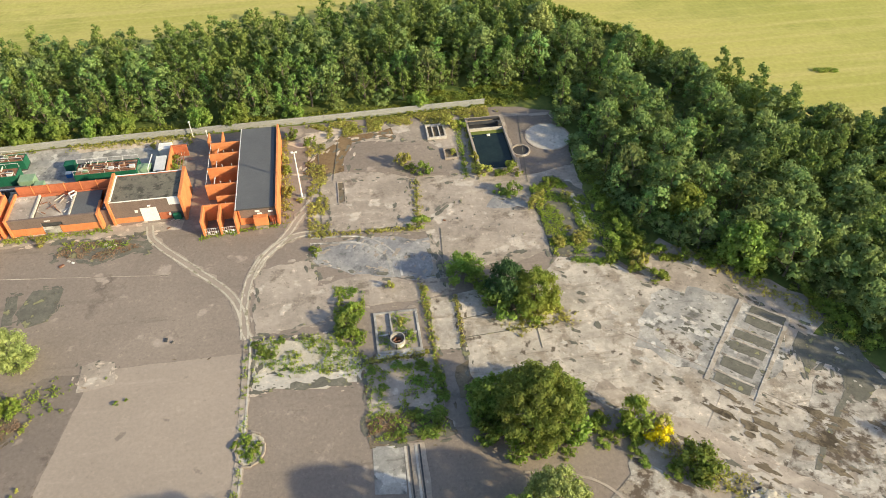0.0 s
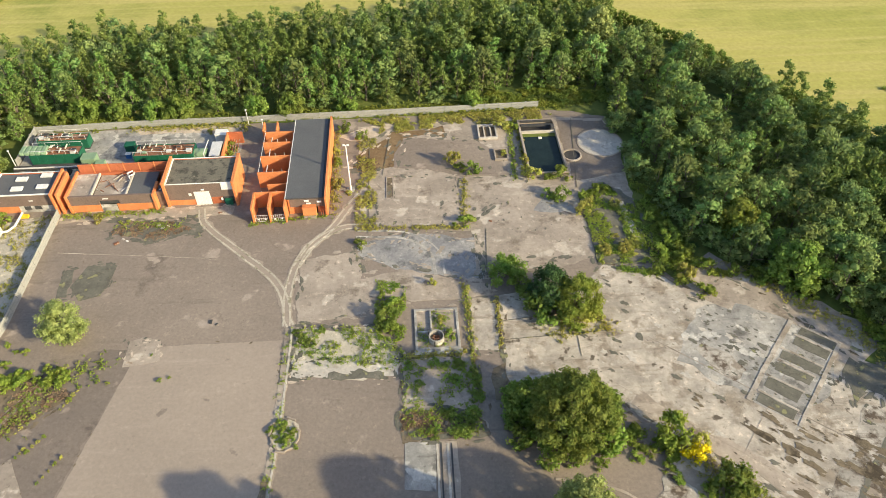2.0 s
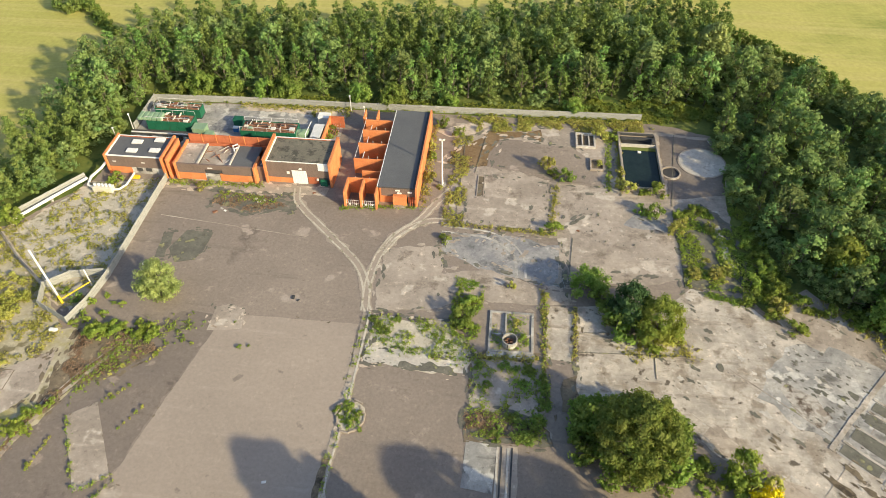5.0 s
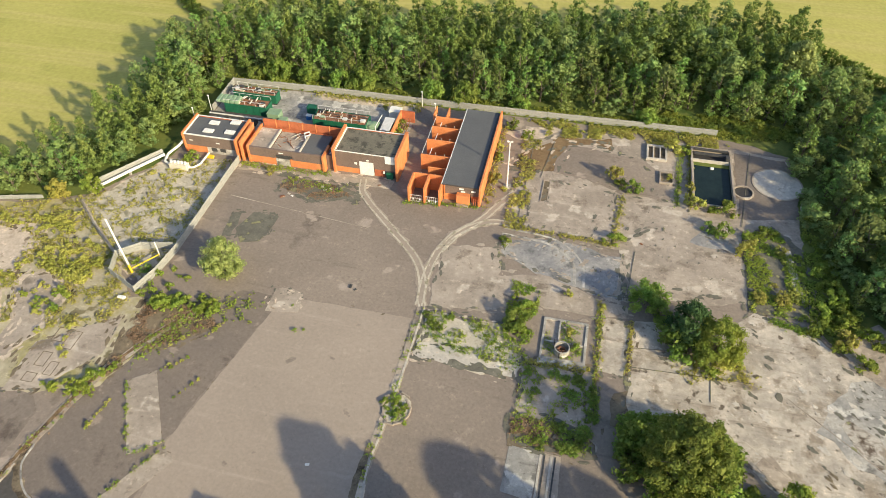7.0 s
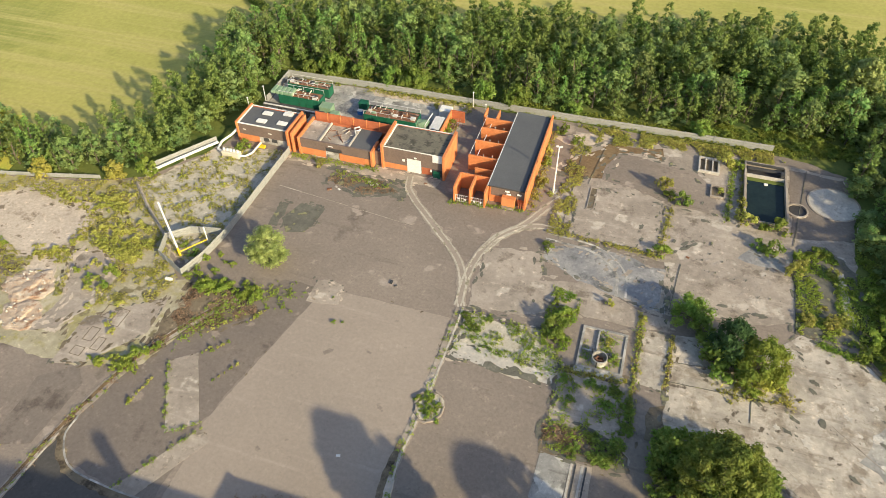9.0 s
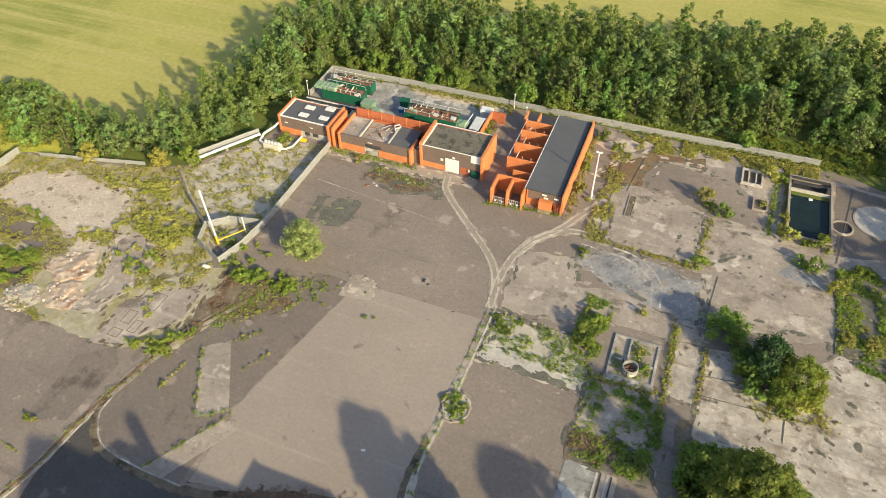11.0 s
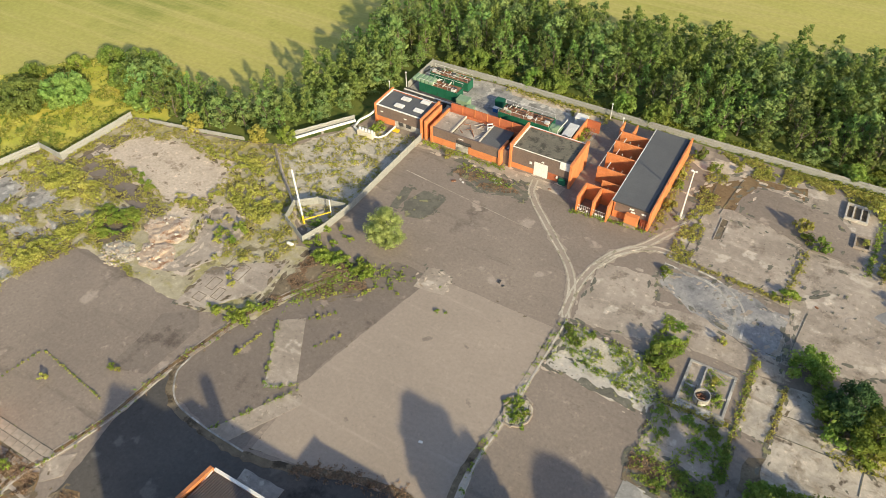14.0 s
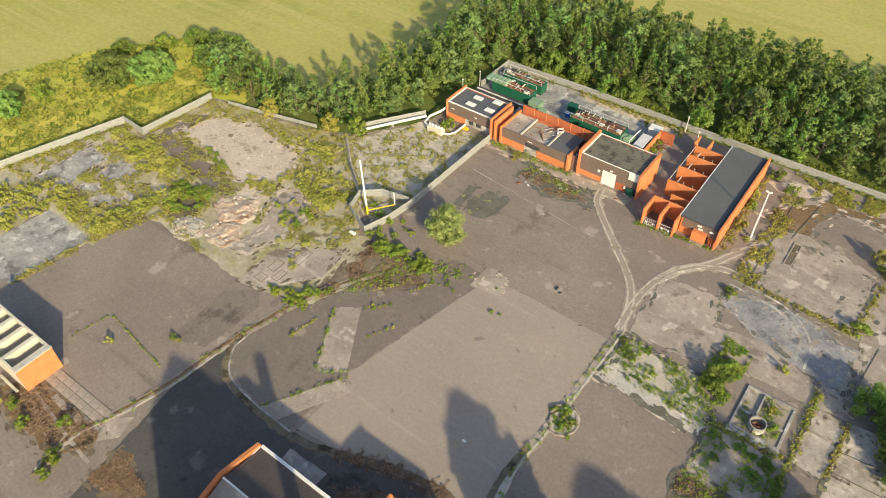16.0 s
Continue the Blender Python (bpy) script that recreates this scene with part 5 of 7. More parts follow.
def genset(x, y, length, width, h, seed, tank=False, hood=False):
    g = anchor("generator_unit", x, y, 0.1, "derelict green generator container with rusty pipework on top", "generator", "generator units")
    rng = np.random.default_rng(seed)
    part("skid", box(-0.05, length + 0.05, -0.05, width + 0.05, 0, 0.25), M["iron"], g, "dark steel skid")
    n = int(length / 1.5)
    for i in range(n):
        part("panel", box(i * length / n + 0.02, (i + 1) * length / n - 0.02, 0, 0.12, 0.25, h), M["green"], g, "dark green panel")
        part("panel", box(i * length / n + 0.02, (i + 1) * length / n - 0.02, width - 0.12, width, 0.25, h), M["green"], g, "dark green panel")
    part("end_panel", box(-0.02, 0.12, 0.13, width - 0.13, 0.25, h), M["green"], g)
    part("end_panel", box(length - 0.12, length + 0.02, 0.13, width - 0.13, 0.25, h), M["green"], g)
    part("top_deck", box(0.14, length - 0.14, 0.14, width - 0.14, h - 0.35, h - 0.12), M["rust"], g, "rusty stripped top")
    for i in range(26):
        xa, ya = rng.uniform(0.3, length - 1.5), rng.uniform(0.2, width - 0.3)
        z = h + rng.uniform(-0.1, 0.5)
        if i % 2:
            d = (rng.uniform(0.6, 2.4), rng.uniform(-0.3, 0.3))
        else:
            d = (rng.uniform(-0.2, 0.2), min(rng.uniform(0.5, 1.8), width - 0.1 - ya))
        part("pipe", tube([(xa, ya, z), (min(length, xa + d[0]), ya + d[1], z + rng.uniform(-0.15, 0.15))], rng.uniform(0.05, 0.13), 6), M[("steel", "rust", "cream", "iron")[i % 4]], g)
    for i in range(9):
        xa, ya, s = rng.uniform(0.3, length - 1.4), rng.uniform(0.2, width - 1.0), rng.uniform(0.4, 1.1)
        part("housing", box(xa, xa + s, ya, ya + s * 0.8, h - 0.12, h + rng.uniform(0.1, 0.5), 0.05), M[("rust", "steel", "iron", "cream", "green_pale")[i % 5]], g)
    for ya in (0.05, width - 0.05):
        part("hand_rail", tube([(0.1, ya, h + 0.9), (length - 0.1, ya, h + 0.9)], 0.04, 6), M["steel"], g, "pale hand rail")
        for i in range(5):
            xa = 0.1 + i * (length - 0.2) / 4
            part("rail_post", tube([(xa, ya, h), (xa, ya, h + 0.9)], 0.035, 6), M["steel"], g)
    if tank:
        part("tank", tube([(length + 0.1, width * 0.4, 1.3), (length + 0.5, width * 0.4, 1.35), (length + 1.9, width * 0.4, 1.35), (length + 2.2, width * 0.4, 1.3)], 1.25, 16), M["green_pale"], g, "pale green tank end")
    if hood:
        for i in range(5):
            part("hood", box(-1.6 + i * 1.0, -0.66 + i * 1.0, -0.2, width * 0.8, h + 0.05, h + 0.75, 0.15), M["green_pale"], g, "pale green ribbed hood")
    return g


genset(-52.0, 111.6, 11.2, 3.6, 2.6, 1, tank=True)
genset(-72.0, 113.4, 9.4, 2.8, 2.4, 2, hood=True)
genset(-72.2, 118.2, 9.6, 2.4, 2.2, 3)
for x, y, s, m, lab in ((-54.6, 114.4, 1.0, "blue", "bright blue plastic box in the plant yard"), (-55.2, 116.6, 1.8, "green", "dark green steel cabinet in the plant yard"),
                        (-62.2, 112.2, 2.6, "green_pale", "pale green sheet-covered crate"), (-59.4, 111.4, 1.6, "green_pale", "pale green crate with a sheet"), (-38.0, 118.6, 2.4, "white", "white flat-topped cabinet in the plant yard")):
    c = anchor("yard_cabinet", x, y, 0.1, lab, "cabinet")
    part("body", box(0, s, 0, s * 0.8, 0, s * 0.55 + 0.4, 0.05), M[m], c)
    part("lid", box(-0.06, s + 0.06, -0.06, s * 0.8 + 0.06, s * 0.55 + 0.404, s * 0.55 + 0.5, 0.03), M["white" if m == "blue" else m], c)
sh = anchor("steel_shed", -37.6, 111.2, 0.1, "grey steel shed with a pale flat roof", "shed")
part("wall", box(0, 1.7, 0, 4.2, 0, 2.3), M["iron"], sh)
part("roof", box(-0.15, 1.85, -0.15, 4.35, 2.304, 2.45), M["steel"], sh, "pale blue-grey roof sheet")
part("pole", tube([(-0.9, -0.4, 0), (-0.9, -0.4, 3.2), (-0.6, 3.6, 3.4)], 0.09, 8), M["white"], sh, "white pipe")
wl = anchor("yard_corner_wall", -35.4, 110, 0.1, "orange brick corner wall overgrown with ivy", "wall")
part("wall", box(0, 0.3, 0, 8.4, 0, 2.6), M["brick"], wl)
part("wall_back", box(0.3, 3.0, 8.1, 8.4, 0, 2.6), M["brick_red"], wl)
for i in range(4):
    part("rack", tube([(0.6 + 0.5 * i, 1.0, 0.2), (0.9 + 0.5 * i, 7.4, 1.4)], 0.08, 6), M["rust"], wl, "rusty bars")
pr = anchor("long_pipe", -74.0, 110.2, 0.1, "long dark pipe rack behind the office", "pipe")
for i in range(3):
    part("pipe", tube([(0, 0.4 * i, 1.5 + 0.1 * i), (13.6, 0.4 * i, 1.5 + 0.1 * i)], 0.16, 8), M["steel" if i == 1 else "iron"], pr)
for i in range(5):
    part("stand", box(0.2 + 3.2 * i, 0.45 + 3.2 * i, -0.2, 1.1, 0, 1.35), M["iron"], pr)


# ---- basin, pit and small works ----
def basin():
    p = anchor("settling_basin", 26.3, 104.5, 0, "open concrete basin filled with dark water", "basin")
    x0, x1, y0, y1 = 23.0, 29.8, 104.0, 120.6
    for s in ((x0 - 0.4, x0, y0, y1), (x1, x1 + 0.4, y0, y1), (x0 - 0.4, x1 + 0.4, y1, y1 + 0.4), (x0 - 0.4, x1 + 0.4, y0 - 0.4, y0)):
        piece("wall", p, (*s, 0.0, 1.0), "concrete_dirty", "dirty concrete wall")
    piece("water", p, (x0, x1, y0, 117.0, 0.1, 0.22), "water", "dark green still water", bevel=0)
    piece("cross_wall", p, (x0, x1, 117.0, 117.3, 0.1, 0.9), "concrete_pale", "pale cross wall")
    piece("silt", p, (x0, x1, 116.0, 116.98, 0.15, 0.3), "scrub", "green slime at the edge")
    piece("gantry", p, (x0 + 0.2, x1 - 0.2, 118.6, 119.1, 0.8, 1.2), "iron", "dark iron beam")
    piece("gantry", p, (x0 + 0.2, x1 - 0.2, 120.0, 120.3, 0.9, 1.3), "iron", "dark iron beam")
    piece("winch", p, (x1 - 0.8, x1 - 0.1, 117.4, 118.5, 0.2, 1.5), "iron", "dark winch")
    piece("dark_floor", p, (x0, x1, 117.3, y1, 0.1, 0.2), "tar", "dark floor")
    part("float", box(-0.1, 0.6, 10.6, 11.2, 0.22, 0.5, 0.1), M["white"], p, "white float")


basin()


def ring(name, x, y, r, h, w, material, label, fill=None):
    t = anchor(name, x, y, 0, label, "basin")
    bm = bmesh.new()
    n = 40
    vs = [[bm.verts.new((rr * math.cos(2 * math.pi * k / n), rr * math.sin(2 * math.pi * k / n), z)) for k in range(n)]
          for rr, z in ((r, 0.0), (r, h), (r - w, h), (r - w, 0.05))]
    for a, b in zip(vs, vs[1:]):
        for k in range(n):
            bm.faces.new((a[k], a[(k + 1) % n], b[(k + 1) % n], b[k]))
    part("ring_wall", bm, M[material], t)
    bm = bmesh.new()
    bmesh.ops.create_circle(bm, cap_ends=True, segments=40, radius=r - w)
    bmesh.ops.translate(bm, verts=bm.verts[:], vec=(0, 0, 0.17 if fill != "tar" else 0.12))
    part("floor", bm, M[fill or material], t)
    return t


patch("tank_plinth", [(30.8, 102), (30.9, 121.5), (40.5, 121), (42, 112), (41, 104)], 0.10, "asphalt_dark", "old dark concrete field round the tank bases", wobble=0.3)
ring("tank_ring", 38.3, 113.4, 4.6, 0.2, 0.3, "concrete_dirty", "round concrete tank base", "concrete_pale")
ring("round_well", 31.9, 109.6, 1.9, 0.4, 0.3, "concrete_dirty", "round concrete well with dark rusty water", "tar")
patch("base_slab", [(41.5, 106), (44, 106.2), (43.8, 109), (42, 109)], 0.15, "concrete_pale", "pale concrete slab at the wood's edge", wobble=0.1)


def open_box(name, x0, x1, y0, y1, h, w, material, label, bars=0):
    t = anchor(name, x0, y0, 0, label, "foundation")
    for s in ((x0, x0 + w, y0, y1), (x1 - w, x1, y0, y1), (x0 + w, x1 - w, y0, y0 + w), (x0 + w, x1 - w, y1 - w, y1)):
        piece("wall", t, (*s, 0, h), material)
    piece("floor", t, (x0 + w, x1 - w, y0 + w, y1 - w, 0.05, 0.14), "soil" if name != "square_pit" else "concrete_dirty", "silted floor")
    for i in range(bars):
        xa = x0 + (i + 1) * (x1 - x0) / (bars + 1)
        piece("divider", t, (xa - 0.12, xa + 0.12, y0 + w, y1 - w, 0.1, h - 0.05), material)
    return t


open_box("valve_pit", 14.3, 18.2, 115.9, 120.5, 0.6, 0.35, "concrete_pale", "low concrete pit with three cells", 2)
open_box("small_pit", 16.8, 19.5, 109.0, 112.4, 0.5, 0.3, "concrete_dirty", "small overgrown concrete pit")
open_box("trench_pit", -4.3, -2.9, 99.2, 105.4, 0.2, 0.2, "concrete_dirty", "narrow dark trench beside the old floor")
pit = open_box("square_pit", -0.2, 6.6, 64.5, 72.4, 0.3, 0.4, "concrete_grey", "square pale concrete pit full of weeds and debris")
piece("inner_wall", pit, (0.3, 6.1, 67.7, 67.95, 0.1, 0.4), "concrete_grey")
piece("inner_wall", pit, (2.2, 2.45, 68.0, 71.9, 0.1, 0.5), "concrete_grey")
piece("front_slab", pit, (-0.4, 6.8, 63.6, 64.45, 0.05, 0.35), "concrete_grey", "pale front step")
dr = ring("steel_drum", 3.0, 66.3, 1.15, 1.3, 0.15, "concrete_grey", "cut-open round drum with rusty scrap inside", "tar")
for i in range(6):
    a = i * 1.05
    part("scrap", box(math.cos(a) * 0.5 - 0.2, math.cos(a) * 0.5 + 0.25, math.sin(a) * 0.5 - 0.15, math.sin(a) * 0.5 + 0.15, 0.2, 0.5 + 0.12 * i, 0.04), M["rust"], dr)
for i in range(3):
    part("stump_pipe", tube([(1.3 * math.cos(i * 2 + 0.5), 1.3 * math.sin(i * 2 + 0.5), 0), (1.5 * math.cos(i * 2 + 0.5), 1.5 * math.sin(i * 2 + 0.5), 1.6)], 0.09, 6), M["iron"], dr)
pl = anchor("planter", -18.4, 51.6, 0, "overgrown island of broken kerbstones in the yard", "planter")
for i in range(11):
    a = i * 2 * math.pi / 11
    o = part("kerbstone", box(-0.7, 0.7, -0.14, 0.14, 0.05, 0.3, 0.04), M["concrete_dirty"], pl)
    o.matrix_basis = pose((2.0 + 0.3 * math.sin(i * 5)) * math.cos(a), (2.4 + 0.3 * math.cos(i * 3)) * math.sin(a), 0, 0, 0, math.degrees(a) + 90)
part("soil_fill", patch_bm([(1.9 * math.cos(k * 0.628), 2.4 * math.sin(k * 0.628)) for k in range(10)], 0.2, 0.15, 0.2), M["gravel"], pl, "pale rubble fill")


# ---- brick house and tank at the south-west ----
def house():
    x0, y1, e, r = -45.2, 22.5, 6.35, 7.6
    ridge, x2, ys = 16.6, -20.0, 11.2
    b = anchor("brick_house", x0, ys, 0, "orange brick house with a brown ribbed roof", "building")
    bm = bmesh.new()
    w = [(y1, 0), (y1, e + 0.35), (ridge, r + 0.4), (ys, e), (ys, 0)]
    for xa in (x0 - 0.5, x0):
        for y, z in w:
            bm.verts.new((xa - x0, y - ys, z))
    bm.verts.ensure_lookup_table()
    v = bm.verts
    bm.faces.new([v[i] for i in range(5)])
    bm.faces.new([v[i] for i in range(9, 4, -1)])
    for i in range(5):
        bm.faces.new((v[i], v[5 + i], v[5 + (i + 1) % 5], v[(i + 1) % 5]))
    bmesh.ops.recalc_face_normals(bm, faces=bm.faces[:])
    part("gable_wall", bm, M["brick"], b, "orange brick gable with a coping")
    piece("north_wall", b, (x0, x2, y1 - 0.35, y1, 0, e - 0.3), "brick")
    piece("south_wall", b, (x0, x2, ys, ys + 0.35, 0, e - 0.4), "brick")
    piece("east_wall", b, (x2, x2 + 0.4, ys, y1, 0, e), "brick")

    def slope(name, ya, za, yb, zb, m, label, xa, xb, ribs=True):
        bm = bmesh.new()
        n = int((xb - xa) / 0.16) if ribs else 1
        for i in range(n + 1):
            x, dz = xa + (xb - xa) * i / n - x0, 0.05 * (i % 2) if ribs else 0
            bm.verts.new((x, ya - ys, za + dz)), bm.verts.new((x, yb - ys, zb + dz))
            bm.verts.new((x, ya - ys, za - 0.15)), bm.verts.new((x, yb - ys, zb - 0.15))
        bm.verts.ensure_lookup_table()
        v = bm.verts
        for i in range(n):
            a = 4 * i
            bm.faces.new((v[a], v[a + 1], v[a + 5], v[a + 4]))
            bm.faces.new((v[a + 2], v[a + 6], v[a + 7], v[a + 3]))
            bm.faces.new((v[a], v[a + 4], v[a + 6], v[a + 2]))
            bm.faces.new((v[a + 1], v[a + 3], v[a + 7], v[a + 5]))
        part(name, bm, M[m], b, label)

    slope("roof", y1 - 0.2, e - 0.1, ridge + 0.1, r, "roof_brown", "brown ribbed roof sheets", x0 + 0.25, x2)
    slope("roof", ys, e - 0.6, ridge - 0.15, r, "concrete_dirty", "pale brown flat roof part", x0 + 0.25, x2, False)
    piece("ridge_trim", b, (x0 + 0.25, x2, ridge - 0.15, ridge + 0.1, r + 0.03, r + 0.2), "white", "white ridge trim")
    piece("gutter", b, (x0 + 0.1, x2, y1 - 0.18, y1 + 0.22, e - 0.2, e + 0.12), "white", "white gutter with moss")
    piece("verge_trim", b, (x0 + 0.02, x0 + 0.22, ridge + 0.3, y1 - 0.3, e + 0.1, e + 0.16), "white")
    piece("chimney", b, (-33.6, -32.3, 16.8, 18.0, 6.0, 13.6), "brick", "orange brick stack")


def rear_hall():
    """Taller gabled hall behind the house, and a low wing; they throw the long shadows over the yard."""
    b = anchor("rear_hall", -41.3, 3.8, 0, "tall orange brick hall with a gabled brown roof", "building")
    prof = [(0, 0), (0, 11.9), (4.65, 14.9), (7.7, 13.0), (7.7, 0)]
    for name, xa, xb in (("gable_wall", 0.0, 0.4), ("gable_wall", 20.6, 21.0)):
        bm = bmesh.new()
        a, c = ([bm.verts.new((x, y, z)) for y, z in prof] for x in (xa, xb))
        bm.faces.new(a), bm.faces.new(c[::-1])
        for i in range(5):
            bm.faces.new((a[i], c[i], c[(i + 1) % 5], a[(i + 1) % 5]))
        bmesh.ops.recalc_face_normals(bm, faces=bm.faces[:])
        part(name, bm, M["brick"], b)
    part("side_wall", box(0.4, 20.6, 0, 0.35, 0, 11.6), M["brick"], b)
    part("side_wall", box(0.4, 20.6, 7.35, 7.7, 0, 12.6), M["brick"], b)
    for (ya, za), (yb, zb) in ((prof[1], prof[2]), (prof[2], prof[3])):
        bm = bmesh.new()
        v = [bm.verts.new((x, y, z - d)) for x in (0.4, 20.6) for y, z in ((ya, za), (yb, zb)) for d in (0.05, 0.25)]
        for f in ((0, 2, 6, 4), (1, 5, 7, 3), (0, 4, 5, 1), (2, 3, 7, 6), (0, 1, 3, 2), (4, 6, 7, 5)):
            bm.faces.new([v[k] for k in f])
        bmesh.ops.recalc_face_normals(bm, faces=bm.faces[:])
        part("roof", bm, M["roof_brown"], b, "brown roof sheets")
    w = anchor("brick_wing", -28.6, 18.0, 0, "low orange brick wing with a flat dark roof", "building")
    part("wall", box(0, 0.4, 0, 9.4, 0, 6.0), M["brick"], w)
    part("wall", box(0.4, 11.0, 9.05, 9.4, 0, 5.7), M["brick"], w)
    part("wall", box(10.6, 11.0, 0, 9.05, 0, 5.7), M["brick"], w)
    part("roof", box(0.4, 10.6, 0, 9.05, 5.3, 5.6), M["roof_dark"], w, "dark felt roof")


house()
rear_hall()


def tank_house():
    x0, x1, y0, y1, h = -96.0, -81.8, 10.4, 15.9, 4.6
    b = anchor("tank_house", x0, y0, 0, "open-topped concrete tank house with an orange brick end", "building")
    piece("end_wall", b, (x1, x1 + 0.35, y0, y1, 0, h), "brick", "orange brick end wall")
    piece("end_cap", b, (x1 - 0.1, x1 + 0.45, y0 - 0.1, y1 + 0.1, h + 0.003, h + 0.1), "cream")
    piece("long_wall", b, (x0, x1 - 0.002, y1 - 0.3, y1, 0, h), "cream", "cream concrete wall")
    piece("long_wall", b, (x0, x1 - 0.002, y0, y0 + 0.3, 0, h), "cream", "cream concrete wall")
    for i in range(5):
        xa = x1 - 0.9 - i * 2.9
        piece("cross_wall", b, (xa, xa + 0.7, y0 + 0.302, y1 - 0.302, 0, h - 0.05), "cream", "broad cream cross wall")
    piece("tank_floor", b, (x0, x1 - 0.1, y0 + 0.31, y1 - 0.31, 0, 2.4), "concrete_grey", "grey tank floor")
    part("beam", tube([(x1 - x0 - 5, -0.9, 0.4), (x1 - x0 - 0.6, -1.0, 0.5)], 0.22, 6), M["cream"], b, "fallen cream beam")


tank_house()


# ---- trees ----
def scaled(x, y, turn, s, sz=None, z=0.05):
    return pose(x, y, z, 0, 0, turn) @ Matrix.Diagonal((s, s, sz or s, 1))


BACK = [(-73, 129.5), (-50, 129.5), (-30, 129.5), (8, 130), (20, 132), (40, 133), (44, 130), (50.5, 162), (46, 168), (30, 168), (5, 163.5), (-8, 160), (-20, 156), (-50, 155), (-73, 153), (-85, 145), (-91.5, 130), (-91.8, 120), (-92.8, 101), (-88, 97), (-80, 101), (-77, 112), (-77, 126)]
LEFT = [(-78.5, 100), (-87.5, 88), (-94, 83), (-104, 80), (-115, 78.5), (-122, 80), (-128, 85), (-124, 89.5), (-112, 88.5), (-103, 89), (-95, 93), (-92.5, 101), (-91, 110), (-86, 104)]
RIGHT = [(42.5, 128), (42.2, 104), (44, 98), (46.5, 85), (53, 79.5), (60, 76.5), (66.5, 69), (72.5, 61), (77, 52), (81, 40), (84, 20), (122, 20), (120, 100), (108, 107), (100, 105), (91, 108), (86, 114), (76.5, 127.5), (66, 145), (50, 162)]
wood_labels = ("slender dark green tree of the shelter belt", "pointed mid-green tree of the shelter belt", "tall bushy green tree of the shelter belt",
               "rounded green tree in the dense wood", "low spreading green tree in the wood", "pale green young tree in the wood")
kinds = []
for i, (h, r, sh, n) in enumerate([(11.4, 2.5, 1, 38), (10.4, 2.6, 1, 36), (12.0, 2.7, 1, 40), (9.4, 2.8, 0, 36), (6.6, 2.7, 0, 32), (8.4, 2.2, 0, 30)]):
    kinds.append(tree_kind(11 + i, h, r, 0.10, n, sh, 17, 0.23, "leaf_far" if i < 3 else "leaf_wood", wood_labels[i], "belt_tree"))
    kinds[-1]["group"] = "shelter belt trees"
rng = np.random.default_rng(5)
spots = []
taken = {}
for _ in range(14000):
    x, y = rng.uniform(-130, 122), rng.uniform(20, 168)
    z = "b" if inside(x, y, BACK) else "l" if inside(x, y, LEFT) else "r" if inside(x, y, RIGHT) else ""
    if not z or (z == "r" and ((x - 62) / 7) ** 2 + ((y - 124) / 5) ** 2 < 1):
        continue
    gap = 2.75
    cell = (int(x // 4), int(y // 4))
    if all((x - a) ** 2 + (y - b) ** 2 > gap ** 2 for i in (-1, 0, 1) for j in (-1, 0, 1) for a, b in taken.get((cell[0] + i, cell[1] + j), ())):
        taken.setdefault(cell, []).append((x, y))
        spots.append((x, y, z))
# those nearest to the yard are trees of their own, the rest is woodland
spots.sort(key=lambda s: abs(s[1] - 128) if s[2] == "b" else (s[0] - 44) * 0.5 if s[2] == "r" else 8 + abs(s[1] - 82))
first = set()
rest = []
for i, (x, y, z) in enumerate(spots):
    k = int(rng.choice((0, 1, 2, 3), p=(0.28, 0.26, 0.22, 0.24)) if z == "b" else rng.choice((3, 1, 5, 2, 0), p=(0.26, 0.22, 0.22, 0.16, 0.14)) if z == "l" else rng.choice((3, 4, 5, 1, 2), p=(0.30, 0.16, 0.26, 0.14, 0.14)))
    edge = (0.52 if y > 203 - x else 0.74 if x < 49 else 0.95) if z == "r" else 1.0
    s = rng.uniform(0.84, 1.1) * edge * (0.84 if z == "l" else 1.0)
    m = scaled(x, y, rng.uniform(0, 360), s * rng.uniform(0.95, 1.15), s)
    if i < 290:
        if k in first:
            copy_thing(kinds[k], m)
        else:
            first.add(k)
            kinds[k].matrix_basis = m
    else:
        rest.append((k, m))
V, F, base = [], [], 0
protos = []
for k in kinds:
    me = [c for c in k.children if c.name.startswith("crown")][0].data
    co = np.empty(len(me.vertices) * 3)
    me.vertices.foreach_get("co", co)
    protos.append((co.reshape(-1, 3), [list(p.vertices) for p in me.polygons]))
for far, nm, mt, lab in ((True, "shelter_belt", "leaf_far", "dense belt of dark green pointed trees"), (False, "woodland", "leaf_mass", "dense green mixed woodland of young trees")):
    V, F, base = [], [], 0
    for k, m in rest:
        if (k < 3) == far:
            a = np.array(m)
            co, fs = protos[k]
            V.append(co @ a[:3, :3].T + a[:3, 3])
            F += [[i + base for i in f] for f in fs]
            base += len(co)
    me = bpy.data.meshes.new(nm)
    me.from_pydata(np.concatenate(V).tolist(), [], F)
    me.materials.append(M[mt])
    tagged(new(nm, me), lab, "woodland", kind="stuff")

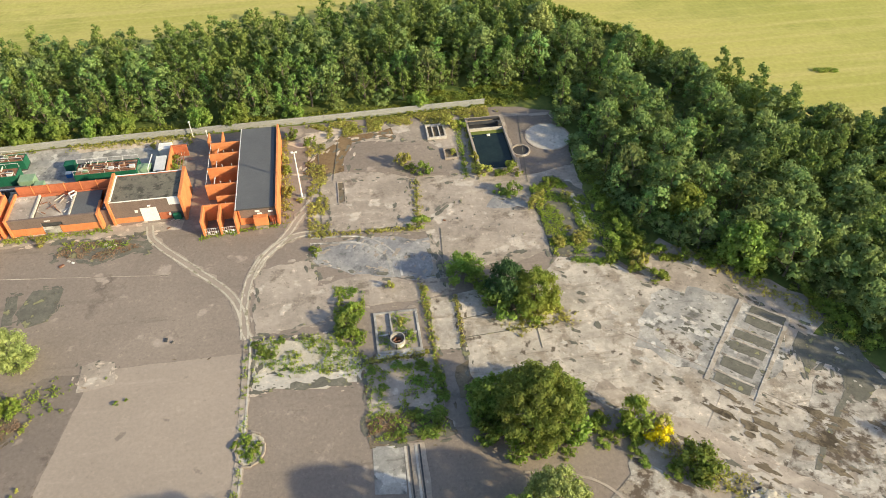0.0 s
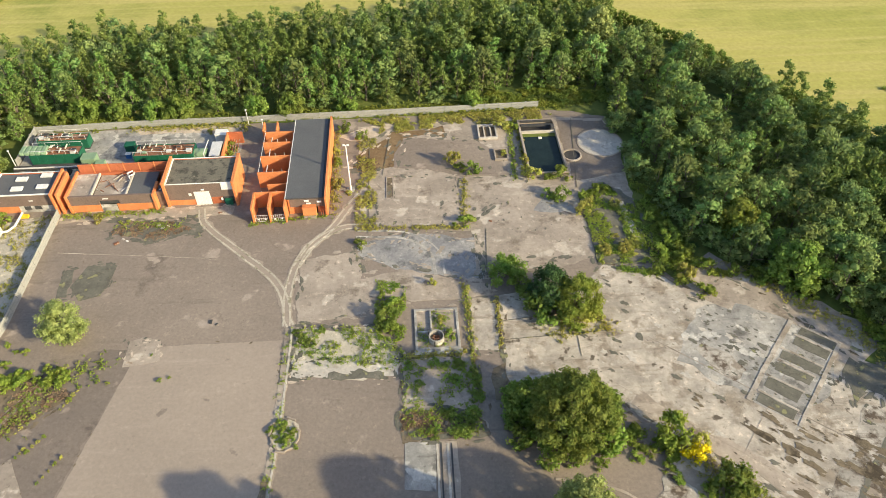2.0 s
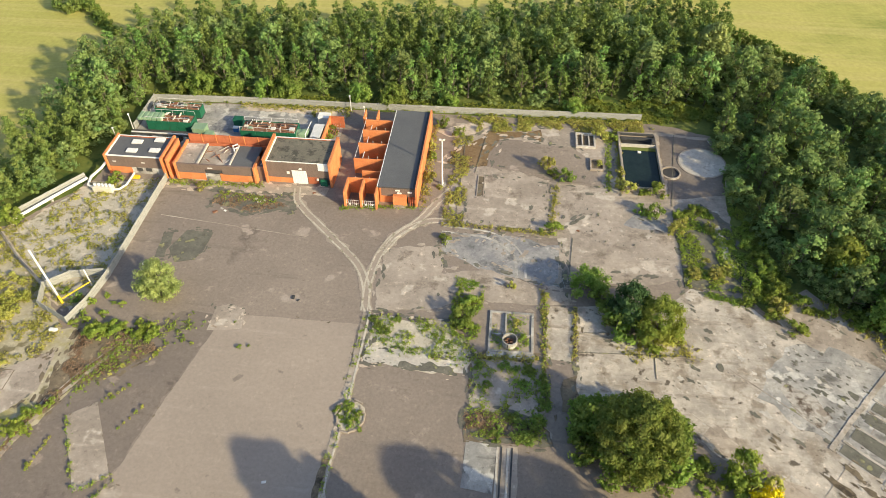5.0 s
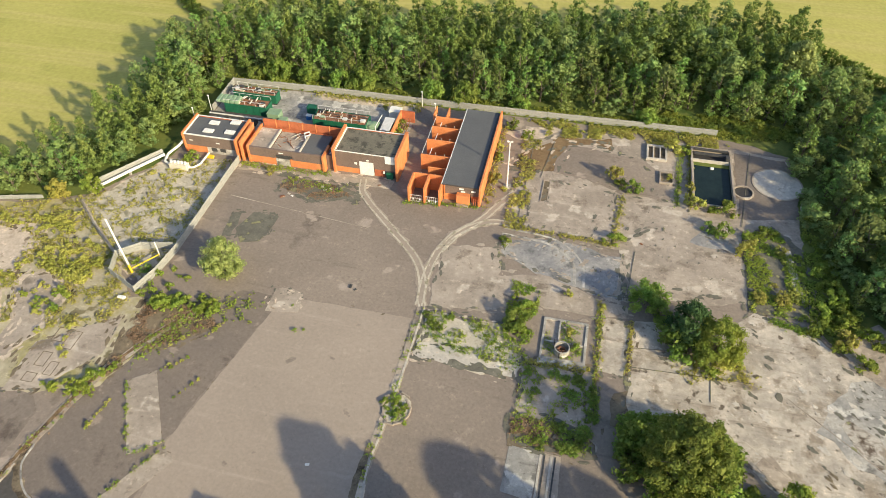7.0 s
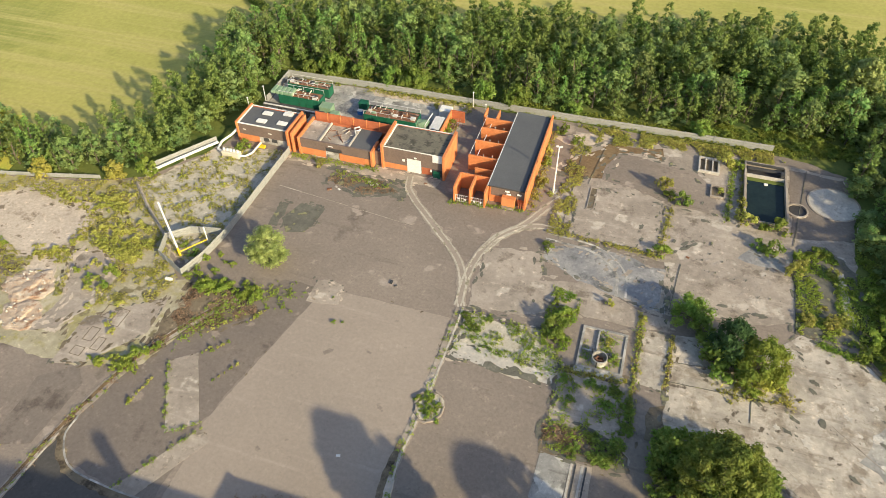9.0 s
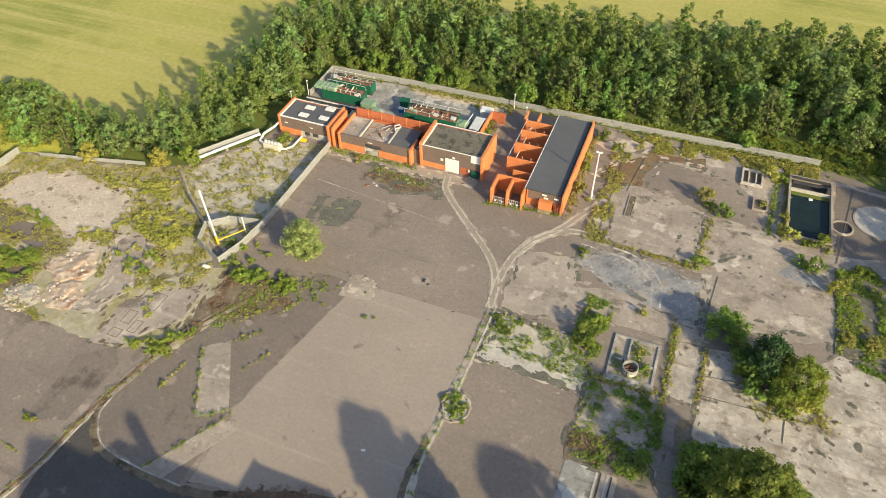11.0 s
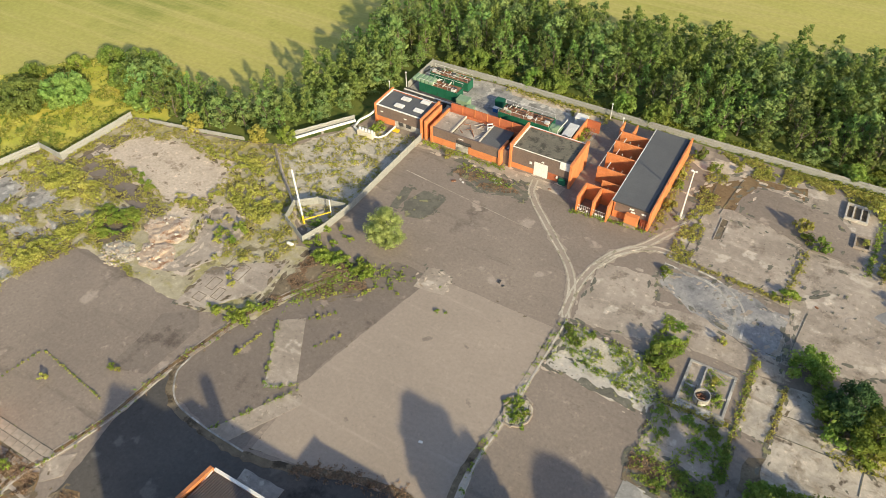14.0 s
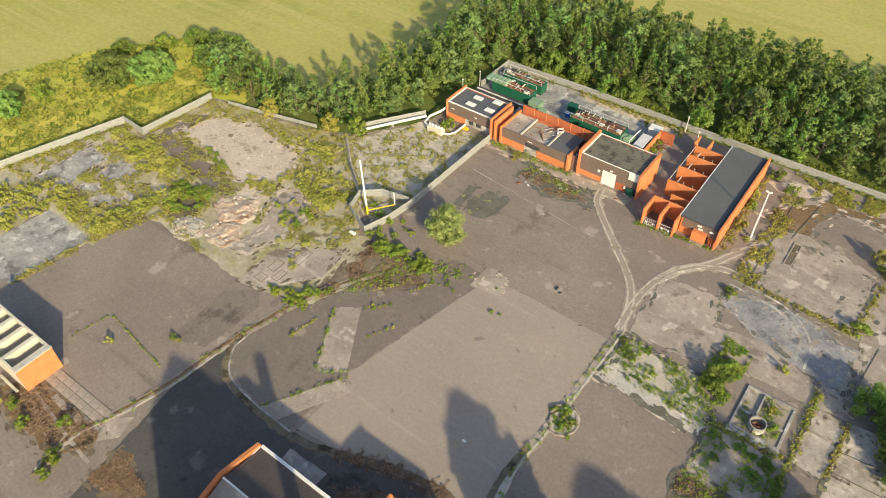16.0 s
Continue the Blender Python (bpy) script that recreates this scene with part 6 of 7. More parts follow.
# clipped field hedge along the wood's far side
HEDGE = [(46, 168), (49.2, 165.5), (67, 148), (77.6, 130), (87.8, 116), (91.6, 110)]
V, F, base = [], [], 0
for (ax, ay), (bx, by) in zip(HEDGE, HEDGE[1:]):
    n = int(math.hypot(bx - ax, by - ay) / 0.9)
    for i in range(n):
        a = np.array(scaled(ax + (bx - ax) * i / n + rng.uniform(-0.4, 0.4), ay + (by - ay) * i / n + rng.uniform(-0.4, 0.4), rng.uniform(0, 360), rng.uniform(0.38, 0.5), rng.uniform(0.42, 0.6)))
        co, fs = protos[4]
        V.append(co @ a[:3, :3].T + a[:3, 3])
        F += [[k + base for k in f] for f in fs]
        base += len(co)
me = bpy.data.meshes.new("hedge")
me.from_pydata(np.concatenate(V).tolist(), [], F)
me.materials.append(M["leaf"])
tagged(new("hedge", me), "continuous dark green hedge between wood and field", "hedge", kind="stuff")

# low bushes that close the wood's floor
brng = np.random.default_rng(77)
cs, rs = crown_clumps(brng, 5.8, 2.6, 0.1, 16, 0)
bush_mesh = leaf_mesh("bush", cs, [q * 1.2 for q in rs], 18, 0.26, brng, M["leaf"])
co = np.empty(len(bush_mesh.vertices) * 3)
bush_mesh.vertices.foreach_get("co", co)
low_bush = (co.reshape(-1, 3), [list(p.vertices) for p in bush_mesh.polygons])
bpy.data.meshes.remove(bush_mesh)
V, F, base = [], [], 0
for _ in range(9000):
    x, y = rng.uniform(-130, 122), rng.uniform(20, 168)
    if len(V) < 280 and (inside(x, y, RIGHT) or (inside(x, y, BACK) and y < 134) or inside(x, y, LEFT)) and ((x - 62) / 8) ** 2 + ((y - 124) / 5) ** 2 > 1:
        s = rng.uniform(0.45, 0.8)
        a = np.array(scaled(x, y, rng.uniform(0, 360), s * 1.35, s * 0.75))
        co, fs = low_bush
        V.append(co @ a[:3, :3].T + a[:3, 3])
        F += [[i + base for i in f] for f in fs]
        base += len(co)
me = bpy.data.meshes.new("undergrowth")
me.from_pydata(np.concatenate(V).tolist(), [], F)
me.materials.append(M["leaf_mass"])
tagged(new("undergrowth", me), "dense green undergrowth below the trees", "undergrowth", kind="stuff")


def single(seed, x, y, h, r, shape, n, material, label, leaves=40, size=0.26, low=0.08, name="tree", category="tree"):
    t = tree_kind(seed, h, r, low, max(n, int(3.3 * r * h)), shape, leaves, size, material, label, name, category, cap=0.95)
    t.location = (x, y, 0.06)
    return t


single(101, 19.8, 48.6, 12.0, 5.7, 0, 90, "leaf", "large spreading green tree on the yard", 84, 0.175)
single(102, 24.5, 51.5, 5.0, 3.4, 0, 34, "leaf", "bushy green tree beside the large tree", 40)
single(103, 14.8, 53.5, 5.0, 3.2, 0, 30, "leaf", "low green tree beside the large tree", 40)
single(104, 19.0, 36.2, 8.0, 4.6, 0, 50, "leaf_grey", "pale grey-green willow at the road", 80, 0.17)
single(105, 20.3, 72.5, 8.2, 3.0, 0, 40, "leaf_dark", "dark round pine on the old floor", 76, 0.16)
single(106, 24.8, 70.6, 7.0, 3.9, 0, 46, "weed", "yellowish-green birch beside the dark pine", 80, 0.17, low=0.02)
single(107, 14.8, 78.3, 3.8, 3.4, 0, 34, "leaf", "broad green sallow bush", 76, 0.17, name="shrub", category="shrub")
single(108, -52.3, 70.8, 8.0, 3.2, 0, 60, "leaf_grey", "round pale green willow on the dark asphalt", 90, 0.15, low=0.03)
single(109, 33.0, 47.6, 5.2, 2.5, 0, 22, "weed", "thin light green young tree", 26, 0.24)
single(110, 39.0, 40.0, 3.6, 3.0, 0, 30, "leaf", "round green bush at the road", 40, name="shrub", category="shrub")
single(111, 35.6, 44.6, 2.8, 1.7, 0, 16, "flower", "bush in bright yellow flower", 30, 0.2, name="shrub", category="shrub")
single(112, 42.5, 146, 13.0, 3.8, 0, 60, "leaf_grey", "tall grey-green weeping willow in the wood", 40, 0.3)
single(113, 104, 98, 12.0, 5.0, 0, 60, "leaf_grey", "big grey-green willow at the field's edge", 40, 0.3)
single(114, 92, 103, 9.0, 4.0, 0, 44, "leaf_grey", "grey-green willow at the field's edge", 40, 0.3)
single(115, -8.5, 31.5, 12.0, 5.0, 0, 60, "leaf", "tall green tree beside the yard", 40, 0.3)
single(116, 12.0, 31.0, 13.0, 5.5, 0, 60, "leaf", "tall broad green tree beside the yard", 40, 0.3)
single(117, 61, 74, 8.5, 4.4, 0, 50, "leaf", "tall light green tree at the wood's edge", 44, 0.26)
single(118, 55, 86, 8.0, 3.4, 0, 44, "weed", "pale yellow-green tree in the wood", 40, 0.26)
for i, (x, y, r) in enumerate(((-104, 78.6, 1.9), (-90.2, 81.6, 2.0), (-85, 84.5, 1.8))):
    single(120 + i, x, y, 3.8, r, 0, 22, "leaf_yellow" if i < 2 else "weed", "small tree with yellowing leaves by the fence", 34, 0.24)
for i, (x, y, r, h) in enumerate(((-66, 127.5, 3.2, 5.0), (-59, 128, 2.4, 4.0), (-51, 127.5, 2.6, 4.4), (-46.5, 128, 3.2, 5.0), (-31, 127.6, 2.6, 4.2), (-24, 128, 3.0, 4.6), (-12, 127.5, 1.8, 3.0), (14, 128, 2.2, 3.2), (-71, 127, 1.8, 3.0))):
    single(130 + i, x, y, h, r, 0, 26, "leaf", "rounded bright green tree behind the fence", 38, 0.26)
for i, (x, y, r, h) in enumerate(((-140, 66, 5.2, 6.5), (-134.5, 72.5, 5.2, 6.5), (-126, 84, 4.4, 6), (-148, 46, 3.4, 4.6), (-160, 40, 4, 5), (-119, 80, 3.6, 5), (-152, 28, 4, 5))):
    single(150 + i, x, y, h, r, 0, 40, "leaf_far", "broad dark green thicket in the meadow", 40, 0.3, name="thicket", category="thicket")
for i, (x, y, r, h) in enumerate(((-139, 88.5, 3.2, 4.0), (-133, 90.5, 3.0, 4.2), (-127, 90, 3.4, 5.0), (-144, 83, 2.6, 3.0), (-150, 76, 2.4, 2.8), (-124, 82, 3.6, 6.0), (-130, 83, 3.0, 5.0))):
    single(170 + i, x, y, h, r, 0, 30, "weed" if i % 2 else "leaf", "light green bush at the meadow's far edge", 34, 0.24, name="thicket", category="thicket")
single(160, -147.0, 53.6, 3.6, 1.8, 0, 20, "weed", "bright green young tree in the meadow", 36, 0.24)
single(161, -112, 162, 4, 4, 0, 30, "leaf_far", "dark hedge bush in the field", 36, 0.3, name="thicket", category="thicket")


# ---- shrubs ----
shrubs = {}
for key, seed, r, h, m, lab in (("green", 201, 1.0, 1.1, "weed", "fresh green self-sown shrub between old slabs"), ("dark", 202, 1.1, 1.3, "leaf", "dark green bramble shrub on waste ground"), ("gold", 203, 0.9, 1.3, "weed_dry", "yellowing buddleia shrub on the broken floor")):
    shrubs[key] = [tree_kind(seed + 10 * j, h, r, 0.06, 12, 0, 24, 0.14, m, lab, "shrub", "shrub") for j in range(2)]
used_shrub, scrub_rest, shrub_count = set(), [], 0
srng = np.random.default_rng(8)


def shrub(key, x, y, s, flat=1.0):
    j = int(srng.integers(0, 2))
    global shrub_count
    m = scaled(x, y, srng.uniform(0, 360), s, s * flat * srng.uniform(0.75, 1.2))
    if s < 0.34 or x < -92 or shrub_count > 285:
        scrub_rest.append((key, j, m))
        return
    shrub_count += 1
    if (key, j) in used_shrub:
        copy_thing(shrubs[key][j], m)
    else:
        used_shrub.add((key, j))
        shrubs[key][j].matrix_basis = m


def shrub_field(key, poly, n, lo, hi, flat=1.0):
    xs, ys = [p[0] for p in poly], [p[1] for p in poly]
    k = 0
    for _ in range(n * 30):
        x, y = srng.uniform(min(xs), max(xs)), srng.uniform(min(ys), max(ys))
        if k < n and inside(x, y, poly):
            shrub(key, x, y, srng.uniform(lo, hi), flat)
            k += 1


for x, y, s, k in ((21.6, 119, 1.4, "green"), (22.2, 104.5, 1.4, "gold"), (23.5, 103.3, 1.2, "gold"), (26, 103, 1.0, "green"), (28.6, 103.2, 1.7, "green"), (22.4, 108, 0.8, "gold"), (27.5, 97.5, 1.7, "dark"), (25, 98, 1.2, "dark"),
                   (31.5, 97.5, 1.1, "green"), (34.5, 98.6, 1.2, "green"), (36, 99, 1.1, "green"), (30.5, 93, 1.2, "gold"), (19.4, 119.5, 1.4, "gold"), (18.5, 111, 0.9, "gold"), (8.6, 108.6, 1.3, "gold"), (10, 106.8, 1.5, "green"),
                   (12, 105.8, 1.2, "dark"), (9.6, 91.6, 1.2, "green"), (7.6, 91.3, 0.6, "green"), (-8.6, 87.5, 0.9, "green"), (-13, 103, 1.0, "gold"), (-13.5, 110, 1.3, "green"), (-14, 114, 1.0, "gold"), (-11.2, 101, 0.9, "gold"),
                   (-9, 118, 1.5, "green"), (-12.4, 121, 1.2, "dark"), (-5, 120, 1.0, "gold"), (3, 77.5, 0.6, "gold"), (-5.2, 75.5, 0.9, "green"), (-3.5, 73.2, 1.2, "green"), (-4.5, 70.6, 1.3, "dark"), (-3.6, 68.5, 1.2, "green"),
                   (8.4, 76.2, 0.9, "gold"), (4, 70, 1.0, "gold"), (5, 67, 0.7, "green"), (15.4, 80.2, 1.0, "green"), (17.8, 75.8, 1.3, "dark"), (28, 68.6, 1.4, "gold"), (25.5, 67.8, 1.4, "gold"), (22.5, 68.2, 1.3, "gold"), (27.6, 69.6, 1.5, "green"), (21.2, 69.6, 1.5, "dark"), (19, 70.6, 1.3, "dark"), (17.6, 72.4, 1.4, "dark"), (24, 67.2, 1.5, "green"),
                   (-55, 96.8, 1.4, "gold"), (-34.7, 113, 1.2, "green"), (-34.9, 116, 1.3, "green"), (-39.6, 122, 1.0, "gold"), (-37, 122.5, 1.0, "gold"), (-65.5, 68.5, 0.9, "dark"), (-68, 69.5, 0.8, "green"), (-72, 97.6, 1.2, "green"),
                   (-72.8, 10.8, 0.8, "green"), (-69.5, 6.5, 1.0, "green"), (-68, 4.5, 1.1, "green"), (-81, 8, 1.1, "green"), (-83, 6.5, 1.0, "gold"), (-77.5, 7, 0.8, "green"), (-73.0, 28.8, 0.5, "green"), (-71.6, 28.9, 0.6, "gold"), (-79.8, 22.6, 0.6, "gold"),
                   (46, 73, 1.3, "green"), (44, 76.5, 1.4, "gold"), (48.3, 78, 1.2, "green"), (36.8, 46.5, 1.2, "gold"), (49, 31, 0.9, "green"), (40.6, 79, 1.4, "green")):
    shrub(k, x, y, s)
shrub_field("dark", [(-2, 62.5), (6.8, 62.5), (6.6, 57.5), (-2, 58)], 13, 0.4, 0.7, 0.4)
shrub_field("dark", [(0.8, 53.5), (8.4, 54), (8.4, 50.2), (1, 50.2)], 16, 0.4, 0.9, 0.5)
shrub_field("dark", [(7.3, 61), (8.6, 61), (8.8, 52), (7.4, 52)], 14, 0.35, 0.6, 0.5)
shrub_field("dark", [(-18, 69.5), (-13, 69), (-13, 66), (-18, 66)], 5, 0.4, 0.6, 0.4)
shrub_field("green", [(-13, 69.5), (-3, 69), (-3, 63), (-13, 64)], 4, 0.35, 0.5, 0.4)
shrub_field("green", [(-20.5, 53.8), (-16.4, 53.6), (-16.4, 49.4), (-20.3, 49.4)], 18, 0.4, 0.65, 0.7)
shrub_field("green", [(25, 46.5), (29, 50), (33, 46.5), (40, 40), (38, 37), (31, 43)], 20, 0.7, 1.1, 0.7)
shrub_field("dark", [(12, 46), (12, 56), (15, 58), (24, 56.5), (27, 50), (24, 44.5), (17, 44)], 44, 0.8, 1.4)
shrub_field("gold", [(31.5, 81), (31.5, 97), (38, 97), (39, 82)], 18, 0.5, 1.0, 0.6)
shrub_field("green", [(41, 82), (41, 98), (44, 100), (48, 80), (43, 75)], 24, 0.8, 1.4)
shrub_field("green", [(50, 77.5), (58, 74), (68, 63), (73.5, 52), (76, 54), (70, 66), (60, 77)], 34, 0.8, 1.4)
shrub_field("green", [(-61.5, 63.2), (-54, 65), (-47.2, 62.5), (-48, 60.4), (-55, 62.2), (-61, 60.8)], 26, 0.6, 1.1)
shrub_field("green", [(-64, 61), (-64, 72), (-58, 68), (-57, 63)], 14, 0.5, 1.0)




shrub_field("gold", [(-84.5, 65.6), (-84.3, 71.4), (-77.3, 72.4), (-73, 68.7), (-73.5, 63.2), (-80.5, 64.5)], 69, 0.50, 1.11, 0.75)
shrub_field("gold", [(-99.7, 75.3), (-92, 76.4), (-84, 78.5), (-81.5, 74.5), (-87.7, 71.8), (-95.7, 73.5)], 45, 0.43, 0.96, 0.75)
shrub_field("gold", [(-118.5, 57), (-116, 58.2), (-104.2, 56.2), (-103, 52.5), (-109.5, 51), (-117, 51.8)], 69, 0.50, 1.18, 0.75)
shrub_field("green", [(-102.5, 53), (-97, 55), (-93.4, 54), (-92.4, 48.5), (-97, 46.5), (-100.8, 48)], 45, 0.56, 1.18, 0.75)
shrub_field("gold", [(-101.8, 50.5), (-99.6, 43.9), (-101, 34.6), (-104, 36), (-103.6, 44), (-102, 47)], 60, 0.50, 1.11, 0.75)
shrub_field("gold", [(-124, 36.5), (-116, 39.5), (-108, 38.5), (-103, 41), (-101.5, 35), (-114.6, 35), (-115.4, 26), (-128, 30)], 135, 0.43, 1.11, 0.75)
shrub_field("gold", [(-125, 57), (-119, 57), (-118, 51), (-124.5, 51)], 33, 0.37, 0.89, 0.75)
shrub_field("gold", [(-118.6, 44), (-116.8, 44.8), (-110.8, 44.6), (-109, 42.8), (-115, 44.4), (-117, 41)], 18, 0.31, 0.67, 0.75)
shrub_field("green", [(-107, 64), (-102, 63), (-96.5, 60.5), (-97.5, 59.6), (-104, 62)], 21, 0.31, 0.74, 0.75)
shrub_field("gold", [(-93, 63), (-88, 62.4), (-86, 66), (-86.5, 60.8), (-92, 59.5)], 21, 0.37, 0.81, 0.75)
shrub_field("gold", [(-84, 62), (-74, 62), (-70, 58), (-66, 50), (-72, 46), (-80, 54)], 14, 0.5, 1.0, 0.7)


shrub_field("green", [(-83, 58), (-75, 57), (-73, 62), (-80, 62)], 8, 0.5, 1.0)
shrub_field("green", [(-69.5, 43), (-61.5, 44), (-60, 50), (-62, 50), (-64, 46.5), (-69, 46)], 22, 0.5, 1.0)
shrub_field("gold", [(-80, 92), (-70, 95), (-66, 80), (-70, 73), (-80, 82)], 16, 0.4, 0.8, 0.7)
shrub_field("gold", [(-10, 124), (28, 125), (28, 121.5), (8, 121.5), (-2, 120)], 36, 0.5, 0.9, 0.5)
shrub_field("dark", [(4, 127.6), (28, 128), (42, 126), (43, 132), (20, 132)], 40, 0.6, 1.3, 0.7)
shrub_field("gold", [(-9.5, 92), (-7, 92), (-6.6, 107), (-9.5, 107)], 16, 0.35, 0.7, 0.6)
for x, y in ((-60.6, 44.6), (-58.8, 40.4), (-37, 61.6), (-35.5, 62), (-38.9, 66.5), (-44.2, 61.5), (-46.2, 62), (-49, 58.8)):
    shrub("green", x + srng.uniform(-0.3, 0.3), y + srng.uniform(-0.3, 0.3), srng.uniform(0.26, 0.5))


for i in range(22):
    shrub("dark", -95.5 - 0.75 * i + srng.uniform(-0.6, 0.6), 150 + 0.8 * i, srng.uniform(1.3, 2.0), 0.8)
for i in range(24):
    shrub("dark", -112.5 + 0.5 * i, 168 + 1.1 * i, srng.uniform(1.3, 1.9), 0.8)
for i in range(7):
    scrub_rest.append(("green", 0, scaled(104.5 + 0.7 * i, 128 + srng.uniform(-0.6, 0.6), 40 * i, 0.9, 0.45)))

# ---- weeds ----
BARE = [[(-114, 64), (-112, 71), (-101, 73.6), (-88.5, 71.5), (-87.6, 62.6), (-94.2, 60.2), (-105, 63)], [(-125, 38.5), (-125, 49.5), (-119.4, 49.5), (-118.2, 41)], [(-116, 45.6), (-116, 50.5), (-110.4, 50), (-112.4, 45.6)],
        [(-91, 46), (-90, 57), (-84, 58), (-81, 50), (-84, 44)], [(-85, 62.8), (-81.2, 64.3), (-76, 61.5), (-75.5, 55), (-79, 50)], [(-73.5, 43), (-74, 50.5), (-70.3, 53.3), (-69.6, 44)]]


def weeds(name, areas, material, label, size=0.12, height=0.25):
    """Tufts of small blades; areas: (polygon or line, tufts, width)."""
    g = np.random.default_rng(len(name) * 7 + len(areas))
    P = []
    for poly, n, width in areas:
        if width:
            seg = [(a, b, math.hypot(b[0] - a[0], b[1] - a[1])) for a, b in zip(poly, poly[1:])]
            tot = sum(s[2] for s in seg)
            for a, b, d in seg:
                for _ in range(int(n * d / tot)):
                    t = g.uniform()
                    P.append((a[0] + (b[0] - a[0]) * t + g.normal() * width, a[1] + (b[1] - a[1]) * t + g.normal() * width))
        else:
            xs, ys = [p[0] for p in poly], [p[1] for p in poly]
            k = 0
            for _ in range(n * 25):
                x, y = g.uniform(min(xs), max(xs)), g.uniform(min(ys), max(ys))
                if k < n and inside(x, y, poly) and not any(inside(x, y, q) for q in BARE) and noise.noise(Vector((x * 0.35, y * 0.35, n * 0.1))) > -0.12:
                    P.append((x, y))
                    k += 1
    P = np.array(P)
    n = 7
    c = np.repeat(np.column_stack([P, np.full(len(P), 0.12)]), n, axis=0)
    c[:, :2] += g.normal(size=(len(c), 2)) * 0.16
    c[:, 2] += g.uniform(0, height, len(c))
    t = g.normal(size=(len(c), 3))
    t[:, 2] = np.abs(t[:, 2]) * 0.5
    t /= np.linalg.norm(t, axis=1)[:, None]
    b = np.cross(t, g.normal(size=(len(c), 3)))
    b /= np.linalg.norm(b, axis=1)[:, None] + 1e-9
    s = size * g.uniform(0.6, 1.5, (len(c), 1))
    quad = np.stack([c + t * s, c + b * s * 0.6, c - t * s, c - b * s * 0.6], 1).reshape(-1, 3)
    me = bpy.data.meshes.new(name)
    me.from_pydata(quad.tolist(), [], np.arange(len(quad)).reshape(-1, 4).tolist())
    me.materials.append(M[material])
    return tagged(new(name, me), label, "weeds", kind="stuff")


weeds("yard_weeds", [([(-18.3, 70.4), (-5.7, 69.4), (-1.6, 63.8), (-3, 61.4), (-18.4, 61.8)], 420, 0), ([(-2.3, 63.8), (8, 64), (8.6, 50), (-2.4, 50)], 420, 0), ([(0.3, 72), (6, 72), (6, 65), (0.3, 65)], 120, 0),
                     ([(31, 80.5), (31, 98), (36, 101), (40.5, 96), (39.8, 80)], 1500, 0), ([(40.2, 82), (40.8, 98), (42, 110), (44, 112), (46, 84), (45, 74)], 900, 0), ([(-6, 79), (-1.5, 78), (-1.5, 66), (-6, 67)], 500, 0), (KERB, 90, 0.3), ([(8.2, 76), (8.2, 64), (8.6, 56)], 80, 0.25),
                     ([(-57.4, 47.8), (-51.3, 37.2), (-47.5, 39.8)], 50, 0.1), ([(-53.4, 28.3), (-46.9, 39.3)], 30, 0.1), (DRAIN, 90, 0.4), ([(-75, 32.4), (-73.4, 23)], 0, 0.1), ([(-62, 98), (-44, 98.4)], 160, 0.4), ([(-52, 95.5), (-40, 94.4)], 90, 0.6),
                     ([(-28, 94), (-14.6, 95.4)], 140, 0.3), ([(-58, 52), (-53, 62), (-46, 65)], 260, 1.2), ([(34, 79), (40, 77.6)], 160, 0.4), ([(20, 103), (21, 122)], 160, 0.3)],
      "weed", "low green weeds in joints and beds", 0.13, 0.3)
weeds("dry_weeds", [([(-10, 124.5), (28, 125.8), (28, 121), (8, 121), (-2, 119.5)], 1700, 0), ([(-9.8, 91), (-6.2, 91), (-6, 118), (-9.8, 118)], 500, 0), ([(-7, 91.5), (9, 90.6)], 130, 0.3), ([(-14, 120), (-13.6, 96)], 200, 0.5), ([(9.2, 91), (10.5, 104)], 100, 0.4),
                    ([(22.6, 119), (22.4, 103)], 160, 0.25), ([(-76, 96.5), (-63.2, 98.6), (-63.4, 73), (-66, 66), (-72, 69.5), (-84.5, 82.5)], 950, 0), ([(-118, 75), (-93, 80), (-85, 83.5), (-72, 69.5), (-65, 62.5), (-66, 57), (-97, 46), (-101, 34), (-132, 36), (-125.5, 58)], 5200, 0),
                    ([(-84, 43.5), (-97, 45.5), (-101, 34), (-103, 21)], 420, 0.4), ([(-56, 124), (-33, 124.4), (-33, 122)], 300, 0.6), ([(13, 74), (12.6, 64)], 60, 0.2), ([(22, 76), (30, 67), (20, 66)], 200, 0.6), ([(33, 48), (40, 40), (46, 34)], 300, 1.2),
                    ([(52, 79), (66, 64), (72, 54)], 400, 0.8), ([(-1.4, 63.5), (7, 63.8)], 120, 0.3), ([(8, 78.5), (8.4, 60)], 80, 0.3), ([(-76.5, 33.0), (-70.4, 21.4)], 0, 0.1)],
      "weed_dry", "dry yellow grass and weeds on the old floors", 0.14, 0.35)
weeds("meadow_grass", [([(-116, 79), (-116, 90), (-126, 94), (-139, 92.5), (-148, 84), (-158, 68.5), (-165, 50), (-172, 20), (-150, 0), (-138, 10), (-131, 35), (-125, 59), (-119, 59), (-118, 75)], 5000, 0)],
      "weed_dry", "tall yellow-green meadow grass", 0.17, 0.35)
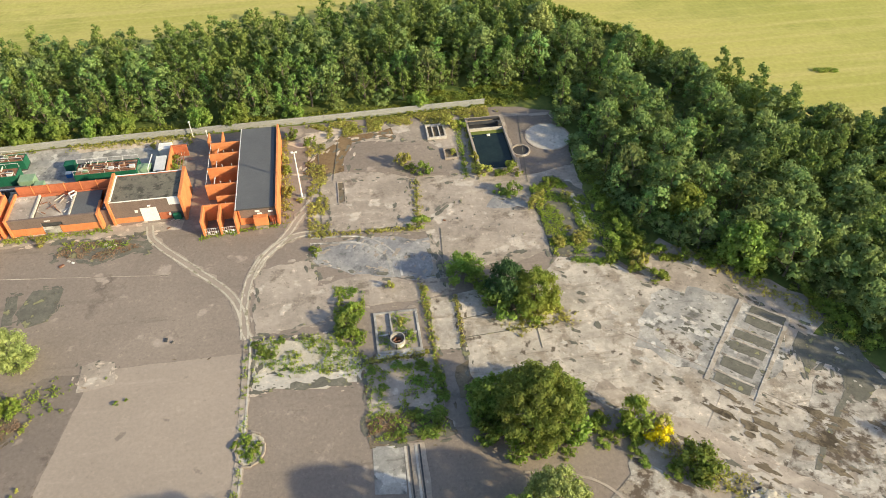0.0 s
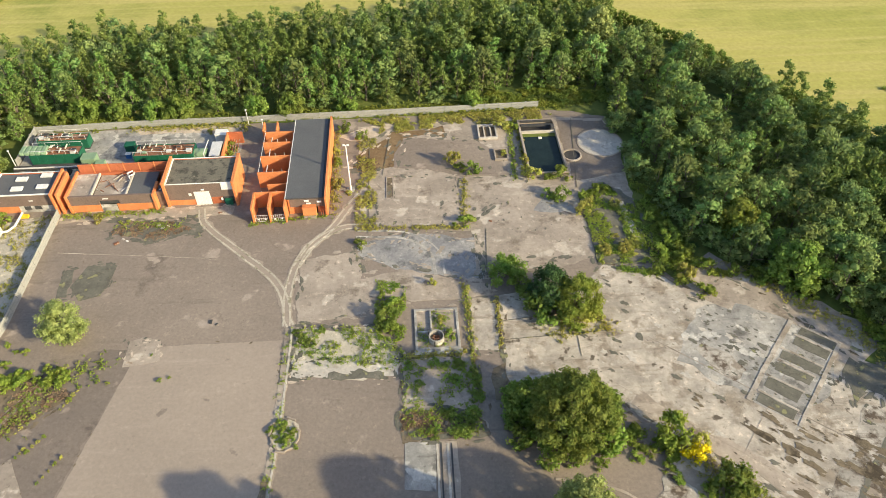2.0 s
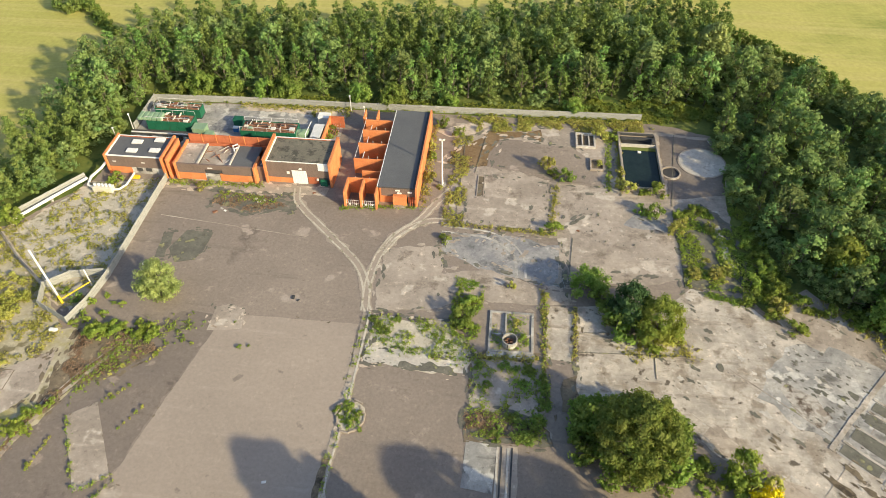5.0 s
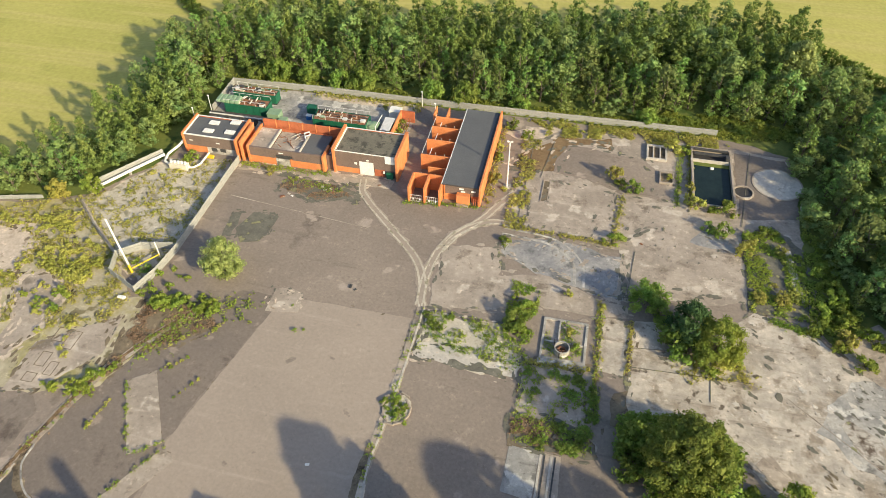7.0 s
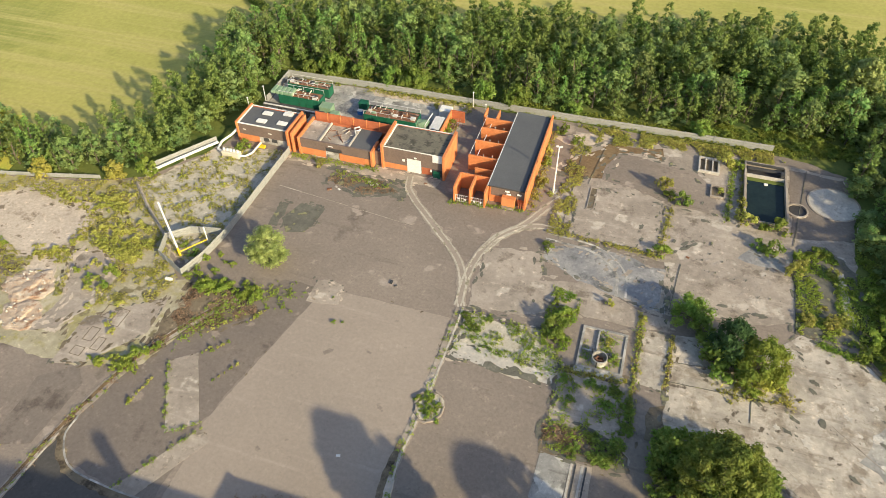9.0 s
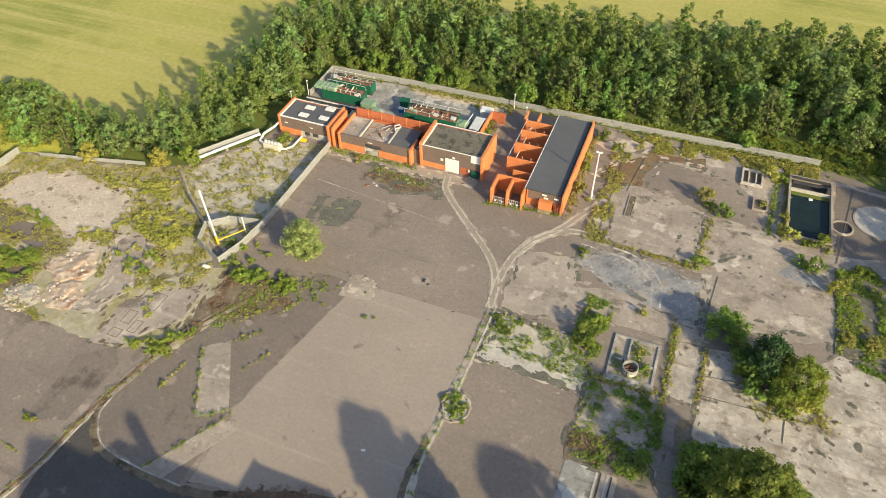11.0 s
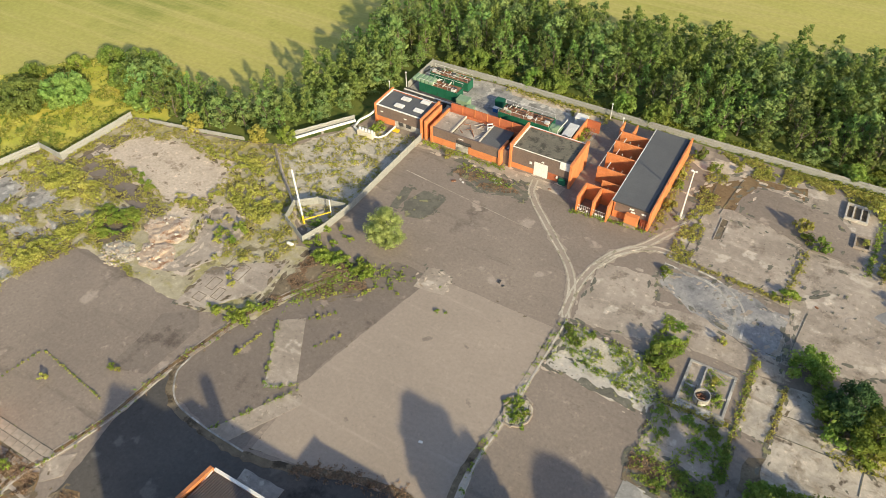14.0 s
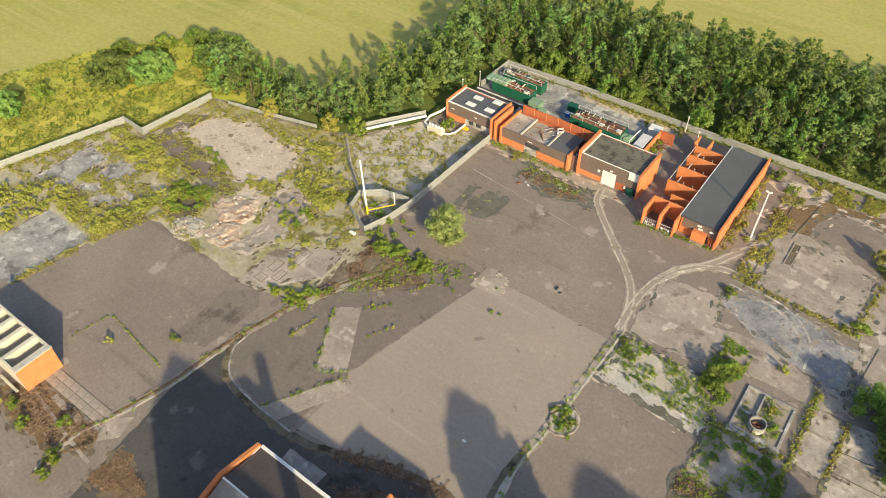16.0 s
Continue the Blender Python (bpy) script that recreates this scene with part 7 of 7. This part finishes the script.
weeds("meadow_herbs", [([(-116, 79), (-116, 90), (-126, 94), (-139, 92.5), (-148, 84), (-158, 68.5), (-165, 50), (-172, 20), (-150, 0), (-138, 10), (-131, 35), (-125, 59), (-119, 59), (-118, 75)], 3000, 0), ([(55, 128), (70, 124), (66, 119), (56, 121)], 500, 0),
                       ([(42, 80), (46, 77), (52, 76), (47, 82), (43.5, 100)], 900, 0), ([(6, 127.4), (44, 128.5), (43, 134), (18, 133)], 1500, 0), ([(-75, 126.5), (30, 127.5), (44, 130)], 2600, 1.0)],
      "weed", "green herbs among the meadow grass", 0.19, 0.4)

weeds("leaf_debris", [([(-85.5, 8.2), (-82.8, 12.6), (-76, 12.7), (-68, 12.4), (-66.5, 10), (-70.8, 7.2), (-79, 6.2)], 700, 0), ([(-63.2, 12.4), (-61.2, 13), (-55.5, 11.2), (-57.5, 7.5), (-63.5, 7.5)], 260, 0),
                      ([(-40, 29.6), (-32, 32.4), (-25, 33.4), (-20, 32)], 420, 0.6), ([(-36, 25), (-32, 28), (-27, 29.5), (-22, 29)], 260, 0.5), ([(-62, 62), (-53, 63), (-49, 60), (-57, 53.5), (-61.5, 48)], 600, 0), (DRAIN, 200, 0.4),
                      ([(-2.6, 53.6), (1.5, 54), (1.5, 50), (-2.5, 50)], 260, 0), ([(-52, 96), (-42, 95.6), (-38, 93.5), (-44, 91), (-52, 93)], 300, 0)],
      "brush", "dead brown stems, leaves and rubbish", 0.11, 0.1)


# tussocks in straight joints
def joint_weeds(a, b, n, s0, s1):
    for i in range(n):
        t = (i + 0.5) / n
        shrub("gold" if i % 3 else "green", a[0] + (b[0] - a[0]) * t + srng.normal() * 0.06, a[1] + (b[1] - a[1]) * t + srng.normal() * 0.06, srng.uniform(s0, s1))


for a, b, n in (((-49.6, 46.2), (-47.2, 50.6), 5), ((-52.4, 51), (-50.6, 53.8), 4), ((-50.0, 57.4), (-48.0, 61.4), 7), ((-55.6, 53), (-51.6, 58.4), 7), ((-53.6, 50.2), (-52.6, 52), 3), ((-58.9, 39.4), (-57.9, 44.6), 9)):
    joint_weeds(a, b, n, 0.18, 0.42)
joint_weeds((-84.0, 26.0), (-69.9, 24.2), 24, 0.16, 0.28)
joint_weeds((-85.5, 19.5), (-84.2, 25.6), 8, 0.16, 0.3)

for key, lab in (("green", "low fresh green scrub on waste ground"), ("dark", "dark bramble scrub on waste ground"), ("gold", "yellowing scrub and tussocks on waste ground")):
    V, F, base = [], [], 0
    for k, j, m in scrub_rest:
        if k == key:
            me = [c for c in shrubs[k][j].children if c.name.startswith("crown")][0].data
            co = np.empty(len(me.vertices) * 3)
            me.vertices.foreach_get("co", co)
            a = np.array(m)
            V.append(co.reshape(-1, 3) @ a[:3, :3].T + a[:3, 3])
            F += [[i + base for i in p.vertices] for p in me.polygons]
            base += len(me.vertices)
    if V:
        me = bpy.data.meshes.new("scrub")
        me.from_pydata(np.concatenate(V).tolist(), [], F)
        me.materials.append(M[{"green": "weed", "dark": "leaf", "gold": "weed_dry"}[key]])
        tagged(new("scrub", me), lab, "scrub", kind="stuff")


# ---- rubble ----
def rubble(name, x, y, r, n, lo, hi, material, label, high):
    g = np.random.default_rng(int(abs(x) * 10))
    h = anchor(name, x, y, 0.1, label, "rubble heap")
    bm = bmesh.new()
    bmesh.ops.create_icosphere(bm, subdivisions=4, radius=1.0)
    for v in bm.verts:
        k = 1.5 * noise.noise(Vector((v.co.x * 1.8 + x, v.co.y * 1.8 + y, 0.3))) + 0.7 * noise.noise(v.co * 5)
        v.co = Vector((v.co.x * r * (1 + 0.3 * k), v.co.y * r * 0.8 * (1 + 0.3 * k), max(-0.1, v.co.z) * high * (1 + 0.6 * k)))
    part("mound", bm, M[material], h)
    meshes = []
    for _ in range(6):
        b = bmesh.new()
        bmesh.ops.create_icosphere(b, subdivisions=1, radius=1.0)
        for v in b.verts:
            v.co *= g.uniform(0.6, 1.2)
        me = bpy.data.meshes.new("stone")
        b.to_mesh(me)
        b.free()
        me.materials.append(M["concrete_pale" if g.uniform() < 0.6 else "concrete_dirty"])
        meshes.append(me)
    for _ in range(n):
        a, d = g.uniform(0, 6.28), math.sqrt(g.uniform()) * r * 1.05
        s = g.uniform(lo, hi)
        o = new("stone", meshes[int(g.integers(0, 6))])
        o.parent = h
        z = high * max(0, 1 - (d / r) ** 2) ** 0.5 * 0.9
        o.matrix_basis = pose(math.cos(a) * d, math.sin(a) * d * 0.8, z, g.uniform(0, 90), g.uniform(0, 90), 0) @ Matrix.Diagonal((s, s * 0.8, s * 0.6, 1))


rubble("rubble_heap", -90.2, 45.6, 3.2, 170, 0.12, 0.42, "gravel", "heap of pale broken concrete and bricks", 0.35)
rubble("earth_heap", -87.2, 54.2, 4.0, 50, 0.1, 0.4, "red_sand", "pale reddish earth heap with bricks", 0.4)
rubble("earth_heap", -84.4, 48.6, 3.4, 40, 0.1, 0.35, "red_sand", "low reddish-brown earth heap", 0.3)
rubble("rubble_heap", 45.5, 34.0, 2.6, 80, 0.1, 0.3, "gravel", "heap of grey rubble at the apron's edge", 0.5)
lg = random.Random(4)
litter = [(x, y) for x, y in ((-42.5, 94.5), (-43.4, 94), (-41.9, 93.6), (-44.2, 94.8), (-49.6, 91.6), (-48.8, 91.1), (-50.5, 90.6), (-34, 97.4), (-31.5, 72.1), (-30.6, 71.6), (25.9, 47.3), (14, 92), (3.5, 52), (-1.2, 52.8), (-27.5, 41))]
for x, y in litter:
    s = lg.uniform(0.2, 0.5)
    o = tagged(link_bm("debris_piece", box(-s, s, -s * 0.6, s * 0.6, 0, s * 0.4, 0.03), M[lg.choice(("white", "concrete_pale", "rust", "iron"))]), "small piece of litter on the asphalt", "litter", "yard litter")
    o.matrix_basis = pose(x, y, 0.08, 0, 0, lg.uniform(0, 180))
